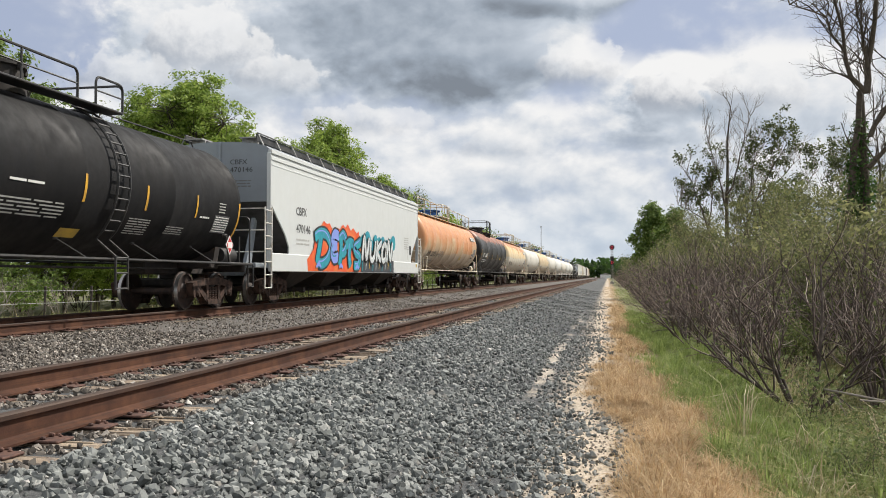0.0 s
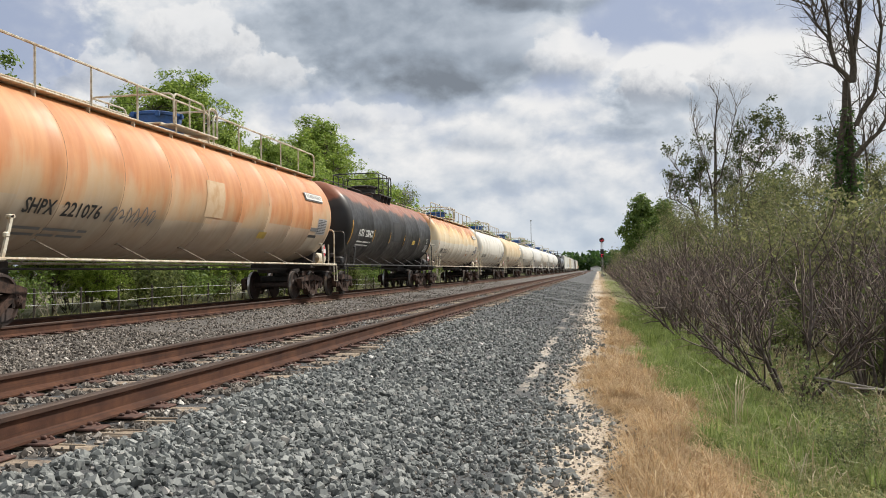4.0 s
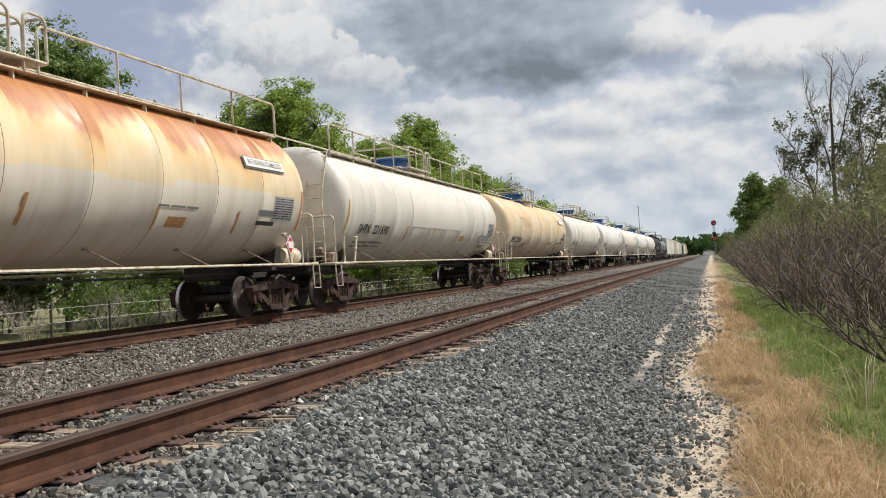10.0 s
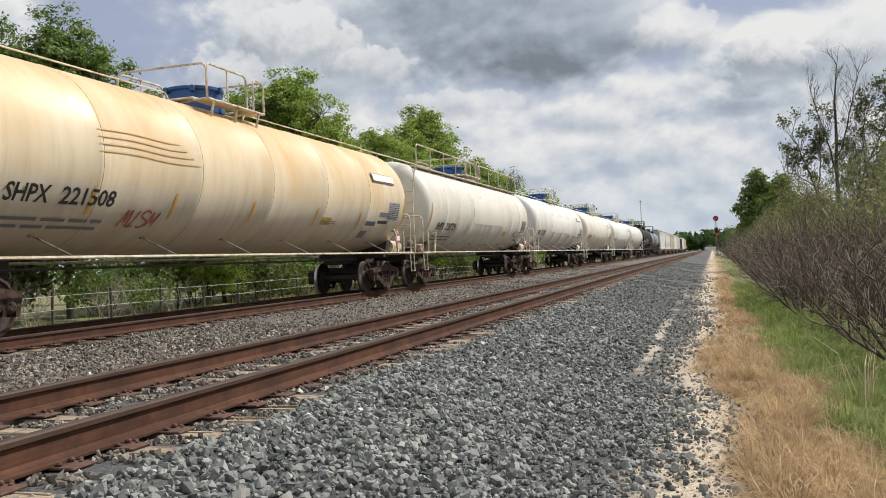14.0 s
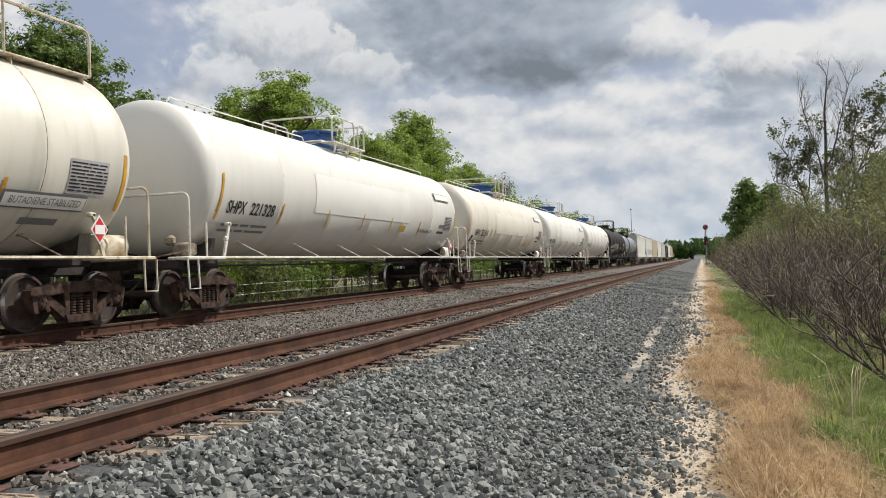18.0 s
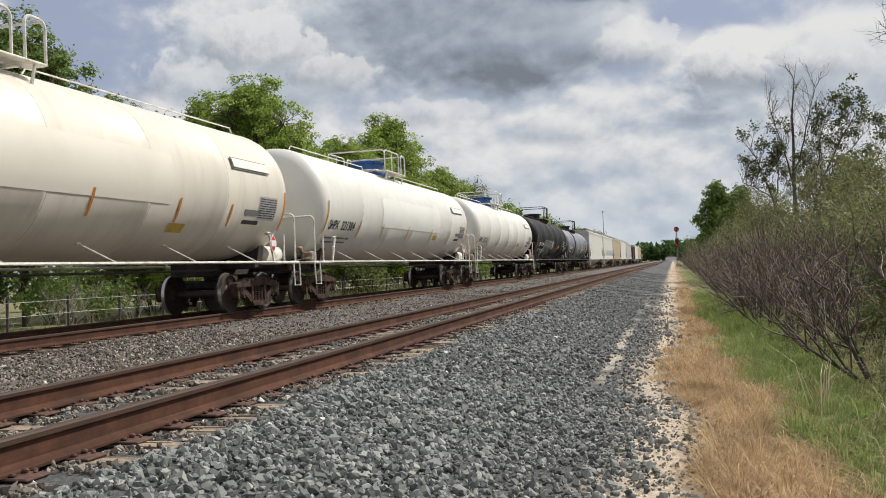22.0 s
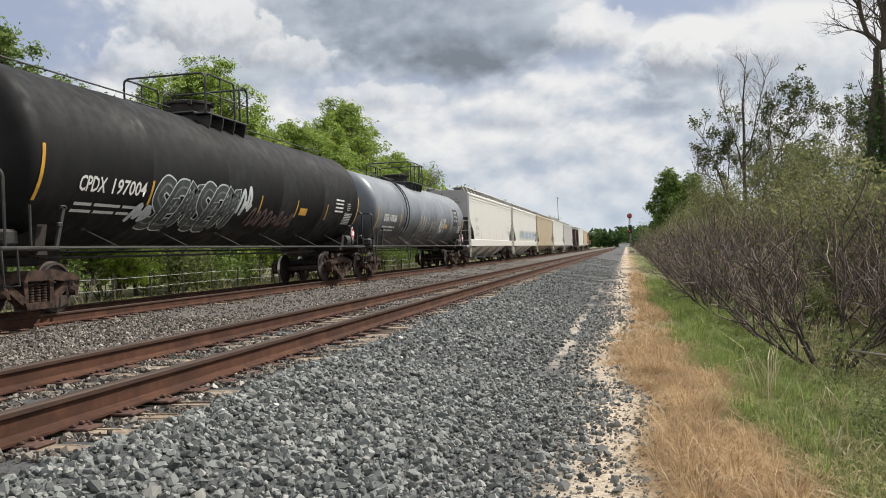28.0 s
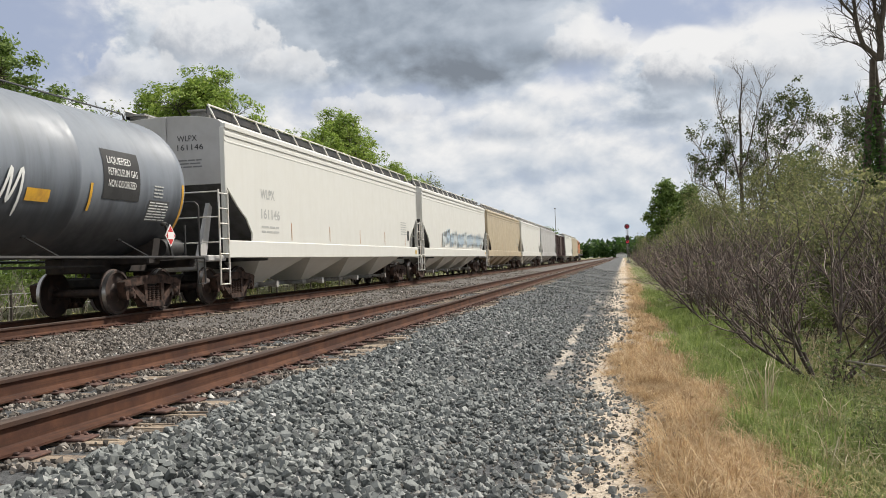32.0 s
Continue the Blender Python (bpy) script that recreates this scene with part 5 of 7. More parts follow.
    for k in range(4):
        g = Geo()
        g.box((0, -half + step * 0.5 + 2.2 + k * step, zr + 0.03), (0.5, step * 0.8, 0.10), 0.02)
        part("roof_hatch", g, end_mat, car, smooth=0)

    def on(me, y, z, name="marking", m=None, lift=0.006):
        flat_on_side(me, W + lift, y, z)
        if m:
            me.materials.clear()
            me.materials.append(m)
        return part(name, me, m, car)

    if mark:
        on(spread(lettering(mark, 0.36, ink, bold=0.008), 0.95), -L / 2 + 2.70, 2.80, "lettering")
        on(spread(lettering(number, 0.36, ink, bold=0.008), 1.3), -L / 2 + 2.70, 2.27, "lettering")
        on(bars(1.2, 2, 0.25, rng), -L / 2 + 2.70, 1.88, "small_print", INK_PALE)
        for tx, z, w in ((mark, 4.06, 0.52), (number, 3.84, 0.68)):
            me = spread(lettering(tx, 0.20, INK), w)
            for v in me.vertices:
                v.co = (0.34 + v.co.x, -half - 0.012, z + v.co.y)
            part("end_lettering", me, INK, car)
        me = bars(0.9, 3, 0.4, rng)
        for v in me.vertices:
            v.co = (0.34 + v.co.x * 0.7, -half - 0.012, 3.45 + v.co.y * 0.6)
        me.materials.append(INK_FADED)
        part("end_print", me, INK_FADED, car)
    for k in range(5):
        on(slab(0.05, 0.5, 1), -half + 4.2 + k * (2 * half - 6.5) / 4, 1.86, "reflector", INK_PALE if style == "wide" else RUST_STRIP)
    on(bars(1.0, 6, 0.6, rng), half - 3.0, 2.35, "data_panel", INK_PALE)
    on(slab(0.36, 0.42, 1), half - 1.9, 2.05, "panel", INK)
    on(slab(0.30, 0.16, 1), half - 0.6, 1.34, "panel", YELLOW_D, 0.036)
    if extras:
        extras(car, on, half, W)
    return car


SLOPE = material("dark_grey_slope_sheet", mottled((0.085, 0.085, 0.088), (0.05, 0.048, 0.046), 3), 0.8)


def piece_graffiti(car, on, half, W):
    """A two-part spray piece: teal letters before orange flames, silver letters over slate."""
    y0 = -half - 0.62 + 3.70
    pts = [(0.0, 0.98), (-0.08, 1.35), (0.3, 1.55), (0.55, 1.7), (0.75, 2.1), (1.0, 1.98), (1.35, 2.45), (1.55, 2.25), (1.9, 2.52), (2.2, 2.2), (2.6, 2.3), (2.95, 2.1), (3.4, 2.42), (3.7, 2.25), (4.05, 2.5), (4.3, 2.3),
           (4.7, 2.42), (5.0, 2.2), (5.45, 2.36), (5.7, 2.1), (5.95, 2.2), (6.1, 1.6), (6.0, 0.98)]
    me = bpy.data.meshes.new("flames")
    me.from_pydata([(p[0], p[1] + ((0.42 if i % 2 else 0.06) if p[1] > 1.9 else 0), 0) for i, p in enumerate(pts)] + [(3.0, 0.98, 0)], [], [(i, i + 1, len(pts)) for i in range(len(pts) - 1)])
    on(me, y0, 0, "spray_flame", FLAME, 0.034)
    # fat sprayed letters: a black outline, the fill and a pale highlight for each stroke
    up = 0.038

    def letter(strokes, x, z, w, h, fat, fill, shine, lean=0.0):
        nonlocal up
        lines = [smooth_line([(px * w + lean * (py - 0.5), py * h) for px, py in st], 8) for st in strokes]
        for wd, m in ((fat + 0.15, INK), (fat, fill)):
            for ln in lines:
                on(spray(ln, wd), y0 + x, z, "spray_letter", m, up)
                up += 0.0012
        on(spray([(px - fat * 0.22, pz + fat * 0.22) for px, pz in lines[-1][2:-3]], 0.05), y0 + x, z, "spray_shine", shine, up)
        up += 0.0012

    big = {"D": [[(0.42, 1.0), (0.30, 0.5), (0.15, 0.0)], [(0.0, 0.72), (0.30, 0.86), (0.70, 0.84), (0.98, 0.55), (0.85, 0.2), (0.5, 0.02), (0.2, 0.04)]],
           "E": [[(0.95, 0.85), (0.40, 0.92), (0.12, 0.72), (0.35, 0.52), (0.75, 0.52)], [(0.35, 0.50), (0.08, 0.28), (0.35, 0.06), (0.95, 0.12)]],
           "P": [[(0.28, 0.9), (0.30, 0.45), (0.15, 0.0)], [(0.05, 0.80), (0.55, 0.98), (0.95, 0.72), (0.72, 0.46), (0.35, 0.40)]],
           "T": [[(-0.02, 0.70), (0.45, 0.84), (1.02, 0.78)], [(0.52, 0.8), (0.42, 0.40), (0.60, 0.0)]],
           "S": [[(1.0, 0.98), (0.55, 0.85), (0.15, 0.72), (0.40, 0.52), (0.88, 0.38), (0.72, 0.08), (0.08, 0.06)]]}
    for ch, x, z, w, h, fill in (("D", 0.62, 1.22, 1.70, 1.18, TEAL), ("E", 2.38, 1.38, 0.85, 0.98, PERI), ("P", 3.15, 1.18, 1.0, 1.14, TEAL), ("T", 4.0, 1.16, 1.0, 1.06, TEAL), ("S", 4.95, 1.16, 0.95, 1.0, TEAL)):
        letter(big[ch], x, z, w, h, 0.34, fill, PERI if fill is TEAL else TEAL, 0.08)
    for x, z, w, h in ((0.72, 1.12, 0.5, 0.12), (3.2, 1.12, 0.4, 0.12), (5.2, 1.1, 0.5, 0.1)):
        on(spray([(0, 0), (w * 0.5, h), (w, 0)], 0.16), y0 + x, z, "spray_fill", PERI, up)
        up += 0.0012
    on(slab(5.3, 0.5, 1), y0 + 6.0, 1.23, "spray_fill", SLATE, 0.0345)
    small = {"N": [[(0.05, 0.0), (0.18, 1.0), (0.62, 0.12), (0.85, 1.0)]], "U": [[(0.1, 1.0), (0.12, 0.3), (0.45, 0.05), (0.8, 0.3), (0.85, 1.0)]], "K": [[(0.15, 1.0), (0.15, 0.0)], [(0.9, 0.95), (0.25, 0.5), (0.9, 0.02)]],
             "O": [[(0.5, 0.95), (0.12, 0.6), (0.25, 0.1), (0.75, 0.15), (0.85, 0.7), (0.5, 0.95)]]}
    for ch, x, w, h in (("N", 6.15, 1.05, 1.05), ("U", 7.2, 0.95, 0.95), ("K", 8.15, 0.9, 1.0), ("O", 9.0, 0.9, 0.95), ("N", 9.9, 1.05, 1.0)):
        letter(small[ch], x, 1.42, w, h * 0.86, 0.24, SILVER, INK_W, 0.2)
    for k in range(9):
        rad = 0.36 + 0.12 * math.sin(k * 1.9)
        me = bpy.data.meshes.new("cloud")
        me.from_pydata([(rad * math.cos(q * math.pi / 7), rad * 0.8 * math.sin(q * math.pi / 7), 0) for q in range(14)], [], [tuple(range(14))])
        on(me, y0 + 6.4 + k * 0.6, 2.16 + 0.12 * math.sin(k * 2.6), "spray_cloud", TEAL, 0.0355)
    for k in range(10):
        on(spray([(0, 0.0), (0.06, 0.2), (-0.03, 0.42)], 0.10), y0 + 6.2 + k * 0.5, 1.02 + 0.05 * (k % 3), "spray_fill", (TEAL, SILVER, YELLOW_D)[k % 3], 0.048)


def wash_graffiti(car, on, half, W):
    rg = random.Random(8)
    for k in range(13):
        y = -half + 4.5 + k * 1.05
        on(spray(smooth_line([(0, 0), (0.3, 0.7), (0.55, 0.1), (0.8, 0.8), (0.9, 0.2)]), 0.22), y, 1.7 + rg.uniform(-0.1, 0.1), "spray_tag", WASH if k % 3 else SILVER, 0.04)


WASH = material("faded_blue_spray_paint", mottled((0.36, 0.46, 0.55), (0.5, 0.56, 0.6), 3), 0.55)


def loops(rg, n, w, h):
    """A looping handstyle of n strokes."""
    out, x = [], 0.0
    for k in range(n):
        p = [(x + rg.uniform(-0.1, 0.1), rg.uniform(-0.5, -0.2) * h), (x + w * 0.3, rg.uniform(0.2, 0.6) * h), (x + w * 0.7, rg.uniform(0.0, 0.5) * h), (x + w * 0.5, rg.uniform(-0.5, -0.1) * h), (x + w * 1.0, rg.uniform(-0.2, 0.3) * h)]
        out.append(p)
        x += w
    return out


GLYPHS = {"s": [[(0.9, 0.9), (0.3, 1), (0.1, 0.7), (0.8, 0.4), (0.7, 0.05), (0.05, 0.1)]], "i": [[(0.35, 0), (0.5, 1)]], "k": [[(0.1, 0), (0.2, 1)], [(0.9, 1), (0.25, 0.5), (0.95, 0)]],
          "e": [[(0.9, 0.95), (0.2, 0.9), (0.1, 0.1), (0.9, 0.05)], [(0.15, 0.5), (0.7, 0.55)]], "m": [[(0, 0), (0.2, 1), (0.5, 0.3), (0.8, 1), (0.95, 0)]], "o": [[(0.5, 1), (0.1, 0.6), (0.3, 0.05), (0.8, 0.2), (0.85, 0.8), (0.5, 1)]],
          "l": [[(0.4, 1.05), (0.3, 0.3), (0.1, 0), (0.75, 0.1)]]}


def scrawl(rg, shapes, w, h, dx=0.0, dy=0.0):
    """Slanted, uneven hand strokes that spell nothing."""
    out, x = [], 0.0
    for q in shapes:
        k = rg.uniform(0.85, 1.15)
        for line in GLYPHS[q]:
            out.append([(x + dx + w * px * k + 0.18 * h * py + rg.uniform(-0.13, 0.13) * w, dy + h * (py - 0.5) * k) for px, py in line])
        x += w * (0.6 if q == "i" else 1.02) * k
    return out


def bubble(q, w, h):
    """The strokes of one leaning bubble letter."""
    return [[(w * px + 0.32 * h * (py - 0.5), h * (py - 0.5)) for px, py in line] for line in GLYPHS[q]]


def box_car(name, label, L, mat):
    car = empty(name, label, "box car", "freight train cars")
    half = L / 2 - 0.8
    g = Geo()
    g.box((0, 0, 2.65), (3.0, 2 * half, 3.1), 0.03)
    body = part("body", g, mat, car, smooth=0)
    for k in range(14):
        g = Geo()
        y = -half + 0.4 + k * (2 * half - 0.8) / 13
        for sx in (-1, 1):
            g.box((sx * 1.53, y, 2.65), (0.07, 0.12, 3.0), 0.01)
        part("side_post", g, mat, car, smooth=0)
    g = Geo()
    g.box((1.55, 0, 2.6), (0.06, 3.0, 2.8), 0.02)
    part("door", g, mat, car, smooth=0)
    g = Geo()
    g.prism([(-1.5, 4.2), (1.5, 4.2), (1.2, 4.36), (0, 4.42), (-1.2, 4.36)], "y", -half, half)
    part("roof", g, RAILING_G, car, smooth=0)
    g = Geo()
    g.box((0, 0, 0.98), (0.5, L - 1.2, 0.3))
    part("centre_sill", g, SHADE_STEEL, car, smooth=0)
    for s in (-1, 1):
        add_truck(car, s * (L / 2 - 2.4))
        coupler(car, s * (L / 2 - 0.34), s)
    return car


def locomotive(name, label, L):
    car = empty(name, label, "locomotive", "freight train cars")
    half = L / 2 - 0.6
    g = Geo()
    g.box((0, 0, 1.35), (3.0, 2 * half, 0.35), 0.04)
    part("frame", g, DARK, car)
    g = Geo()
    g.box((0, 1.2, 2.75), (2.1, 2 * half - 7.0, 2.5), 0.12)
    part("hood", g, P_LOCO, car)
    g = Geo()
    g.box((0, 1.2, 4.1), (2.3, 2 * half - 7.4, 0.3), 0.1)
    for k in range(3):
        g.lathe([(4.2, 0.55), (4.4, 0.55), (4.42, 0.1)], 14, "z", (0, 2.5 + k * 1.6, 0))
    part("radiator", g, DARK, car)
    g = Geo()
    g.box((0, -half + 3.4, 2.95), (3.0, 2.4, 2.9), 0.15)
    part("cab", g, P_LOCO, car)
    g = Geo()
    g.box((0, -half + 1.4, 2.3), (1.8, 1.7, 1.6), 0.15)
    part("nose", g, P_LOCO, car)
    for q in (-0.75, 0.75):
        g = Geo()
        g.box((q, -half + 2.19, 3.65), (1.0, 0.04, 0.6), 0.01)
        part("window", g, GLASS_D, car)
        g = Geo()
        g.box((2.0 * q * 1.003, -half + 3.4, 3.65), (0.04, 1.4, 0.6), 0.01)
        part("window", g, GLASS_D, car)
    for sx in (-1, 1):
        g = Geo()
        g.tube([(sx * 1.45, -half + 0.2, 2.5), (sx * 1.45, half - 0.2, 2.5)], 0.02, 5)
        for k in range(12):
            y = -half + 0.3 + k * (2 * half - 0.6) / 11
            g.tube([(sx * 1.45, y, 1.5), (sx * 1.45, y, 2.5)], 0.018, 5)
        part("handrail", g, RAILING, car)
    g = Geo()
    g.box((0, 0, 0.8), (2.6, 4.5, 0.8), 0.15)
    part("fuel_tank", g, DARK, car)
    for s in (-1, 1):
        add_truck(car, s * (L / 2 - 3.6))
        coupler(car, s * (L / 2 - 0.3), s)
    return car


SCALE_S = 9.4
BOUNDS = [v * SCALE_S + 0.65 for v in (2.356, 4.562, 6.754, 8.765, 10.857, 12.977, 15.133, 17.20, 19.40, 21.523, 23.649, 25.739, 27.888, 30.121, 32.371, 34.56, 36.781, 38.926)]
for _ln in (23.0, 20.0, 20.0, 21.0, 22.5):
    BOUNDS.append(BOUNDS[-1] + _ln)
CARS = []


def span(i):
    return (BOUNDS[i] - BOUNDS[i - 1]) if i else 19.8


def mid(i):
    return (BOUNDS[i] + BOUNDS[i - 1]) / 2 if i else BOUNDS[0] - 9.9


def build_train():
    rg = random.Random(21)

    def keep(car, i):
        CARS.append((car, mid(i)))
        car.location = (FAR_C, mid(i), 0)

    J = lambda i: span(i)
    worn = dict(txt=(2.45, 2.4, 2.12))
    keep(tank_car("tank_car", "black tank car with yellow reflector strips and a top platform", J(0), P_BLACK, RAILING_K, "black", "", "", INK_W, rg, False, bonnet=DARK, small_ink=INK_W, r=1.52, zc=2.66,
                  txt=(1.8, 2.0, 2.5), stripes=[11.55, 13.75, 16.0], extras={"ladder": 12.7, "yellow": 11.3, "yellow_z": 1.62, "top": (1.2, 2.4, 0.95), "rail_height": 0.56, "plain_top": True, "prints": [(13.3, 1.85, 0.85, 0.40, 7, INK_PALE), (9.2, 1.98, 1.9, 0.34, 5, INK_PALE), (14.9, 1.85, 0.8, 0.22, 4, INK_PALE), (9.5, 2.4, 0.9, 0.10, 1, INK_W), (16.25, 2.22, 0.5, 0.10, 1, INK_W)]}), 0)
    keep(hopper_car("hopper_car", "white covered hopper car with grey ends and bright spray-painted letters", J(1), P_HOPPER, P_ENDGREY, "CBFX", "470146", INK_STENCIL, rg, piece_graffiti, sill=(0.95, 1.48), eave=4.32), 1)
    keep(tank_car("tank_car", "cream tank car flooded with orange rust, railed walkway on top", J(2), P_ORANGE, RAILING, "full", "SHPX", "221076", INK, rg, txt=(2.55, 2.31, 2.08), stripe=None,
                  extras={"panels": [("panel", 9.2, 2.7, 1.05, 0.9, PATCH_T)], "tags": [(loops(random.Random(3), 6, 0.3, 0.45), 5.15, 2.05, 0.035, INK_FADED)]}), 2)
    keep(tank_car("tank_car", "black tank car with rusted upper half and white lettering", J(3), P_RUSTYBLACK, RAILING_K, "black", "ACFX", "220421", INK_W, rg, False, bonnet=DARK, deck=RAILING_K, small_ink=INK_W,
                  txt=(2.5, 2.2, 2.45), stripes=[4.9, 7.8, 10.8, 14.4], extras={"yellow": 12.8, "panels": [("panel", 8.4, 2.7, 1.5, 0.9, PATCH_K), ("panel", 14.6, 2.62, 0.6, 0.2, PATCH_G)]}), 3)
    keep(tank_car("tank_car", "cream tank car with long rust runs and a railed walkway", J(4), P_RUSTCREAM, RAILING, "full", "SHPX", "221350", INK, rg, **worn, stripe=RUST_STRIP,
                  extras={"yellow_mat": RUST_STRIP, "panels": [("panel", 5.35, 2.12, 0.34, 0.42, INK_BOX)], "prints": [(12.6, 2.28, 1.3, 0.10, 1, INK_FADED)]}), 4)
    keep(tank_car("tank_car", "streaked grey-white tank car with a railed walkway on top", J(5), P_GREYWHITE, RAILING, "full", "SHPX", "221690", INK, rg, **worn,
                  extras={"cargo_z": 2.02, "panels": [("patch", 6.9, 2.85, 6.3, 1.15, PATCH_S)]}), 5)
    keep(tank_car("tank_car", "tan-stained cream tank car with blue valve bonnet", J(6), P_TAN, RAILING, "centre", "SHPX", "221508", INK, rg, **worn,
                  extras={"tags": [([[(0, 0.12 * k), (0.9, 0.12 * k + 0.02), (1.9, 0.12 * k - 0.02), (2.9 - 0.2 * k, 0.12 * k)] for k in range(4)], 4.3, 2.86, 0.028, TAN_LINE), (scrawl(random.Random(12), "mlsm", 0.25, 0.36), 5.2, 1.82, 0.04, TAGRED)],
                          "prints": [(13.0, 1.98, 0.9, 0.12, 2, INK_FADED)], "panels": [("panel", 16.0, 2.02, 0.75, 0.14, PATCH_B), ("panel", 15.95, 1.72, 0.5, 0.26, INK_FADED)]}), 6)
    keep(tank_car("tank_car", "weathered white tank car with a railed walkway on top", J(7), P_GREYWHITE, RAILING, "full", "SHPX", "220729", INK, rg, **worn,
                  extras={"cargo_z": 2.02, "panels": [("patch", 7.2, 2.85, 5.6, 1.1, PATCH_S)]}), 7)
    keep(tank_car("tank_car", "clean white tank car with blue valve bonnet", J(8), P_WHITE, RAILING_W, "centre", "SHPX", "221328", INK, rg, txt=(2.1, 2.1, 2.22), stripes=[4.55, 7.2, 9.7, 12.1, 15.0],
                  extras={"end_strip": 1.72, "panels": [("patch", 6.3, 2.78, 7.4, 1.0, PATCH)], "texts": [("BUTADIENE STABILIZED", 15.0, 2.08, 0.17, 1.6, INK)]}), 8)
    keep(tank_car("tank_car", "cream-white tank car with faded jacket patches", J(9), P_CREAM, RAILING_W, "centre", "SHPX", "221318", INK, rg, txt=(2.25, 2.3, 2.25), stripe=AMBER, stripes=[3.5, 5.9, 8.7, 11.1, 13.8, 15.9],
                  extras={"end_strip": 1.05, "yellow": 13.7, "yellow_z": 1.86, "panels": [("patch", 6.1, 2.78, 7.4, 1.0, PATCH_C), ("panel", 1.75, 1.98, 0.28, 0.30, PATCH_K), ("panel", 5.1, 2.28, 0.26, 0.36, INK_BOX)]}), 9)
    keep(tank_car("tank_car", "white tank car with orange reflectors and blue valve bonnet", J(10), P_WHITE, RAILING_W, "centre", "SHPX", "221384", INK, rg,
                  extras={"panels": [("patch", 6.3, 2.78, 7.4, 1.0, PATCH)]}), 10)
    keep(tank_car("tank_car", "bright white tank car with a small square patch", J(11), P_WHITE, RAILING_W, "centre", "SHPX", "221121", INK, rg,
                  extras={"panels": [("patch", 9.6, 2.75, 1.4, 1.0, PATCH)]}), 11)
    r2 = random.Random(4)
    big12 = []
    for k, q in enumerate("semsem"):
        for line in bubble(q, 0.62, 0.98):
            for wd, m in ((0.40, SILVER), (0.33, TAGDARK), (0.05, TAGGREY)):
                big12.append(([line], 5.15 + 0.62 * k, 2.02, wd, m))
    keep(tank_car("tank_car", "black tank car with grey spray-painted letters along its side", J(12), P_BLACK, RAILING_K, "black", "CPDX", "197004", INK_W, rg, False, bonnet=DARK, deck=RAILING_K, small_ink=INK_W,
                  txt=(2.57, 2.2, 2.31), stripes=[4.95, 10.4, 13.0, 15.6], extras={"yellow": 13.3, "yellow_mat": YELLOW, "prints": [(16.4, 2.5, 0.8, 0.5, 4, INK_W)],
                  "tags": big12 + [(loops(random.Random(14), 8, 0.38, 0.5), 9.9, 1.9, 0.09, TAGMAROON), (loops(random.Random(14), 8, 0.38, 0.5), 9.93, 1.93, 0.022, TAGGREY),
                           (loops(r2, 2, 0.35, 0.7), 9.1, 2.3, 0.12, SILVER), (loops(r2, 2, 0.35, 0.4), 4.5, 1.85, 0.14, SILVER)]}), 12)
    r3 = random.Random(9)
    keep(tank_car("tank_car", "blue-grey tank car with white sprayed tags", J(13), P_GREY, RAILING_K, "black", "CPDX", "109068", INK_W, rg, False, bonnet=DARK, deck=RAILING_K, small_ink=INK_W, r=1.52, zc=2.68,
                  txt=(2.42, 1.95, 2.31), stripes=[5.0, 8.9, 12.0, 16.2], extras={"ladder": 5.9, "yellow": 14.5, "yellow_mat": YELLOW, "panels": [("panel", 16.6, 2.72, 1.25, 0.95, PATCH_K)],
                  "texts": [("LIQUEFIED", 16.75, 2.98, 0.2, 0.8, INK_W), ("PETROLEUM GAS", 16.75, 2.76, 0.2, 1.0, INK_W), ("NON-ODORIZED", 16.75, 2.54, 0.2, 0.95, INK_W)],
                  "tags": [(scrawl(r3, "lmi", 0.80, 1.05), 8.3, 2.05, 0.05, SILVER), (scrawl(r3, "mlim", 0.75, 0.8), 11.0, 1.95, 0.05, SILVER), (scrawl(r3, "imlmil", 0.27, 0.30), 5.5, 1.86, 0.03, SILVER), (scrawl(r3, "mlm", 0.42, 0.7), 13.0, 2.2, 0.06, INK_W)]}), 13)
    keep(hopper_car("hopper_car", "white covered hopper car with grey ends and clean sides", J(14), P_HOPPER2, P_HOPGREY, "WLPX", "161146", INK_PALE, rg, style="ribbed"), 14)
    keep(hopper_car("hopper_car", "white covered hopper car with faded blue spray paint", J(15), P_HOPPER2, P_HOPPER2, "", "", INK_PALE, rg, wash_graffiti, style="ribbed"), 15)
    keep(hopper_car("hopper_car", "tan covered hopper car", J(16), P_HOPTAN, P_HOPTAN, "", "", INK, rg, style="ribbed"), 16)
    keep(hopper_car("hopper_car", "off-white covered hopper car", J(17), P_HOPPER2, P_HOPGREY, "", "", INK_PALE, rg, style="ribbed"), 17)
    keep(hopper_car("hopper_car", "grey covered hopper car", J(18), P_HOPGREY, P_HOPGREY, "", "", INK, rg, style="ribbed"), 18)
    keep(box_car("box_car", "dark brown box car with ribbed sides", J(19), P_BROWN), 19)
    keep(hopper_car("hopper_car", "white covered hopper car near the end of the train", J(20), P_HOPPER2, P_HOPGREY, "", "", INK_PALE, rg, style="ribbed"), 20)
    keep(hopper_car("hopper_car", "dull tan covered hopper car next to the locomotive", J(21), P_HOPTAN, P_HOPGREY, "", "", INK, rg, style="ribbed"), 21)
    keep(locomotive("locomotive", "orange diesel locomotive at the end of the train", J(22)), 22)


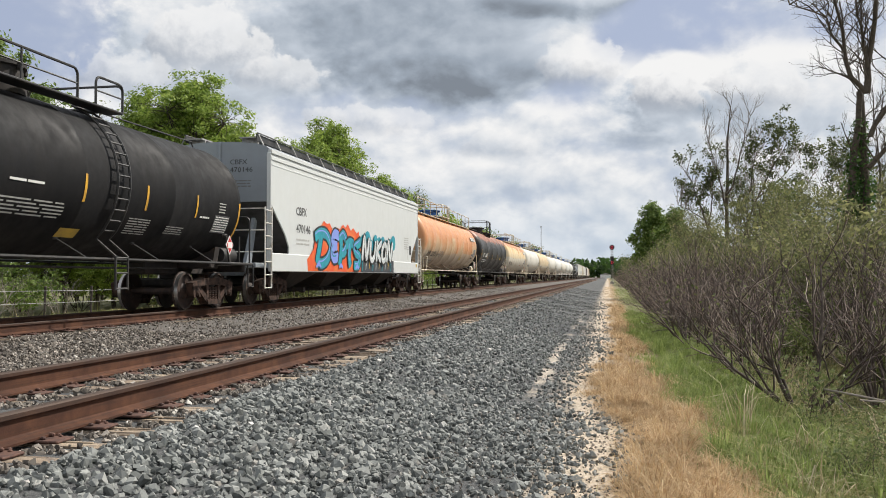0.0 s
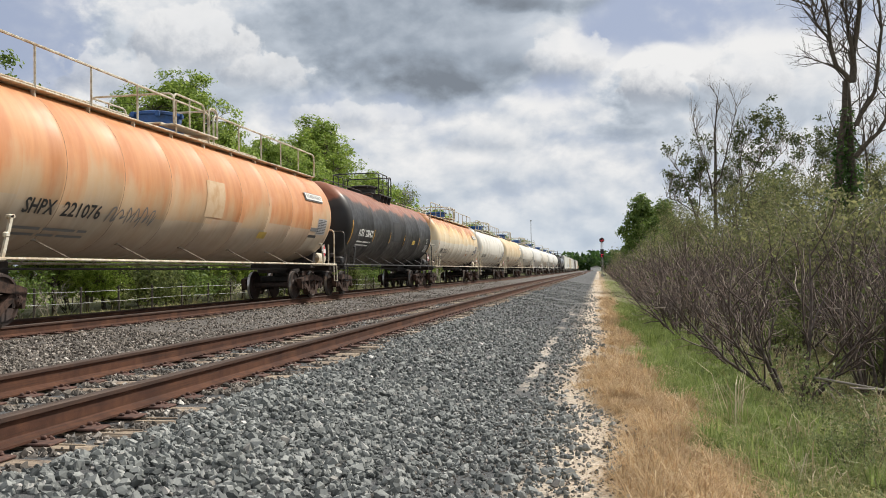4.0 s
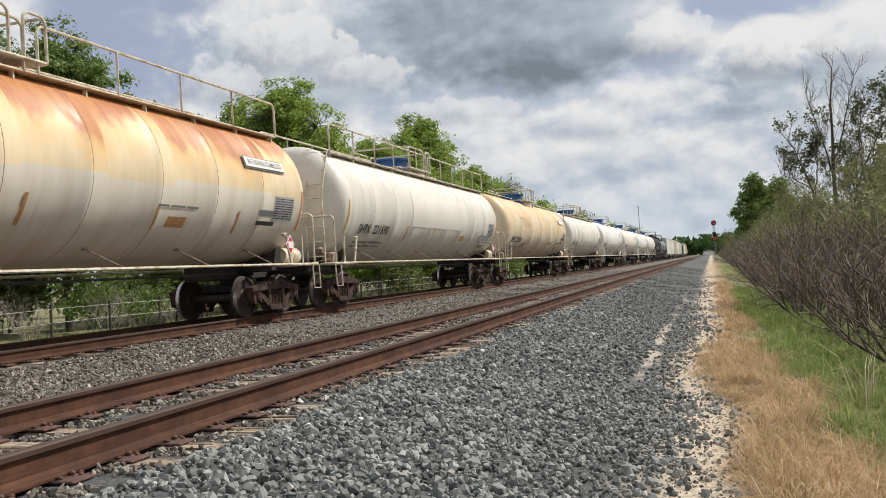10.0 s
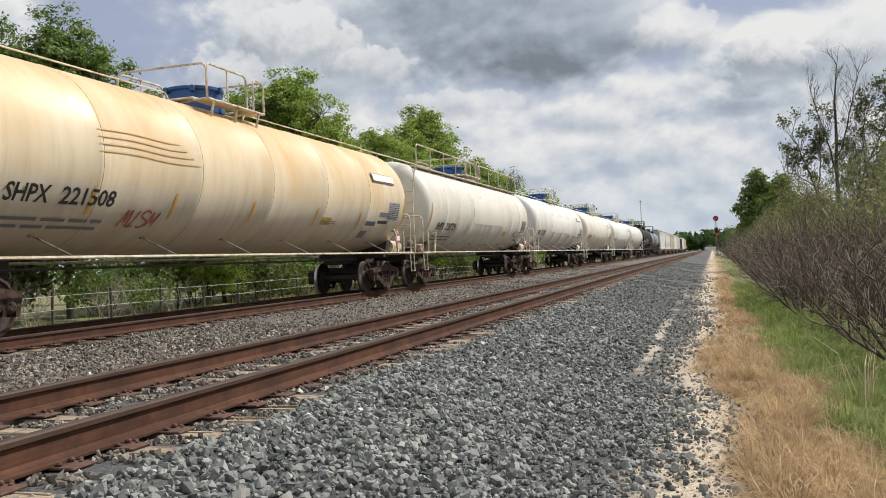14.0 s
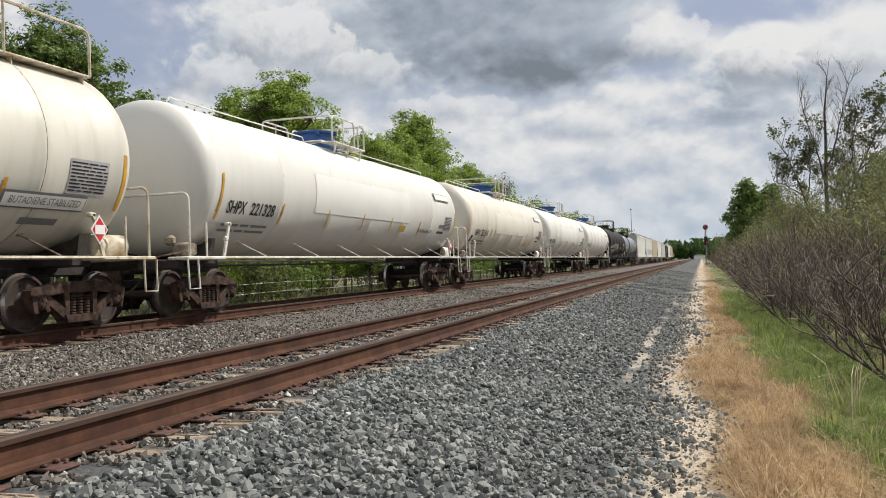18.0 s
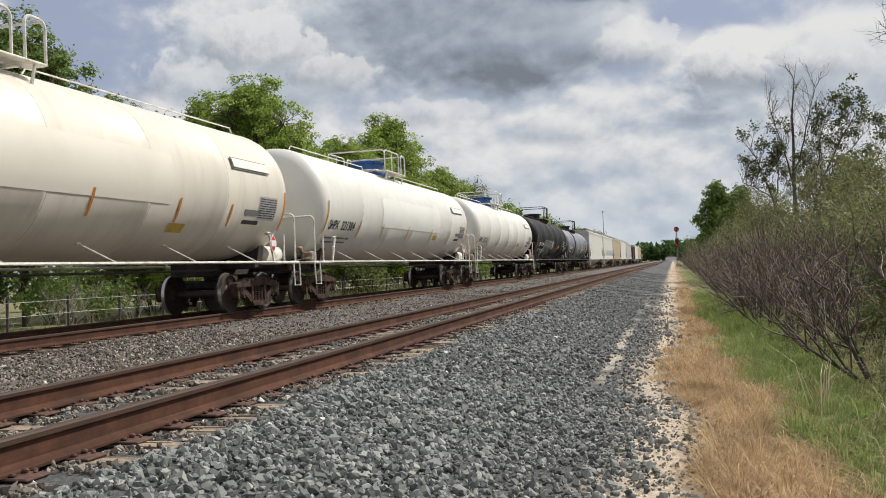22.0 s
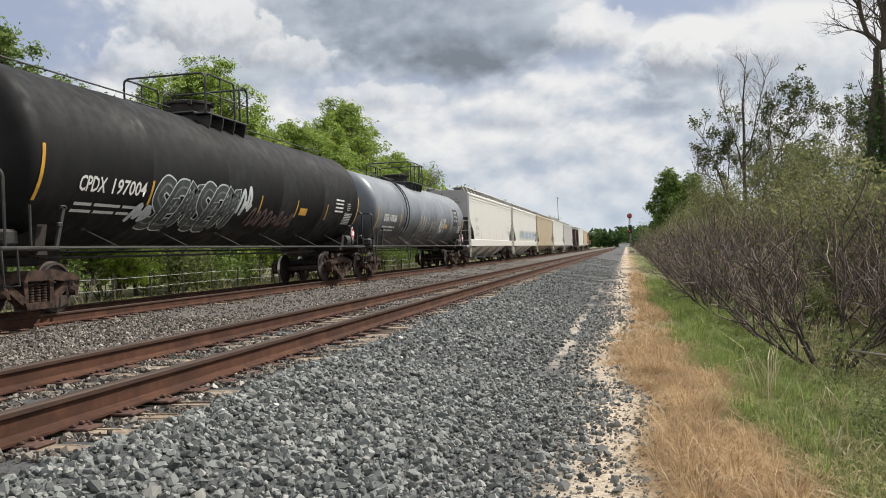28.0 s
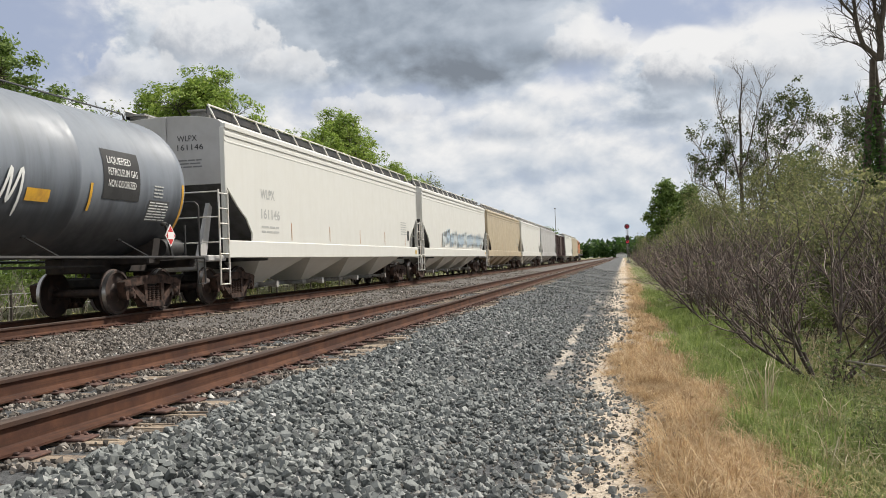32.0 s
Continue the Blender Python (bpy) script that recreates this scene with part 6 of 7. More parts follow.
INK_BOX = material("pale_stencil_box", mottled((0.42, 0.36, 0.27), (0.5, 0.44, 0.33), 8), 0.6)
TAN_LINE = material("tan_scratch", mottled((0.56, 0.36, 0.17), (0.62, 0.45, 0.25), 6), 0.6)
TAGRED = material("dull_red_spray_paint", (0.36, 0.11, 0.09), 0.6)
PATCH_B = material("slate_blue_patch", (0.10, 0.12, 0.17), 0.6)
PATCH_K = material("matt_black_patch", mottled((0.014, 0.014, 0.015), (0.03, 0.03, 0.03), 3), 0.7)
PATCH_T = material("pale_tan_patch", mottled((0.60, 0.44, 0.28), (0.5, 0.3, 0.15), 3), 0.6)
PATCH_S = material("scrubbed_grey_white_patch", mottled((0.69, 0.66, 0.59), (0.62, 0.59, 0.52), 0.9, 0.4, 0.7, 5, 0.1), 0.55)
PATCH_C = material("cream_white_patch", mottled((0.71, 0.67, 0.59), (0.66, 0.62, 0.54), 0.9, 0.4, 0.7, 5, 0.1), 0.55)
TAGDARK = material("dark_grey_spray_paint", mottled((0.035, 0.042, 0.042), (0.07, 0.08, 0.078), 4), 0.6)
TAGGREY = material("dull_grey_spray_paint", mottled((0.13, 0.15, 0.145), (0.22, 0.24, 0.23), 5), 0.6)
TAGMAROON = material("maroon_spray_paint", (0.16, 0.07, 0.07), 0.6)
build_train()


# ---- plants ----
def tubes(lines, mat, name, n=4):
    """lines: list of (points (k, 3), radii (k,)) with one k; all joined into one mesh."""
    P = np.array([l[0] for l in lines])
    R = np.array([l[1] for l in lines])
    B, k, _ = P.shape
    d = P[:, -1] - P[:, 0]
    d /= np.linalg.norm(d, axis=1, keepdims=True) + 1e-9
    ref = np.where(np.abs(d[:, 2:3]) > 0.9, np.array([[1.0, 0, 0]]), np.array([[0, 0, 1.0]]))
    u = np.cross(d, ref)
    u /= np.linalg.norm(u, axis=1, keepdims=True) + 1e-9
    w = np.cross(d, u)
    a = 2 * np.pi * np.arange(n) / n
    ring = u[:, None, :] * np.cos(a)[None, :, None] + w[:, None, :] * np.sin(a)[None, :, None]
    V = P[:, :, None, :] + ring[:, None, :, :] * R[:, :, None, None]
    i = np.arange(B)[:, None, None] * k * n
    j = np.arange(k - 1)[None, :, None] * n
    q = np.arange(n)[None, None, :]
    q2 = (q + 1) % n
    F = np.stack([i + j + q, i + j + q2, i + j + n + q2, i + j + n + q], -1).reshape(-1, 4)
    return bulk(name, V.reshape(-1, 3), F, mat, True)


def leaves(pts, size, mat, name, rng, face=None, loose=0.55):
    """One diamond leaf at each point, bent in two along its rib; face: the way that each leaf turns to, more or less."""
    n = len(pts)
    if face is None:
        M = turns(rng, n)
    else:
        w = face + rng.normal(0, loose, (n, 3))
        w /= np.linalg.norm(w, axis=1, keepdims=True) + 1e-9
        u = np.cross(w, rng.normal(size=(n, 3)))
        u /= np.linalg.norm(u, axis=1, keepdims=True) + 1e-9
        M = np.stack([u, np.cross(w, u), w], -1)
    s = size * rng.uniform(0.6, 1.3, n)
    tpl = np.array([(-1.0, 0, 0.0), (0, -0.55, 0.12), (1.0, 0, 0.0), (0, 0.55, 0.12)])
    V = np.einsum("nij,kj->nki", M, tpl) * s[:, None, None] + pts[:, None, :]
    F = np.arange(4 * n).reshape(n, 4)
    return bulk(name, V.reshape(-1, 3), F, mat)


def grow(rng, start, way, length, radius, depth, out, tips, kids=(5, 4, 4), spread=0.7, bend=0.18, up=0.15, k=4, shrink=0.6, lo=0.3):
    """Recursive branching; collects lines in out[depth] and tip points."""
    pts, r = [np.array(start, float)], [radius]
    d = np.array(way, float)
    for i in range(k - 1):
        d = d + rng.normal(0, bend, 3) + np.array([0, 0, up])
        d /= np.linalg.norm(d)
        pts.append(pts[-1] + d * length / (k - 1))
        r.append(radius * (1 - 0.62 * (i + 1) / (k - 1)))
    out.append((np.array(pts), np.array(r), depth))
    if depth >= len(kids):
        tips.append(pts[-1])
        tips.append((pts[-1] + pts[-2]) / 2)
        return
    for c in range(kids[depth]):
        f = lo + (1 - lo) * (c + rng.uniform(0, 1)) / kids[depth]
        x = f * (k - 1)
        i = min(int(x), k - 2)
        p = pts[i] + (pts[i + 1] - pts[i]) * (x - i)
        axis = rng.normal(size=3)
        side = np.cross(d, axis)
        side /= np.linalg.norm(side) + 1e-9
        nd = d * (1 - spread * 0.5) + side * spread
        nd /= np.linalg.norm(nd)
        grow(rng, p, nd, length * shrink * rng.uniform(0.75, 1.25) * (1.15 - 0.4 * f), radius * 0.5 * (1.2 - 0.5 * f), depth + 1, out, tips, kids, spread, bend, up, k, shrink, lo)


def tree(name, label, rng, h, leaf_mat, wide=0.36, n_leaf=7000, leaf=0.16, bark=BARK, kids=(9, 5, 4), clump=0.55, lo=0.22, category="tree", spread=0.8, bend=0.14, thick=0.014):
    root = empty(name, label, category)
    out, tips = [], []
    grow(rng, (0, 0, -0.2), (0, 0, 1), h * 0.62, h * thick, 0, out, tips, kids, spread, bend, 0.10, 4, wide * 1.4, lo)
    T = np.array(tips)
    # scale the crown to the wished height
    k = h / T[:, 2].max()
    for l in out:
        l[0][:] *= k
    T = T * k
    if n_leaf:
        c = T[rng.integers(0, len(T), n_leaf)] + rng.normal(0, clump, (n_leaf, 3)) * np.array([1, 1, 0.7])
        part("crown", leaves(c, leaf, leaf_mat, "crown", rng), leaf_mat, root)
    part("trunk", tubes(out, bark, "trunk", 3), bark, root)
    return root


def leafy_tree(name, label, rng, h, half_wide, base, leaf_mat, lobes=11, clumps=26, per=34, leaf=0.085, sigma=0.26, bark=BARK, lean=0.0, twig_step=1):
    """A tree whose crown is a heap of lobes, each of many small leaf clumps on its own twigs."""
    root = empty(name, label, "tree")
    lines = []

    def line(a, b, r0, r1, sag=0.12):
        a, b = np.array(a, float), np.array(b, float)
        ln = np.linalg.norm(b - a)
        m1 = a + (b - a) * 0.35 + rng.normal(0, sag * ln * 0.4, 3)
        m2 = a + (b - a) * 0.7 + rng.normal(0, sag * ln * 0.4, 3)
        lines.append((np.array([a, m1, m2, b]), np.array([r0, r0 * 0.65 + r1 * 0.35, r0 * 0.3 + r1 * 0.7, r1])))

    top = np.array([lean, 0, h * 0.8])
    line((0, 0, -0.3), top, h * 0.016, h * 0.005, 0.03)
    P, N = [], []
    for k in range(lobes):
        f = (k + 0.5) / lobes
        z = base + (h - base) * (0.06 + 0.80 * f)
        wide = half_wide * (math.sin(math.pi * (0.16 + 0.80 * f)) ** 0.7)
        a = k * 2.4 + rng.uniform(-0.5, 0.5)
        rad = wide * rng.uniform(0.25, 0.75) * (1.0 if f < 0.85 else 0.3)
        c = np.array([lean * f + rad * math.cos(a), rad * math.sin(a), z])
        R = half_wide * rng.uniform(0.24, 0.42)
        zs = max(0.4, z * rng.uniform(0.5, 0.7))
        line((lean * zs / h, 0, zs), c, h * 0.006, h * 0.002)
        for q in range(clumps):
            dv = rng.normal(size=3)
            dv /= np.linalg.norm(dv)
            p = c + dv * np.array([1, 1, 0.85]) * R * rng.uniform(0.55, 1.0)
            if p[2] < base * 0.8:
                p[2] = base * 0.8
            line(c + (p - c) * 0.1, p, h * 0.0016, h * 0.0006, 0.2)
            P.append(p)
            N.append(dv + np.array([0, 0, 0.35]))
    P = np.array(P)
    k = (h - 0.2) / P[:, 2].max()
    P = P * np.array([1, 1, k])
    for l in lines:
        l[0][:, 2] *= k
    c = np.repeat(P, per, 0) + rng.normal(0, sigma, (len(P) * per, 3)) * np.array([1, 1, 0.7])
    part("crown", leaves(c, leaf, leaf_mat, "crown", rng, np.repeat(np.array(N), per, 0)), leaf_mat, root)
    part("trunk", tubes(lines[:1] + lines[1::twig_step], bark, "trunk", 3), bark, root)
    return root


def shrub(name, label, rng, h, twig, stems=9, kids=(5, 4), n_leaf=0, leaf_mat=None, leaf=0.04, flare=0.75, r0=0.016, lean=0.0, tuft=0.08, bend=0.10, stem=STEM):
    root = empty(name, label, "shrub")
    out, tips = [], []
    for s in range(stems):
        a = rng.uniform(0, 6.28)
        t = rng.uniform(0.1, flare)
        way = np.array([math.cos(a) * t + lean, math.sin(a) * t, 1.0])
        way /= np.linalg.norm(way)
        grow(rng, (0.12 * math.cos(a), 0.12 * math.sin(a), -0.05), way, h * rng.uniform(0.6, 0.95), r0 * rng.uniform(0.7, 1.4), 0, out, tips, kids, 0.55, bend, 0.06, 4, 0.5, 0.25)
    k = h / max(l[0][:, 2].max() for l in out)
    for l in out:
        l[0][:] *= k
    tips = [t * k for t in tips]
    starts = [i for i, l in enumerate(out) if l[2] == 0] + [len(out)]
    for a, b in zip(starts, starts[1:]):
        part("stem", tubes([l for l in out[a:b] if l[2] < 2], stem, "stem", 4), stem, root)
    tagged(part("branchwork", tubes([l for l in out if l[2] >= 2], twig, "branchwork", 3), twig, root), kind="stuff")
    if n_leaf:
        T = np.array(tips)
        c = T[rng.integers(0, len(T), n_leaf)] + rng.normal(0, h * tuft, (n_leaf, 3))
        c[:, 2] = np.maximum(c[:, 2], 0.05)
        part("foliage", leaves(c, leaf, leaf_mat, "foliage", rng), leaf_mat, root)
    return root


def blades(rng, xy, height, width, mat, name, flat=0.5, way=None):
    """Grass blades as bent slivers of two quads."""
    n = len(xy)
    a = rng.uniform(0, 2 * np.pi, n) if way is None else way + rng.normal(0, 0.7, n)
    h = height * rng.uniform(0.5, 1.4, n)
    w = width * rng.uniform(0.6, 1.3, n)
    base = np.column_stack([xy, gz(xy[:, 0]) + lumps(xy[:, 0], xy[:, 1]) - 0.01])
    d = np.column_stack([np.cos(a), np.sin(a), np.zeros(n)])
    s = np.column_stack([-np.sin(a), np.cos(a), np.zeros(n)])
    lean = flat * rng.uniform(0.3, 1.5, n)
    up = np.array([0, 0, 1.0])
    m = base + d * (h * lean * 0.35)[:, None] + up * (h * 0.6)[:, None]
    t = base + d * (h * lean)[:, None] + up * (h * np.clip(1.1 - lean * 0.5, 0.25, 1))[:, None]
    V = np.stack([base - s * w[:, None], base + s * w[:, None], m + s * w[:, None] * 0.8, m - s * w[:, None] * 0.8, t + s * w[:, None] * 0.15, t - s * w[:, None] * 0.15], 1)
    i = np.arange(n)[:, None] * 6
    F = np.concatenate([i + np.array([[0, 1, 2, 3]]), i + np.array([[3, 2, 4, 5]])], 0)
    return bulk(name, V.reshape(-1, 3), F, mat)


def area(rng, x0, x1, y0, y1, n, clump=0.0):
    p = np.column_stack([rng.uniform(x0, x1, n), rng.uniform(y0, y1, n)])
    if clump:
        c = np.column_stack([rng.uniform(x0, x1, n // 40 + 1), rng.uniform(y0, y1, n // 40 + 1)])
        p = c[rng.integers(0, len(c), n)] + rng.normal(0, clump, (n, 2))
    return p


def tufts(rng, centres, per, wide):
    """Blade roots heaped in tufts, and the way out of its tuft for each."""
    n = len(centres) * per
    a, r = rng.uniform(0, 2 * np.pi, n), np.abs(rng.normal(0, wide, n))
    return np.repeat(centres, per, 0) + np.column_stack([r * np.cos(a), r * np.sin(a)]), a


def straw_edge(y):
    return 0.52 + 0.42 * np.clip((10.5 - y) / 4, 0, 1) + 0.10 * np.sin(y * 0.8) + 0.09 * np.sin(y * 2.3 + 1) + 0.05 * np.sin(y * 5.1)


class Stamp:
    """Sets a model at its first place, then copies of it at the others, each with its own size."""

    def __init__(self, model):
        self.model, self.first = model, 0.0

    def put(self, x, y, s, a):
        base = pose(x, y, float(gz(x)), 0, 0, a)
        if not self.first:
            self.first = s
            self.model.matrix_basis = base @ Matrix.Scale(s, 4)
        else:
            copy_thing(self.model, base @ Matrix.Scale(s / self.first, 4))


def ivy_tree(rng):
    """A forked bare tree of two ivy-clad trunks, with winding limbs."""
    root = empty("tree", "tall bare tree with forked trunk wrapped in ivy", "tree")
    root.matrix_basis = pose(7.9, 30.0, float(gz(7.9)))
    # limbs as winding lines in the tree's own space: x, height
    limbs = [([(-0.55, -0.3), (-0.45, 2.4), (-0.1, 4.6), (0.25, 7.45)], 0.20, 0.085), ([(0.15, -0.3), (0.16, 3.2), (0.32, 4.9), (0.27, 7.5)], 0.23, 0.115),
             ([(0.27, 7.3), (-0.18, 7.85), (-0.34, 8.6), (-0.6, 10.2), (-0.9, 11.6)], 0.095, 0.03), ([(0.27, 7.3), (0.32, 8.2), (0.55, 9.6), (0.66, 11.2), (0.6, 13.0)], 0.12, 0.03),
             ([(0.31, 8.1), (0.17, 9.0), (0.0, 9.9), (-0.1, 12.0)], 0.07, 0.02), ([(0.32, 4.9), (0.85, 5.5), (1.6, 6.6), (2.0, 8.6)], 0.09, 0.03), ([(0.36, 5.9), (0.85, 6.8), (1.2, 8.4), (1.1, 10.6)], 0.09, 0.03),
             ([(-0.34, 8.6), (-0.7, 9.25), (-0.95, 9.9), (-2.05, 10.3)], 0.05, 0.015)]
    lines, twigs, tips = [], [], []
    for pts, r0, r1 in limbs:
        q = np.array(pts, float)
        s = np.linspace(0, len(q) - 1, 9)
        x, z = np.interp(s, np.arange(len(q)), q[:, 0]), np.interp(s, np.arange(len(q)), q[:, 1])
        y = 0.5 * (z - z[0]) / 5 * rng.uniform(-1, 1) + np.cumsum(rng.normal(0, 0.03, 9))
        c = np.column_stack([x + np.concatenate([[0], rng.normal(0, 0.03, 8)]), y, z])
        lines.append((c, np.linspace(r0, r1, 9)))
        for k in range(3 if z[0] < 1 else 1, 9):
            if z[k] < 4.5:
                continue
            for m in range(2 if z[0] > 1 else 1):
                w = np.array([rng.normal(0, 0.7), rng.normal(0, 0.7), 0.75])
                grow(rng, c[k], w / np.linalg.norm(w), rng.uniform(0.7, 1.7), 0.03, 0, twigs, tips, (4, 3), 0.6, 0.20, 0.12, 4, 0.55, 0.3)
    part("trunk", tubes(lines, BARK, "trunk", 7), BARK, root)
    part("branchwork", tubes(twigs, BARK, "branchwork", 3), BARK, root)
    n = 3000
    which = rng.integers(0, 2, n)
    f = rng.beta(1.0, 1.5, n) * 0.9
    P = np.empty((n, 3))
    for w in (0, 1):
        c = lines[w][0]
        s = which == w
        for ax in range(3):
            P[s, ax] = np.interp(f[s] * 8, np.arange(9), c[:, ax])
    rad = (0.55 - 0.35 * f) * rng.uniform(0.3, 1.0, n)
    a = rng.uniform(0, 6.28, n)
    P += np.column_stack([rad * np.cos(a), rad * np.sin(a), rng.normal(0, 0.1, n)])
    part("ivy", leaves(P, 0.075, LEAF_DARK, "ivy", rng), LEAF_DARK, root, "dark ivy climbing the trunks")


def half_bare_tree(rng):
    """A grey trunk with bare upright twigs at its top and leafy side limbs lower down."""
    root = empty("tree", "slender half-bare grey tree with leafy lower limbs over the thicket", "tree")
    # limbs as x and height, radii, and the leaf clumps on each
    limbs = [([(0, -0.3), (0.0, 4.5), (0.12, 7.5), (0.16, 10.0), (0.35, 12.2)], 0.17, 0.03, 0), ([(0.05, 5.6), (-0.4, 7.4), (-0.9, 9.2), (-1.2, 10.8)], 0.06, 0.015, 0), ([(0.1, 6.6), (0.7, 8.2), (1.1, 10.0), (1.5, 11.6)], 0.06, 0.015, 0),
             ([(-0.6, -0.3), (-0.8, 3.4), (-1.4, 5.4), (-1.9, 7.0), (-2.4, 8.0)], 0.09, 0.025, 26), ([(-1.3, 5.0), (-2.3, 5.7), (-3.0, 6.0)], 0.04, 0.015, 14), ([(-1.1, 4.6), (-0.9, 6.4), (-0.7, 7.7)], 0.05, 0.02, 20),
             ([(0.7, -0.3), (1.0, 3.6), (1.7, 6.0), (2.7, 8.2), (3.6, 9.7)], 0.10, 0.02, 30), ([(1.3, 4.8), (1.5, 7.0), (1.7, 8.8), (1.9, 9.9)], 0.06, 0.015, 22), ([(1.9, 6.3), (3.2, 7.5), (4.4, 8.8)], 0.05, 0.015, 22), ([(1.1, 4.0), (2.8, 5.4), (4.6, 6.8), (5.4, 8.2)], 0.06, 0.015, 26)]
    lines, twigs, clumps = [], [], []
    for pts, r0, r1, leafy_n in limbs:
        q = np.array(pts, float)
        f = np.linspace(0, len(q) - 1, 9)
        x, z = np.interp(f, np.arange(len(q)), q[:, 0]), np.interp(f, np.arange(len(q)), q[:, 1])
        c = np.column_stack([x + rng.normal(0, 0.04, 9), np.cumsum(rng.normal(0, 0.12, 9)), z])
        lines.append((c, np.linspace(r0, r1, 9)))
        tips = []
        for k in range(3, 9):
            if z[k] < 4.0:
                continue
            for m in range(3):
                w = np.array([rng.normal(0, 0.45), rng.normal(0, 0.45), 0.9])
                grow(rng, c[k], w / np.linalg.norm(w), rng.uniform(0.8, 1.7), 0.022, 0, twigs, tips, (4, 3), 0.5, 0.14, 0.14, 4, 0.55, 0.3)
        if leafy_n:
            T = np.array(tips)
            clumps.append(T[rng.integers(0, len(T), leafy_n)])
    part("trunk", tubes(lines, BARK, "trunk", 6), BARK, root)
    part("branchwork", tubes(twigs, PALE_TWIG, "branchwork", 3), PALE_TWIG, root)
    P = np.repeat(np.concatenate(clumps), 44, 0)
    part("crown", leaves(P + rng.normal(0, 0.16, P.shape), 0.085, LEAF_SHADE, "crown", rng), LEAF_SHADE, root)
    return root


def build_plants():
    rng = np.random.default_rng(11)
    at = lambda x, y, s=1.0, a=0.0: pose(x, y, float(gz(x)), 0, 0, a) @ Matrix.Scale(s, 4)

    # -- grass strips beside the gravel
    p = np.concatenate([area(rng, -0.25, 1.3, 3.2, 12, 36000, 0.06), area(rng, -0.1, 1.2, 3.2, 12, 5000), area(rng, -0.1, 1.0, -10, 3.2, 5000, 0.07), area(rng, -0.3, 1.0, 12, 34, 13000, 0.10), area(rng, -0.5, 0.9, 34, 110, 7000)])
    e = straw_edge(p[:, 1])
    p = p[(p[:, 0] < e + rng.normal(0.03, 0.10, len(p))) & (p[:, 0] > gravel_edge(p[:, 1]) + rng.normal(-0.02, 0.05, len(p)))]
    tuft = 0.095 * (0.65 + 0.75 * (0.5 + 0.5 * np.sin(p[:, 0] * 11 + 2 * np.sin(p[:, 1] * 3)) * np.sin(p[:, 1] * 5.3)))
    patch = 0.5 + 0.5 * np.sin(p[:, 0] * 8 + 2.2 * np.sin(p[:, 1] * 2.1)) * np.sin(p[:, 1] * 3.7 + p[:, 0] * 3)
    keep = rng.random(len(p)) < 0.04 + 1.1 * patch
    p, patch = p[keep], patch[keep]
    tagged(new("dry_grass", blades(rng, p, 0.05 + 0.07 * patch, np.where(p[:, 1] < 11, 0.0026, 0.0042), STRAW, "dry_grass", 2.4)), "straw-coloured dead grass along the edge of the gravel", "dry grass", kind="stuff")
    # heaped tufts on it, blown over
    c = np.concatenate([area(rng, -0.05, 1.2, 3.2, 12, 520), area(rng, -0.2, 0.9, 12, 40, 320)])
    c = c[(c[:, 0] < straw_edge(c[:, 1]) + 0.04) & (c[:, 0] > gravel_edge(c[:, 1]) + 0.10)]
    p, way = tufts(rng, c, 75, 0.055)
    tagged(new("dry_tufts", blades(rng, p, np.repeat(0.09 + 0.17 * rng.random(len(c)) ** 2, 75), np.where(p[:, 1] < 11, 0.0026, 0.0042), STRAW, "dry_tufts", 1.5, way)), "matted straw tufts heaped on the dry verge", "dry grass", kind="stuff")
    p = np.concatenate([area(rng, 0.5, 1.9, 5.6, 12, 17000, 0.08), area(rng, 0.4, 2.1, 12, 34, 20000, 0.12), area(rng, 0.3, 2.2, 34, 100, 8000), area(rng, 0.0, 1.0, 3.5, 12, 900, 0.05), area(rng, 0.9, 4.0, -10, 4, 9000, 0.12)])
    e = straw_edge(p[:, 1])
    p = p[(p[:, 0] > e + rng.normal(0.0, 0.11, len(p))) | (rng.random(len(p)) < 0.05)]
    tagged(new("grass", blades(rng, p, 0.085 * (0.4 + 1.3 * (0.5 + 0.5 * np.sin(p[:, 0] * 7 + 2 * np.sin(p[:, 1] * 2)) * np.sin(p[:, 1] * 3.7))), np.where(p[:, 1] < 11, 0.003, 0.0045), GRASS, "grass", 1.0)), "fresh green grass between the dry verge and the thicket", "grass", kind="stuff")
    c = np.concatenate([area(rng, 0.6, 2.0, 5.0, 13, 150), area(rng, 0.5, 2.0, 13, 34, 190)])
    c = c[c[:, 0] > straw_edge(c[:, 1]) + 0.08]
    p, way = tufts(rng, c, 70, 0.06)
    tagged(new("grass_tufts", blades(rng, p, np.repeat(rng.uniform(0.12, 0.26, len(c)), 70), np.where(p[:, 1] < 11, 0.003, 0.0045), GRASS, "grass_tufts", 0.9, way)), "taller tufts of green grass at the foot of the thicket", "grass", kind="stuff")
    p = np.concatenate([area(rng, 1.0, 2.6, 3.6, 7.5, 9000, 0.09), area(rng, 1.6, 5.0, 6.5, 11, 13000, 0.12), area(rng, 2.0, 5.5, 11, 16, 6000, 0.14), area(rng, 2.2, 6.0, 16, 40, 7000, 0.2)])
    tagged(new("weeds", blades(rng, p, 0.15, 0.0045, WEED, "weeds", 1.5)), "mixed green and straw-coloured weeds under the shrubs", "weeds", kind="stuff")
    p = np.concatenate([area(rng, 1.5, 4.6, 5.5, 16, 420, 0.16), area(rng, 1.1, 2.8, 4.6, 8.5, 260, 0.10)])
    tagged(new("dry_stalks", blades(rng, p, np.where(p[:, 1] < 8, 0.3, 0.55), 0.004, STALK, "dry_stalks", 0.9)), "pale dry stalks leaning among the weeds", "dry grass", kind="stuff")
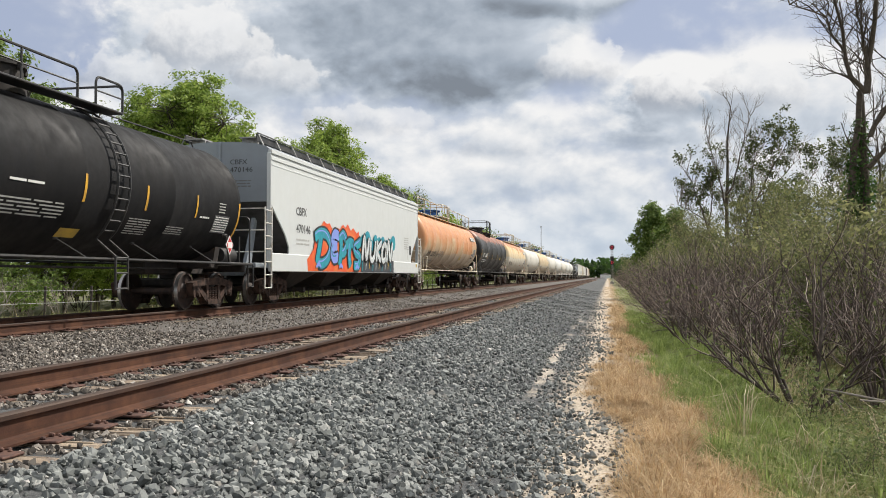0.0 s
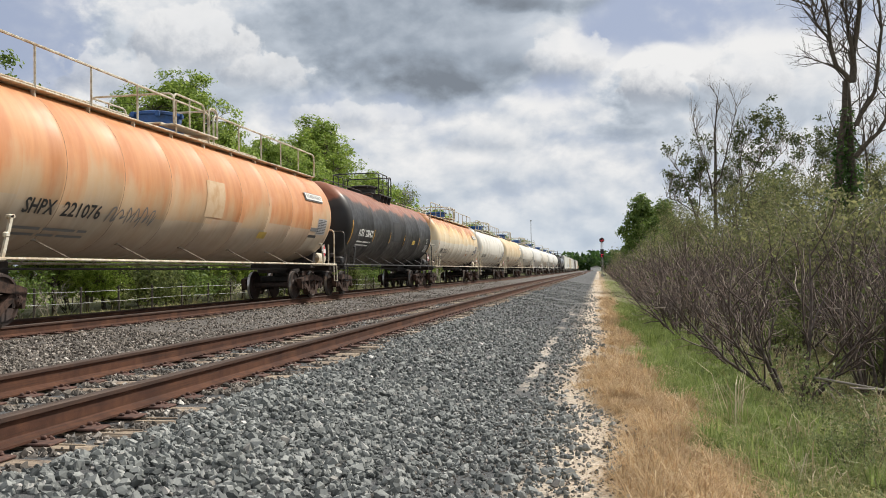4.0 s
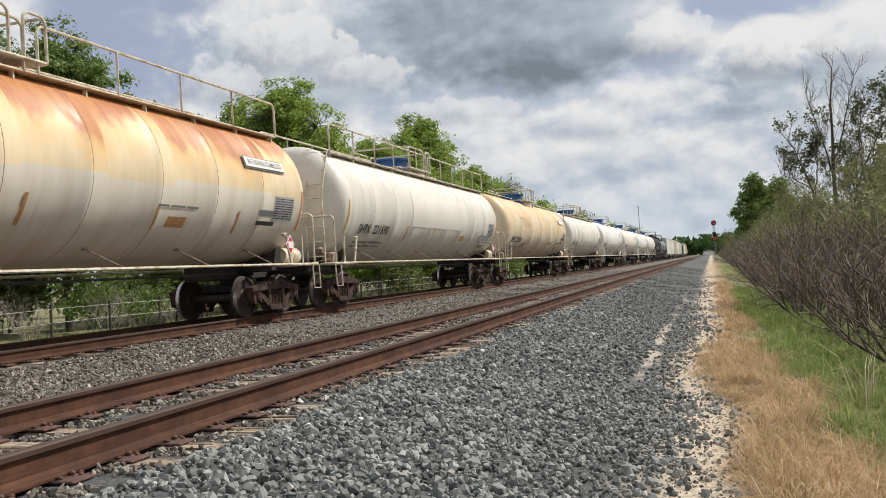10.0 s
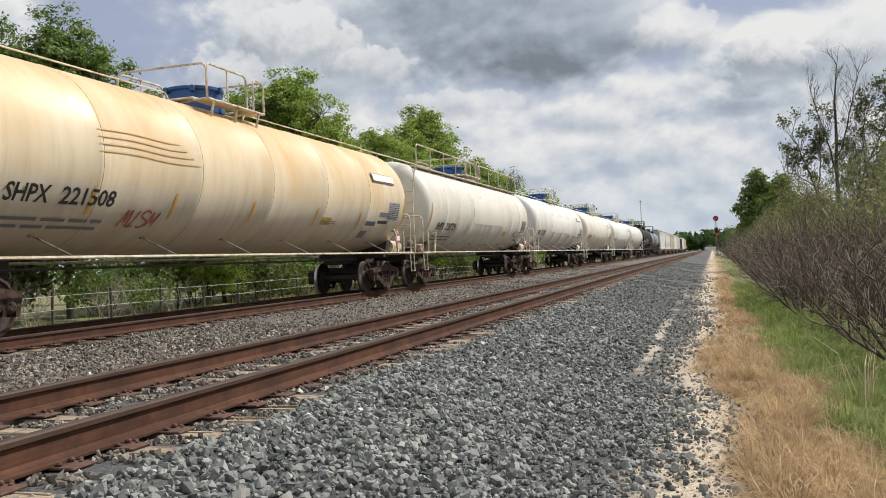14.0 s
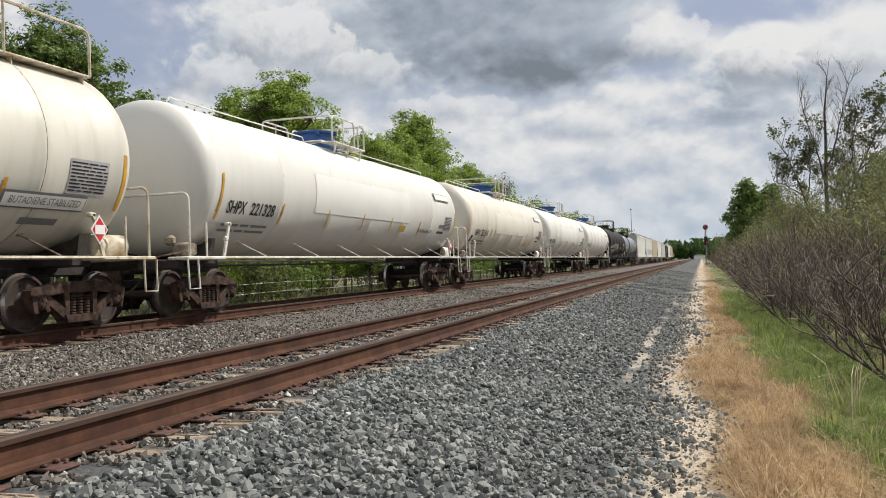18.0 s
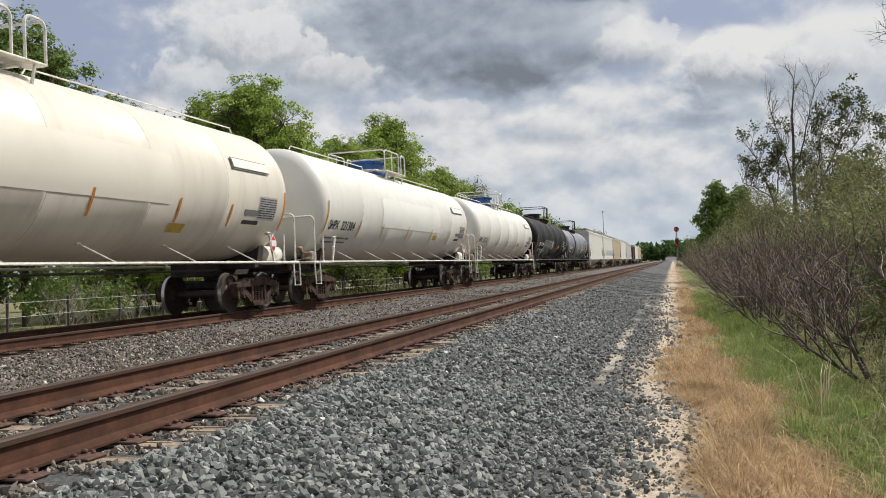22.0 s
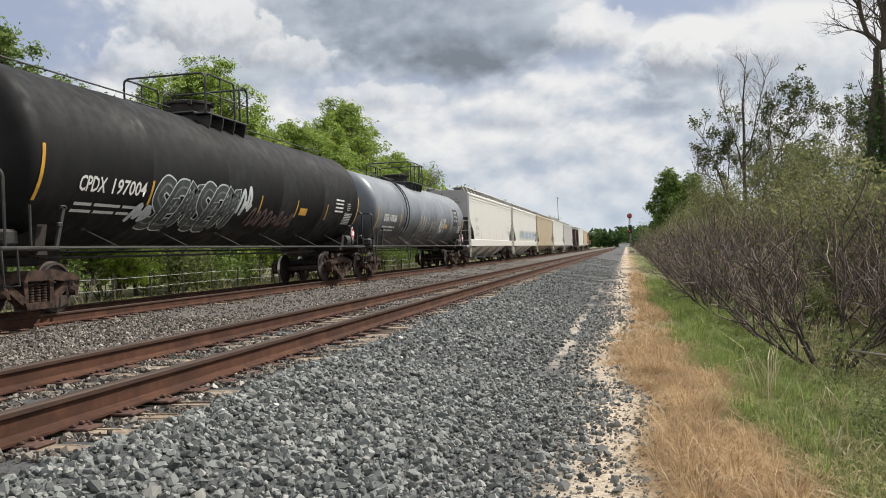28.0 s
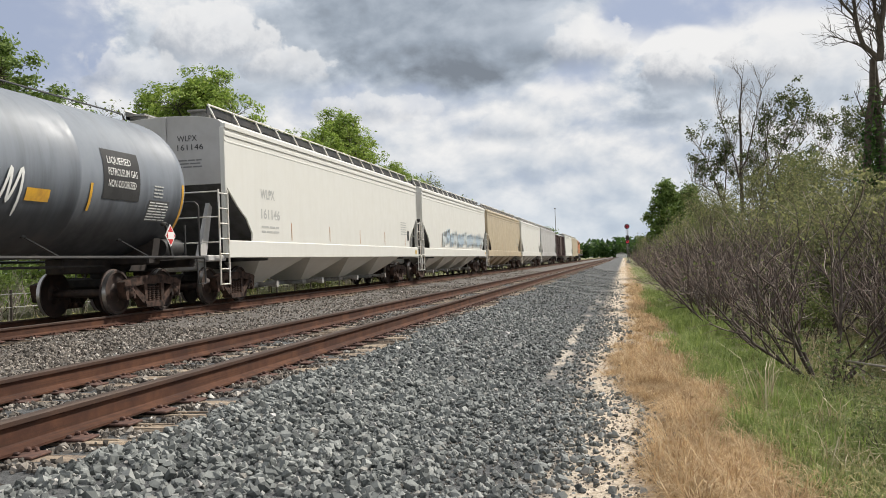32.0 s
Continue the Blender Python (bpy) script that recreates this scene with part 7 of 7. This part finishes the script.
    p = np.concatenate([area(rng, -19.5, -14.2, 18, 60, 15000, 0.3), area(rng, -19.5, -14.4, 60, 170, 7000, 0.4)])
    tagged(new("grass", blades(rng, p, 0.32, 0.028, WEED, "grass", 0.6)), "long green and straw-coloured grass along the fence behind the train", "grass", kind="stuff")
    p = np.concatenate([area(rng, -17.5, -13.9, 17, 60, 9000, 0.25), area(rng, -17.5, -14.0, 60, 150, 4000, 0.4)])
    tagged(new("grass", blades(rng, p, 0.20, 0.022, GRASS, "grass", 0.8)), "short bright grass between the train and the fence", "grass", kind="stuff")
    p = area(rng, -18.6, -15.4, 20, 90, 1200, 0.5)
    tagged(new("dry_reeds", blades(rng, p, 0.6, 0.010, WEED, "dry_reeds", 0.35)), "pale dry reeds in clumps by the fence", "dry grass", kind="stuff")

    # -- leafy trees behind the train
    r1 = np.random.default_rng(31)
    lab = "leafy spring-green tree standing behind the train"
    # three full crowns, a thin one, then two coarser ones for the distance
    models = [leafy_tree("tree", lab, r1, 12.0, 4.7, 2.5, LEAF_MID, 34, 32, 64, 0.085, 0.17),
              leafy_tree("tree", lab, r1, 12.0, 4.2, 2.0, LEAF, 34, 28, 44, 0.090, 0.17),
              leafy_tree("tree", lab, r1, 12.0, 4.8, 1.5, LEAF, 34, 28, 44, 0.095, 0.18),
              leafy_tree("tree", "half-bare tree with thin young leaves behind the train", r1, 11.0, 3.8, 3.0, LEAF_OLIVE, 10, 26, 8, 0.10, 0.22, PALE_TWIG),
              leafy_tree("tree", lab, r1, 12.0, 5.0, 1.0, LEAF, 16, 18, 10, 0.25, 0.38, twig_step=4),
              leafy_tree("tree", lab, r1, 12.0, 4.6, 1.0, LEAF_MID, 15, 18, 10, 0.25, 0.38, twig_step=4)]
    hs = [12.0, 12.0, 12.0, 11.0, 12.0, 12.0]
    # x, y, height, model, turn
    spots = [(-25.4, 30.2, 13.0, 0, 20), (-25.6, 46.0, 12.6, 2, 200), (-25.0, 55.0, 11.6, 1, 20), (-27.5, 28.0, 12.5, 0, 140), (-22.5, 36.0, 6.6, 2, 50), (-24.5, 39.0, 10.3, 3, 50), (-22.5, 45.4, 13.2, 1, 0), (-23.5, 51.8, 11.4, 2, 80), (-23.0, 70.5, 15.0, 1, 190), (-22.8, 65.5, 12.8, 2, 15), (-22.8, 59.0, 11.6, 1, 100), (-24.5, 79.0, 13.4, 2, 30),
             (-22.5, 61.5, 11.4, 2, 130), (-25.0, 41.5, 9.0, 2, 10), (-23.5, 35.0, 7.4, 1, 210), (-24.0, 57.0, 10.6, 1, 300), (-23.5, 66.0, 11.8, 2, 250), (-23.0, 88.0, 12.4, 1, 70), (-23.0, 106.0, 13.0, 3, 10), (-24.0, 96.0, 11.6, 4, 120)]
    for k in range(30):
        y = 110 + k * 11 + r1.uniform(-4, 4)
        spots.append((-23 - r1.uniform(0, 8), y, r1.uniform(9.0, 12.5), 4 + int(r1.integers(0, 2)), r1.uniform(0, 360)))
    for k in range(9):
        spots.append((-33 - r1.uniform(0, 8), 22 + k * 8 + r1.uniform(-3, 3), r1.uniform(8.0, 10.0), 4 + int(r1.integers(0, 2)), r1.uniform(0, 360)))
    stamps = [Stamp(m) for m in models]
    for x, y, h, k, a in spots:
        stamps[k].put(x, y, h / hs[k], a)
    # undergrowth along the fence
    bush = [shrub("shrub", "dense leafy undergrowth bush behind the fence", r1, 2.2, BARK, 6, (4, 3), 1300, LEAF_MID, 0.085, 0.9),
            shrub("shrub", "dark green undergrowth bush behind the fence", r1, 2.0, BARK, 6, (4, 3), 1300, LEAF_OLIVE, 0.085, 1.0),
            shrub("shrub", "grey dead brush tangled behind the fence", r1, 1.7, PALE_TWIG, 9, (6, 5), 0, None, 0.03, 1.1, 0.012, stem=PALE_TWIG)]
    stamps = [Stamp(m) for m in bush]
    for n, y in enumerate(np.concatenate([np.arange(20, 90, 1.9), np.arange(90, 330, 5.5)])):
        stamps[n if n < 3 else int(r1.integers(0, 3))].put(-19.4 - r1.uniform(0, 3.5), float(y) + r1.uniform(-1, 1), r1.uniform(0.7, 1.35), r1.uniform(0, 360))

    for n, y in enumerate(np.arange(18, 120, 2.6)):
        stamps[n % 2].put(-24.5 - r1.uniform(0, 6), float(y) + r1.uniform(-1, 1), r1.uniform(1.1, 1.9), r1.uniform(0, 360))

    # -- thicket on the other side
    r2 = np.random.default_rng(77)
    lab = "bare purple-brown thicket shrub with fine twigs"
    bare = [shrub("shrub", lab, r2, 2.25, TWIG, 8, (6, 5), 0, None, 0.03, 1.25, 0.024, bend=0.15),
            shrub("shrub", lab, r2, 2.5, TWIG, 7, (6, 4), 0, None, 0.03, 0.95, 0.022, bend=0.15),
            shrub("shrub", lab, r2, 2.4, TWIG, 7, (6, 4), 160, LEAF_OLIVE, 0.03, 1.3, 0.020, bend=0.12),
            shrub("shrub", "olive-leaved scrub bush tangled in the thicket", r2, 2.9, PALE_TWIG, 9, (6, 4), 1900, LEAF_SCRUB, 0.05, 0.7, 0.02, tuft=0.03),
            shrub("shrub", "low yellow-green bush at the foot of the thicket", r2, 0.7, STALK, 7, (4, 3), 360, LEAF_WEED, 0.024, 1.0, 0.006),
            shrub("shrub", "bright green leafy bush behind the thicket", r2, 2.3, BARK, 8, (5, 4), 2600, LEAF_OLIVE, 0.05, 0.9, 0.018, tuft=0.035)]
    spots = [(2.15, 10.4, 1.0, 0, 0), (3.1, 10.9, 0.85, 1, 70), (2.0, 13.0, 0.95, 2, 140), (3.6, 12.0, 1.0, 1, 200), (1.95, 15.5, 0.95, 1, 20), (3.0, 15.0, 1.0, 0, 110), (3.2, 11.0, 1.0, 2, 300), (4.3, 13.4, 1.1, 0, 60), (2.9, 17.3, 1.05, 1, 10), (2.8, 19.6, 1.05, 2, 80), (4.0, 16.2, 1.1, 1, 190), (4.1, 19.0, 1.1, 0, 220), (3.9, 10.6, 0.95, 1, 330), (1.75, 18.0, 0.9, 2, 160), (1.7, 20.4, 1.0, 0, 250)]
    for y in np.arange(22, 62, 1.5):
        spots.append((1.65 + 0.012 * y + r2.uniform(-0.2, 0.3), float(y), r2.uniform(0.85, 1.1), int(r2.integers(0, 3)), r2.uniform(0, 360)))
        if y < 46 and r2.random() < 0.85:
            spots.append((3.2 + r2.uniform(-0.2, 0.8), float(y), r2.uniform(0.95, 1.2), int(r2.integers(0, 3)), r2.uniform(0, 360)))
    for y in np.arange(62, 170, 3.6):
        spots.append((2.4 + r2.uniform(-0.2, 1.0), float(y), r2.uniform(1.0, 1.4), int(r2.integers(0, 3)), r2.uniform(0, 360)))
    for y in np.arange(17, 70, 2.6):
        spots.append((5.4 + r2.uniform(-0.5, 1.2), float(y), r2.uniform(0.75, 1.1), 3, r2.uniform(0, 360)))
    for y in np.arange(12, 60, 4.2):
        spots.append((8.0 + r2.uniform(-0.5, 2.2), float(y), r2.uniform(1.0, 1.4), 3 if r2.random() < 0.5 else 5, r2.uniform(0, 360)))
    for y in np.arange(70, 200, 5.5):
        spots.append((5.0 + r2.uniform(-0.5, 3.0), float(y), r2.uniform(1.2, 1.9), 3 if r2.random() < 0.6 else 5, r2.uniform(0, 360)))
    for x, y, s in ((4.6, 13.0, 0.6), (3.9, 13.9, 0.5), (3.4, 16.5, 0.55), (4.4, 17.6, 0.75), (3.3, 20.5, 0.6), (4.6, 22.5, 0.9), (3.2, 11.6, 0.42), (2.7, 14.2, 0.4), (4.9, 10.9, 0.62), (5.2, 12.5, 0.75), (5.6, 15.5, 0.9), (4.4, 9.9, 0.6), (5.6, 11.2, 0.8), (6.8, 19, 1.1), (7.0, 24, 1.2), (4.6, 20, 0.6)):
        spots.append((x, y, s, 5, r2.uniform(0, 360)))
    for y, x, k in ((14.6, 4.9, 0.85), (17.4, 5.4, 1.0), (21, 4.4, 0.9), (24.5, 4.2, 1.0), (28, 4.6, 1.05), (13.0, 5.9, 0.95)):
        spots.append((x, y, k, 3, r2.uniform(0, 360)))
    for k in range(15):
        spots.append((r2.uniform(1.35, 3.0), r2.uniform(6.0, 9.2), r2.uniform(0.3, 0.65), 4, r2.uniform(0, 360)))
    for y, x in ((8.7, 2.4), (9.6, 2.1), (11.5, 1.8), (12.6, 2.5), (14.5, 1.9), (17, 2.2), (20, 2.2), (9.3, 3.3), (12, 3.4), (24, 2.4), (28, 2.4), (7.3, 2.3), (8.2, 3.2), (16, 3.2), (33, 2.5)):
        spots.append((x, y, r2.uniform(0.6, 1.1), 4, r2.uniform(0, 360)))
    stamps = [Stamp(m) for m in bare]
    for x, y, s, k, a in spots:
        stamps[k].put(x, y, s, a)
    # dead sticks lying in the weeds
    g = [(np.array([(2.1, 9.3, -0.30), (2.5, 9.15, -0.36), (3.1, 8.9, -0.45)]), np.array([0.014, 0.012, 0.008])), (np.array([(2.35, 9.0, -0.36), (2.8, 9.1, -0.40), (3.3, 9.3, -0.43)]), np.array([0.011, 0.01, 0.006])),
         (np.array([(2.9, 8.2, -0.45), (3.1, 8.5, -0.1), (3.4, 8.9, 0.3)]), np.array([0.010, 0.008, 0.004]))]
    for k in range(3):
        tagged(new("stick", tubes([g[k]], PALE_TWIG, "stick", 5)), "pale dead stick lying in the weeds", "stick")

    # -- trees over the thicket
    r3 = np.random.default_rng(5)
    ivy_tree(r3)
    t = half_bare_tree(r3)
    t.matrix_basis = at(7.4, 58.0)
    copy_thing(t, at(10.5, 66.0, 0.8, 120))
    copy_thing(t, at(13.0, 46.0, 0.72, 220))
    q = tree("tree", "young half-leafed tree standing over the thicket", r3, 7.5, LEAF_SCRUB, 0.42, 2600, 0.06, BARK, (9, 6, 4), 0.16, 0.25, spread=0.55, bend=0.13, thick=0.009)
    q.matrix_basis = at(6.4, 40.0, 0.75)
    for x, y, s, a in ((4.3, 50, 0.85, 80), (7.8, 36, 0.9, 190), (7.1, 44, 0.9, 260), (9.6, 40, 1.05, 20), (5.6, 60, 1.1, 140), (10.2, 33, 1.0, 330), (5.0, 47, 0.85, 40), (6.2, 33, 0.7, 60)):
        copy_thing(q, at(x, y, s, a))
    g = leafy_tree("tree", "dense dark green tree beside the signal", r3, 12.5, 4.2, 0.8, LEAF_MID, 18, 24, 20, 0.22, 0.30, twig_step=3)
    g.matrix_basis = at(6.6, 134.0)
    copy_thing(g, at(9.5, 128.0, 0.9, 90))
    copy_thing(g, at(8.0, 150.0, 0.95, 200))
    f = leafy_tree("tree", "dark green tree far along the line", r3, 11.0, 5.0, 0.3, LEAF_DARK, 16, 12, 8, 0.5, 0.5, twig_step=6)
    f.matrix_basis = at(10.0, 168.0)
    for k in range(14):
        copy_thing(f, at(9 + r3.uniform(0, 14), 180 + 18 * k, r3.uniform(0.75, 1.0), r3.uniform(0, 360)))
    o = leafy_tree("tree", "olive-green young tree behind the thicket", r3, 7.0, 2.9, 0.6, LEAF_OLIVE, 14, 18, 16, 0.10, 0.24, PALE_TWIG, twig_step=2)
    o.matrix_basis = at(9.5, 50.0)
    for x, y, s, a in ((12.5, 34, 0.7, 40), (13, 25, 0.7, 130), (10.5, 58, 0.9, 80), (7.5, 72, 0.8, 10), (8.0, 84, 0.85, 210), (7.5, 97, 0.9, 300), (8.8, 110, 1.0, 33), (14.5, 42, 0.95, 99), (13, 66, 1.1, 170), (6.2, 118, 0.8, 50)):
        copy_thing(o, at(x, y, s, a))
    # woods closing the view at the end of the line
    cl = []
    r4 = np.random.default_rng(8)
    for k in range(160):
        x = r4.uniform(-260, 200)
        y = 640 + abs(x) * 0.2 + r4.uniform(0, 60)
        h = r4.uniform(9, 15)
        m = 120
        q = np.clip(r4.normal(0, 1, (m, 3)), -1.7, 1.7) * np.array([3.4, 3.4, h * 0.26]) + np.array([x, y, h * 0.52])
        cl.append(q)
    pts = np.concatenate(cl)
    tagged(new("distant_woods", leaves(pts, 2.0, LEAF_DARK, "distant_woods", r4)), "dark green woods closing the end of the line", "woods", kind="stuff")


build_plants()


# ---- lineside things ----
def signal_mast():
    s = empty("railway_signal", "railway colour-light signal showing two red lights on a steel mast", "signal")
    s.location = (0.75, 160.0, float(gz(0.75)))
    g = Geo()
    g.tube([(0, 0, 0), (0, 0, 7.0)], 0.07, 8)
    part("mast", g, RAILING_G, s)
    g = Geo()
    g.box((0, 0, 0.2), (0.7, 0.7, 0.5), 0.05)
    part("base", g, CONCRETE, s)
    g = Geo()
    for q in (-0.2, 0.2):
        g.tube([(q, 0.25, 0.3), (q, 0.25, 6.6)], 0.02, 5)
    for k in range(20):
        g.tube([(-0.2, 0.25, 0.5 + 0.3 * k), (0.2, 0.25, 0.5 + 0.3 * k)], 0.014, 4)
    part("ladder", g, RAILING_G, s)
    for z, hh in ((6.55, 0.75), (4.2, 1.5)):
        g = Geo()
        if hh < 1:
            g.lathe([(-0.16, 0.43), (-0.13, 0.45), (-0.11, 0.40)], 24, "y", (0, 0, z))
        else:
            g.box((0, -0.14, z), (0.62, 0.10, hh), 0.1)
        part("target", g, DARK, s)
        g = Geo()
        g.lathe([(-0.46, 0.17), (-0.16, 0.17), (-0.16, 0.15), (-0.46, 0.15)], 16, "y", (0, 0, z if hh < 1 else z - 0.38))
        part("hood", g, DARK, s)
        g = Geo()
        g.lathe([(-0.30, 0.05), (-0.22, 0.19), (-0.17, 0.20)], 16, "y", (0, 0, z if hh < 1 else z - 0.38))
        part("lens", g, GLOW_RED, s, "glowing red signal lens")


def fence():
    f = empty("wire_fence", "thin wire fence on dark posts behind the train", "fence")
    f.location = (-16.8, 0, float(gz(-16.8)))
    c = shared()
    g = Geo()
    g.box((0, 0, 0.66), (0.065, 0.065, 1.4), 0.015)
    pm = g.mesh("fence_post", 0)
    rg = random.Random(6)
    y = 12.0
    while y < 200:
        part("fence_post", pm, POST, f, at=pose(rg.uniform(-0.03, 0.03), y, 0, rg.uniform(-1.5, 1.5), rg.uniform(-1.5, 1.5), 0))
        y += 2.4
    for z in (0.45, 0.85, 1.22):
        g = Geo()
        yy = [12 + 2.4 * k for k in range(79)]
        g.tube([(0.06, q, z + 0.02 * math.sin(q * 2.1)) for q in yy], 0.007, 4)
        part("fence_wire", g, WIRE, f)


def radio_mast():
    m = empty("radio_mast", "thin grey radio mast far behind the train", "mast")
    m.location = (-23.0, 310.0, float(gz(-23.0)))
    g = Geo()
    g.tube([(0, 0, 0), (0, 0, 19.3)], 0.16, 6, True, 0.09)
    part("pole", g, RAILING_G, m)
    g = Geo()
    g.box((0, 0, 19.0), (0.5, 0.3, 0.4), 0.05)
    part("antenna", g, RAILING_G, m)


def shed():
    s = empty("shed", "small white shed far down the line", "shed")
    s.location = (8.0, 600.0, -0.6)
    g = Geo()
    g.box((-9.5, 0, 1.2), (7, 4, 2.4), 0.02)
    part("wall", g, PATCH, s, smooth=0)
    g = Geo()
    g.prism([(-13.2, 2.4), (-5.8, 2.4), (-9.5, 3.6)], "y", -2.2, 2.2)
    part("roof", g, RAILING_G, s, smooth=0)


signal_mast()
fence()
radio_mast()
shed()


# ---- what moves ----
SPEED, GAIN = 0.8701 * SCALE_S, 0.00031 * SCALE_S


def run(t):
    """Metres the train has gone at t seconds."""
    return SPEED * t + GAIN * t * t


def motions():
    for car, y in CARS:
        walk(car, [(t, pose(FAR_C, y - run(t), 0)) for t in range(0, 33, 2)])
    for w, car, y_axle, q in WHEELSETS:
        home = next(y for c, y in CARS if c is car) + y_axle
        # turning is keyed while the axle is close
        ts = [k / 15 for k in range(0, 481) if 6.0 < home - run(k / 15) < 75.0]
        if len(ts) < 3:
            ts = [0.0, 0.06]
        if ts[0] > 0.05:
            ts = [0.0] + ts
        if ts[-1] < 31.95:
            ts = ts + [32.0]
        rows, turn, last = [], 0.0, ts[0]
        for t in ts:
            step = math.degrees((run(t) - run(last)) / 0.457)
            turn += step if step < 85 else 0.0
            rows.append((t, pose(0, q, 0.457, turn)))
            last = t
        walk(w, rows)


motions()
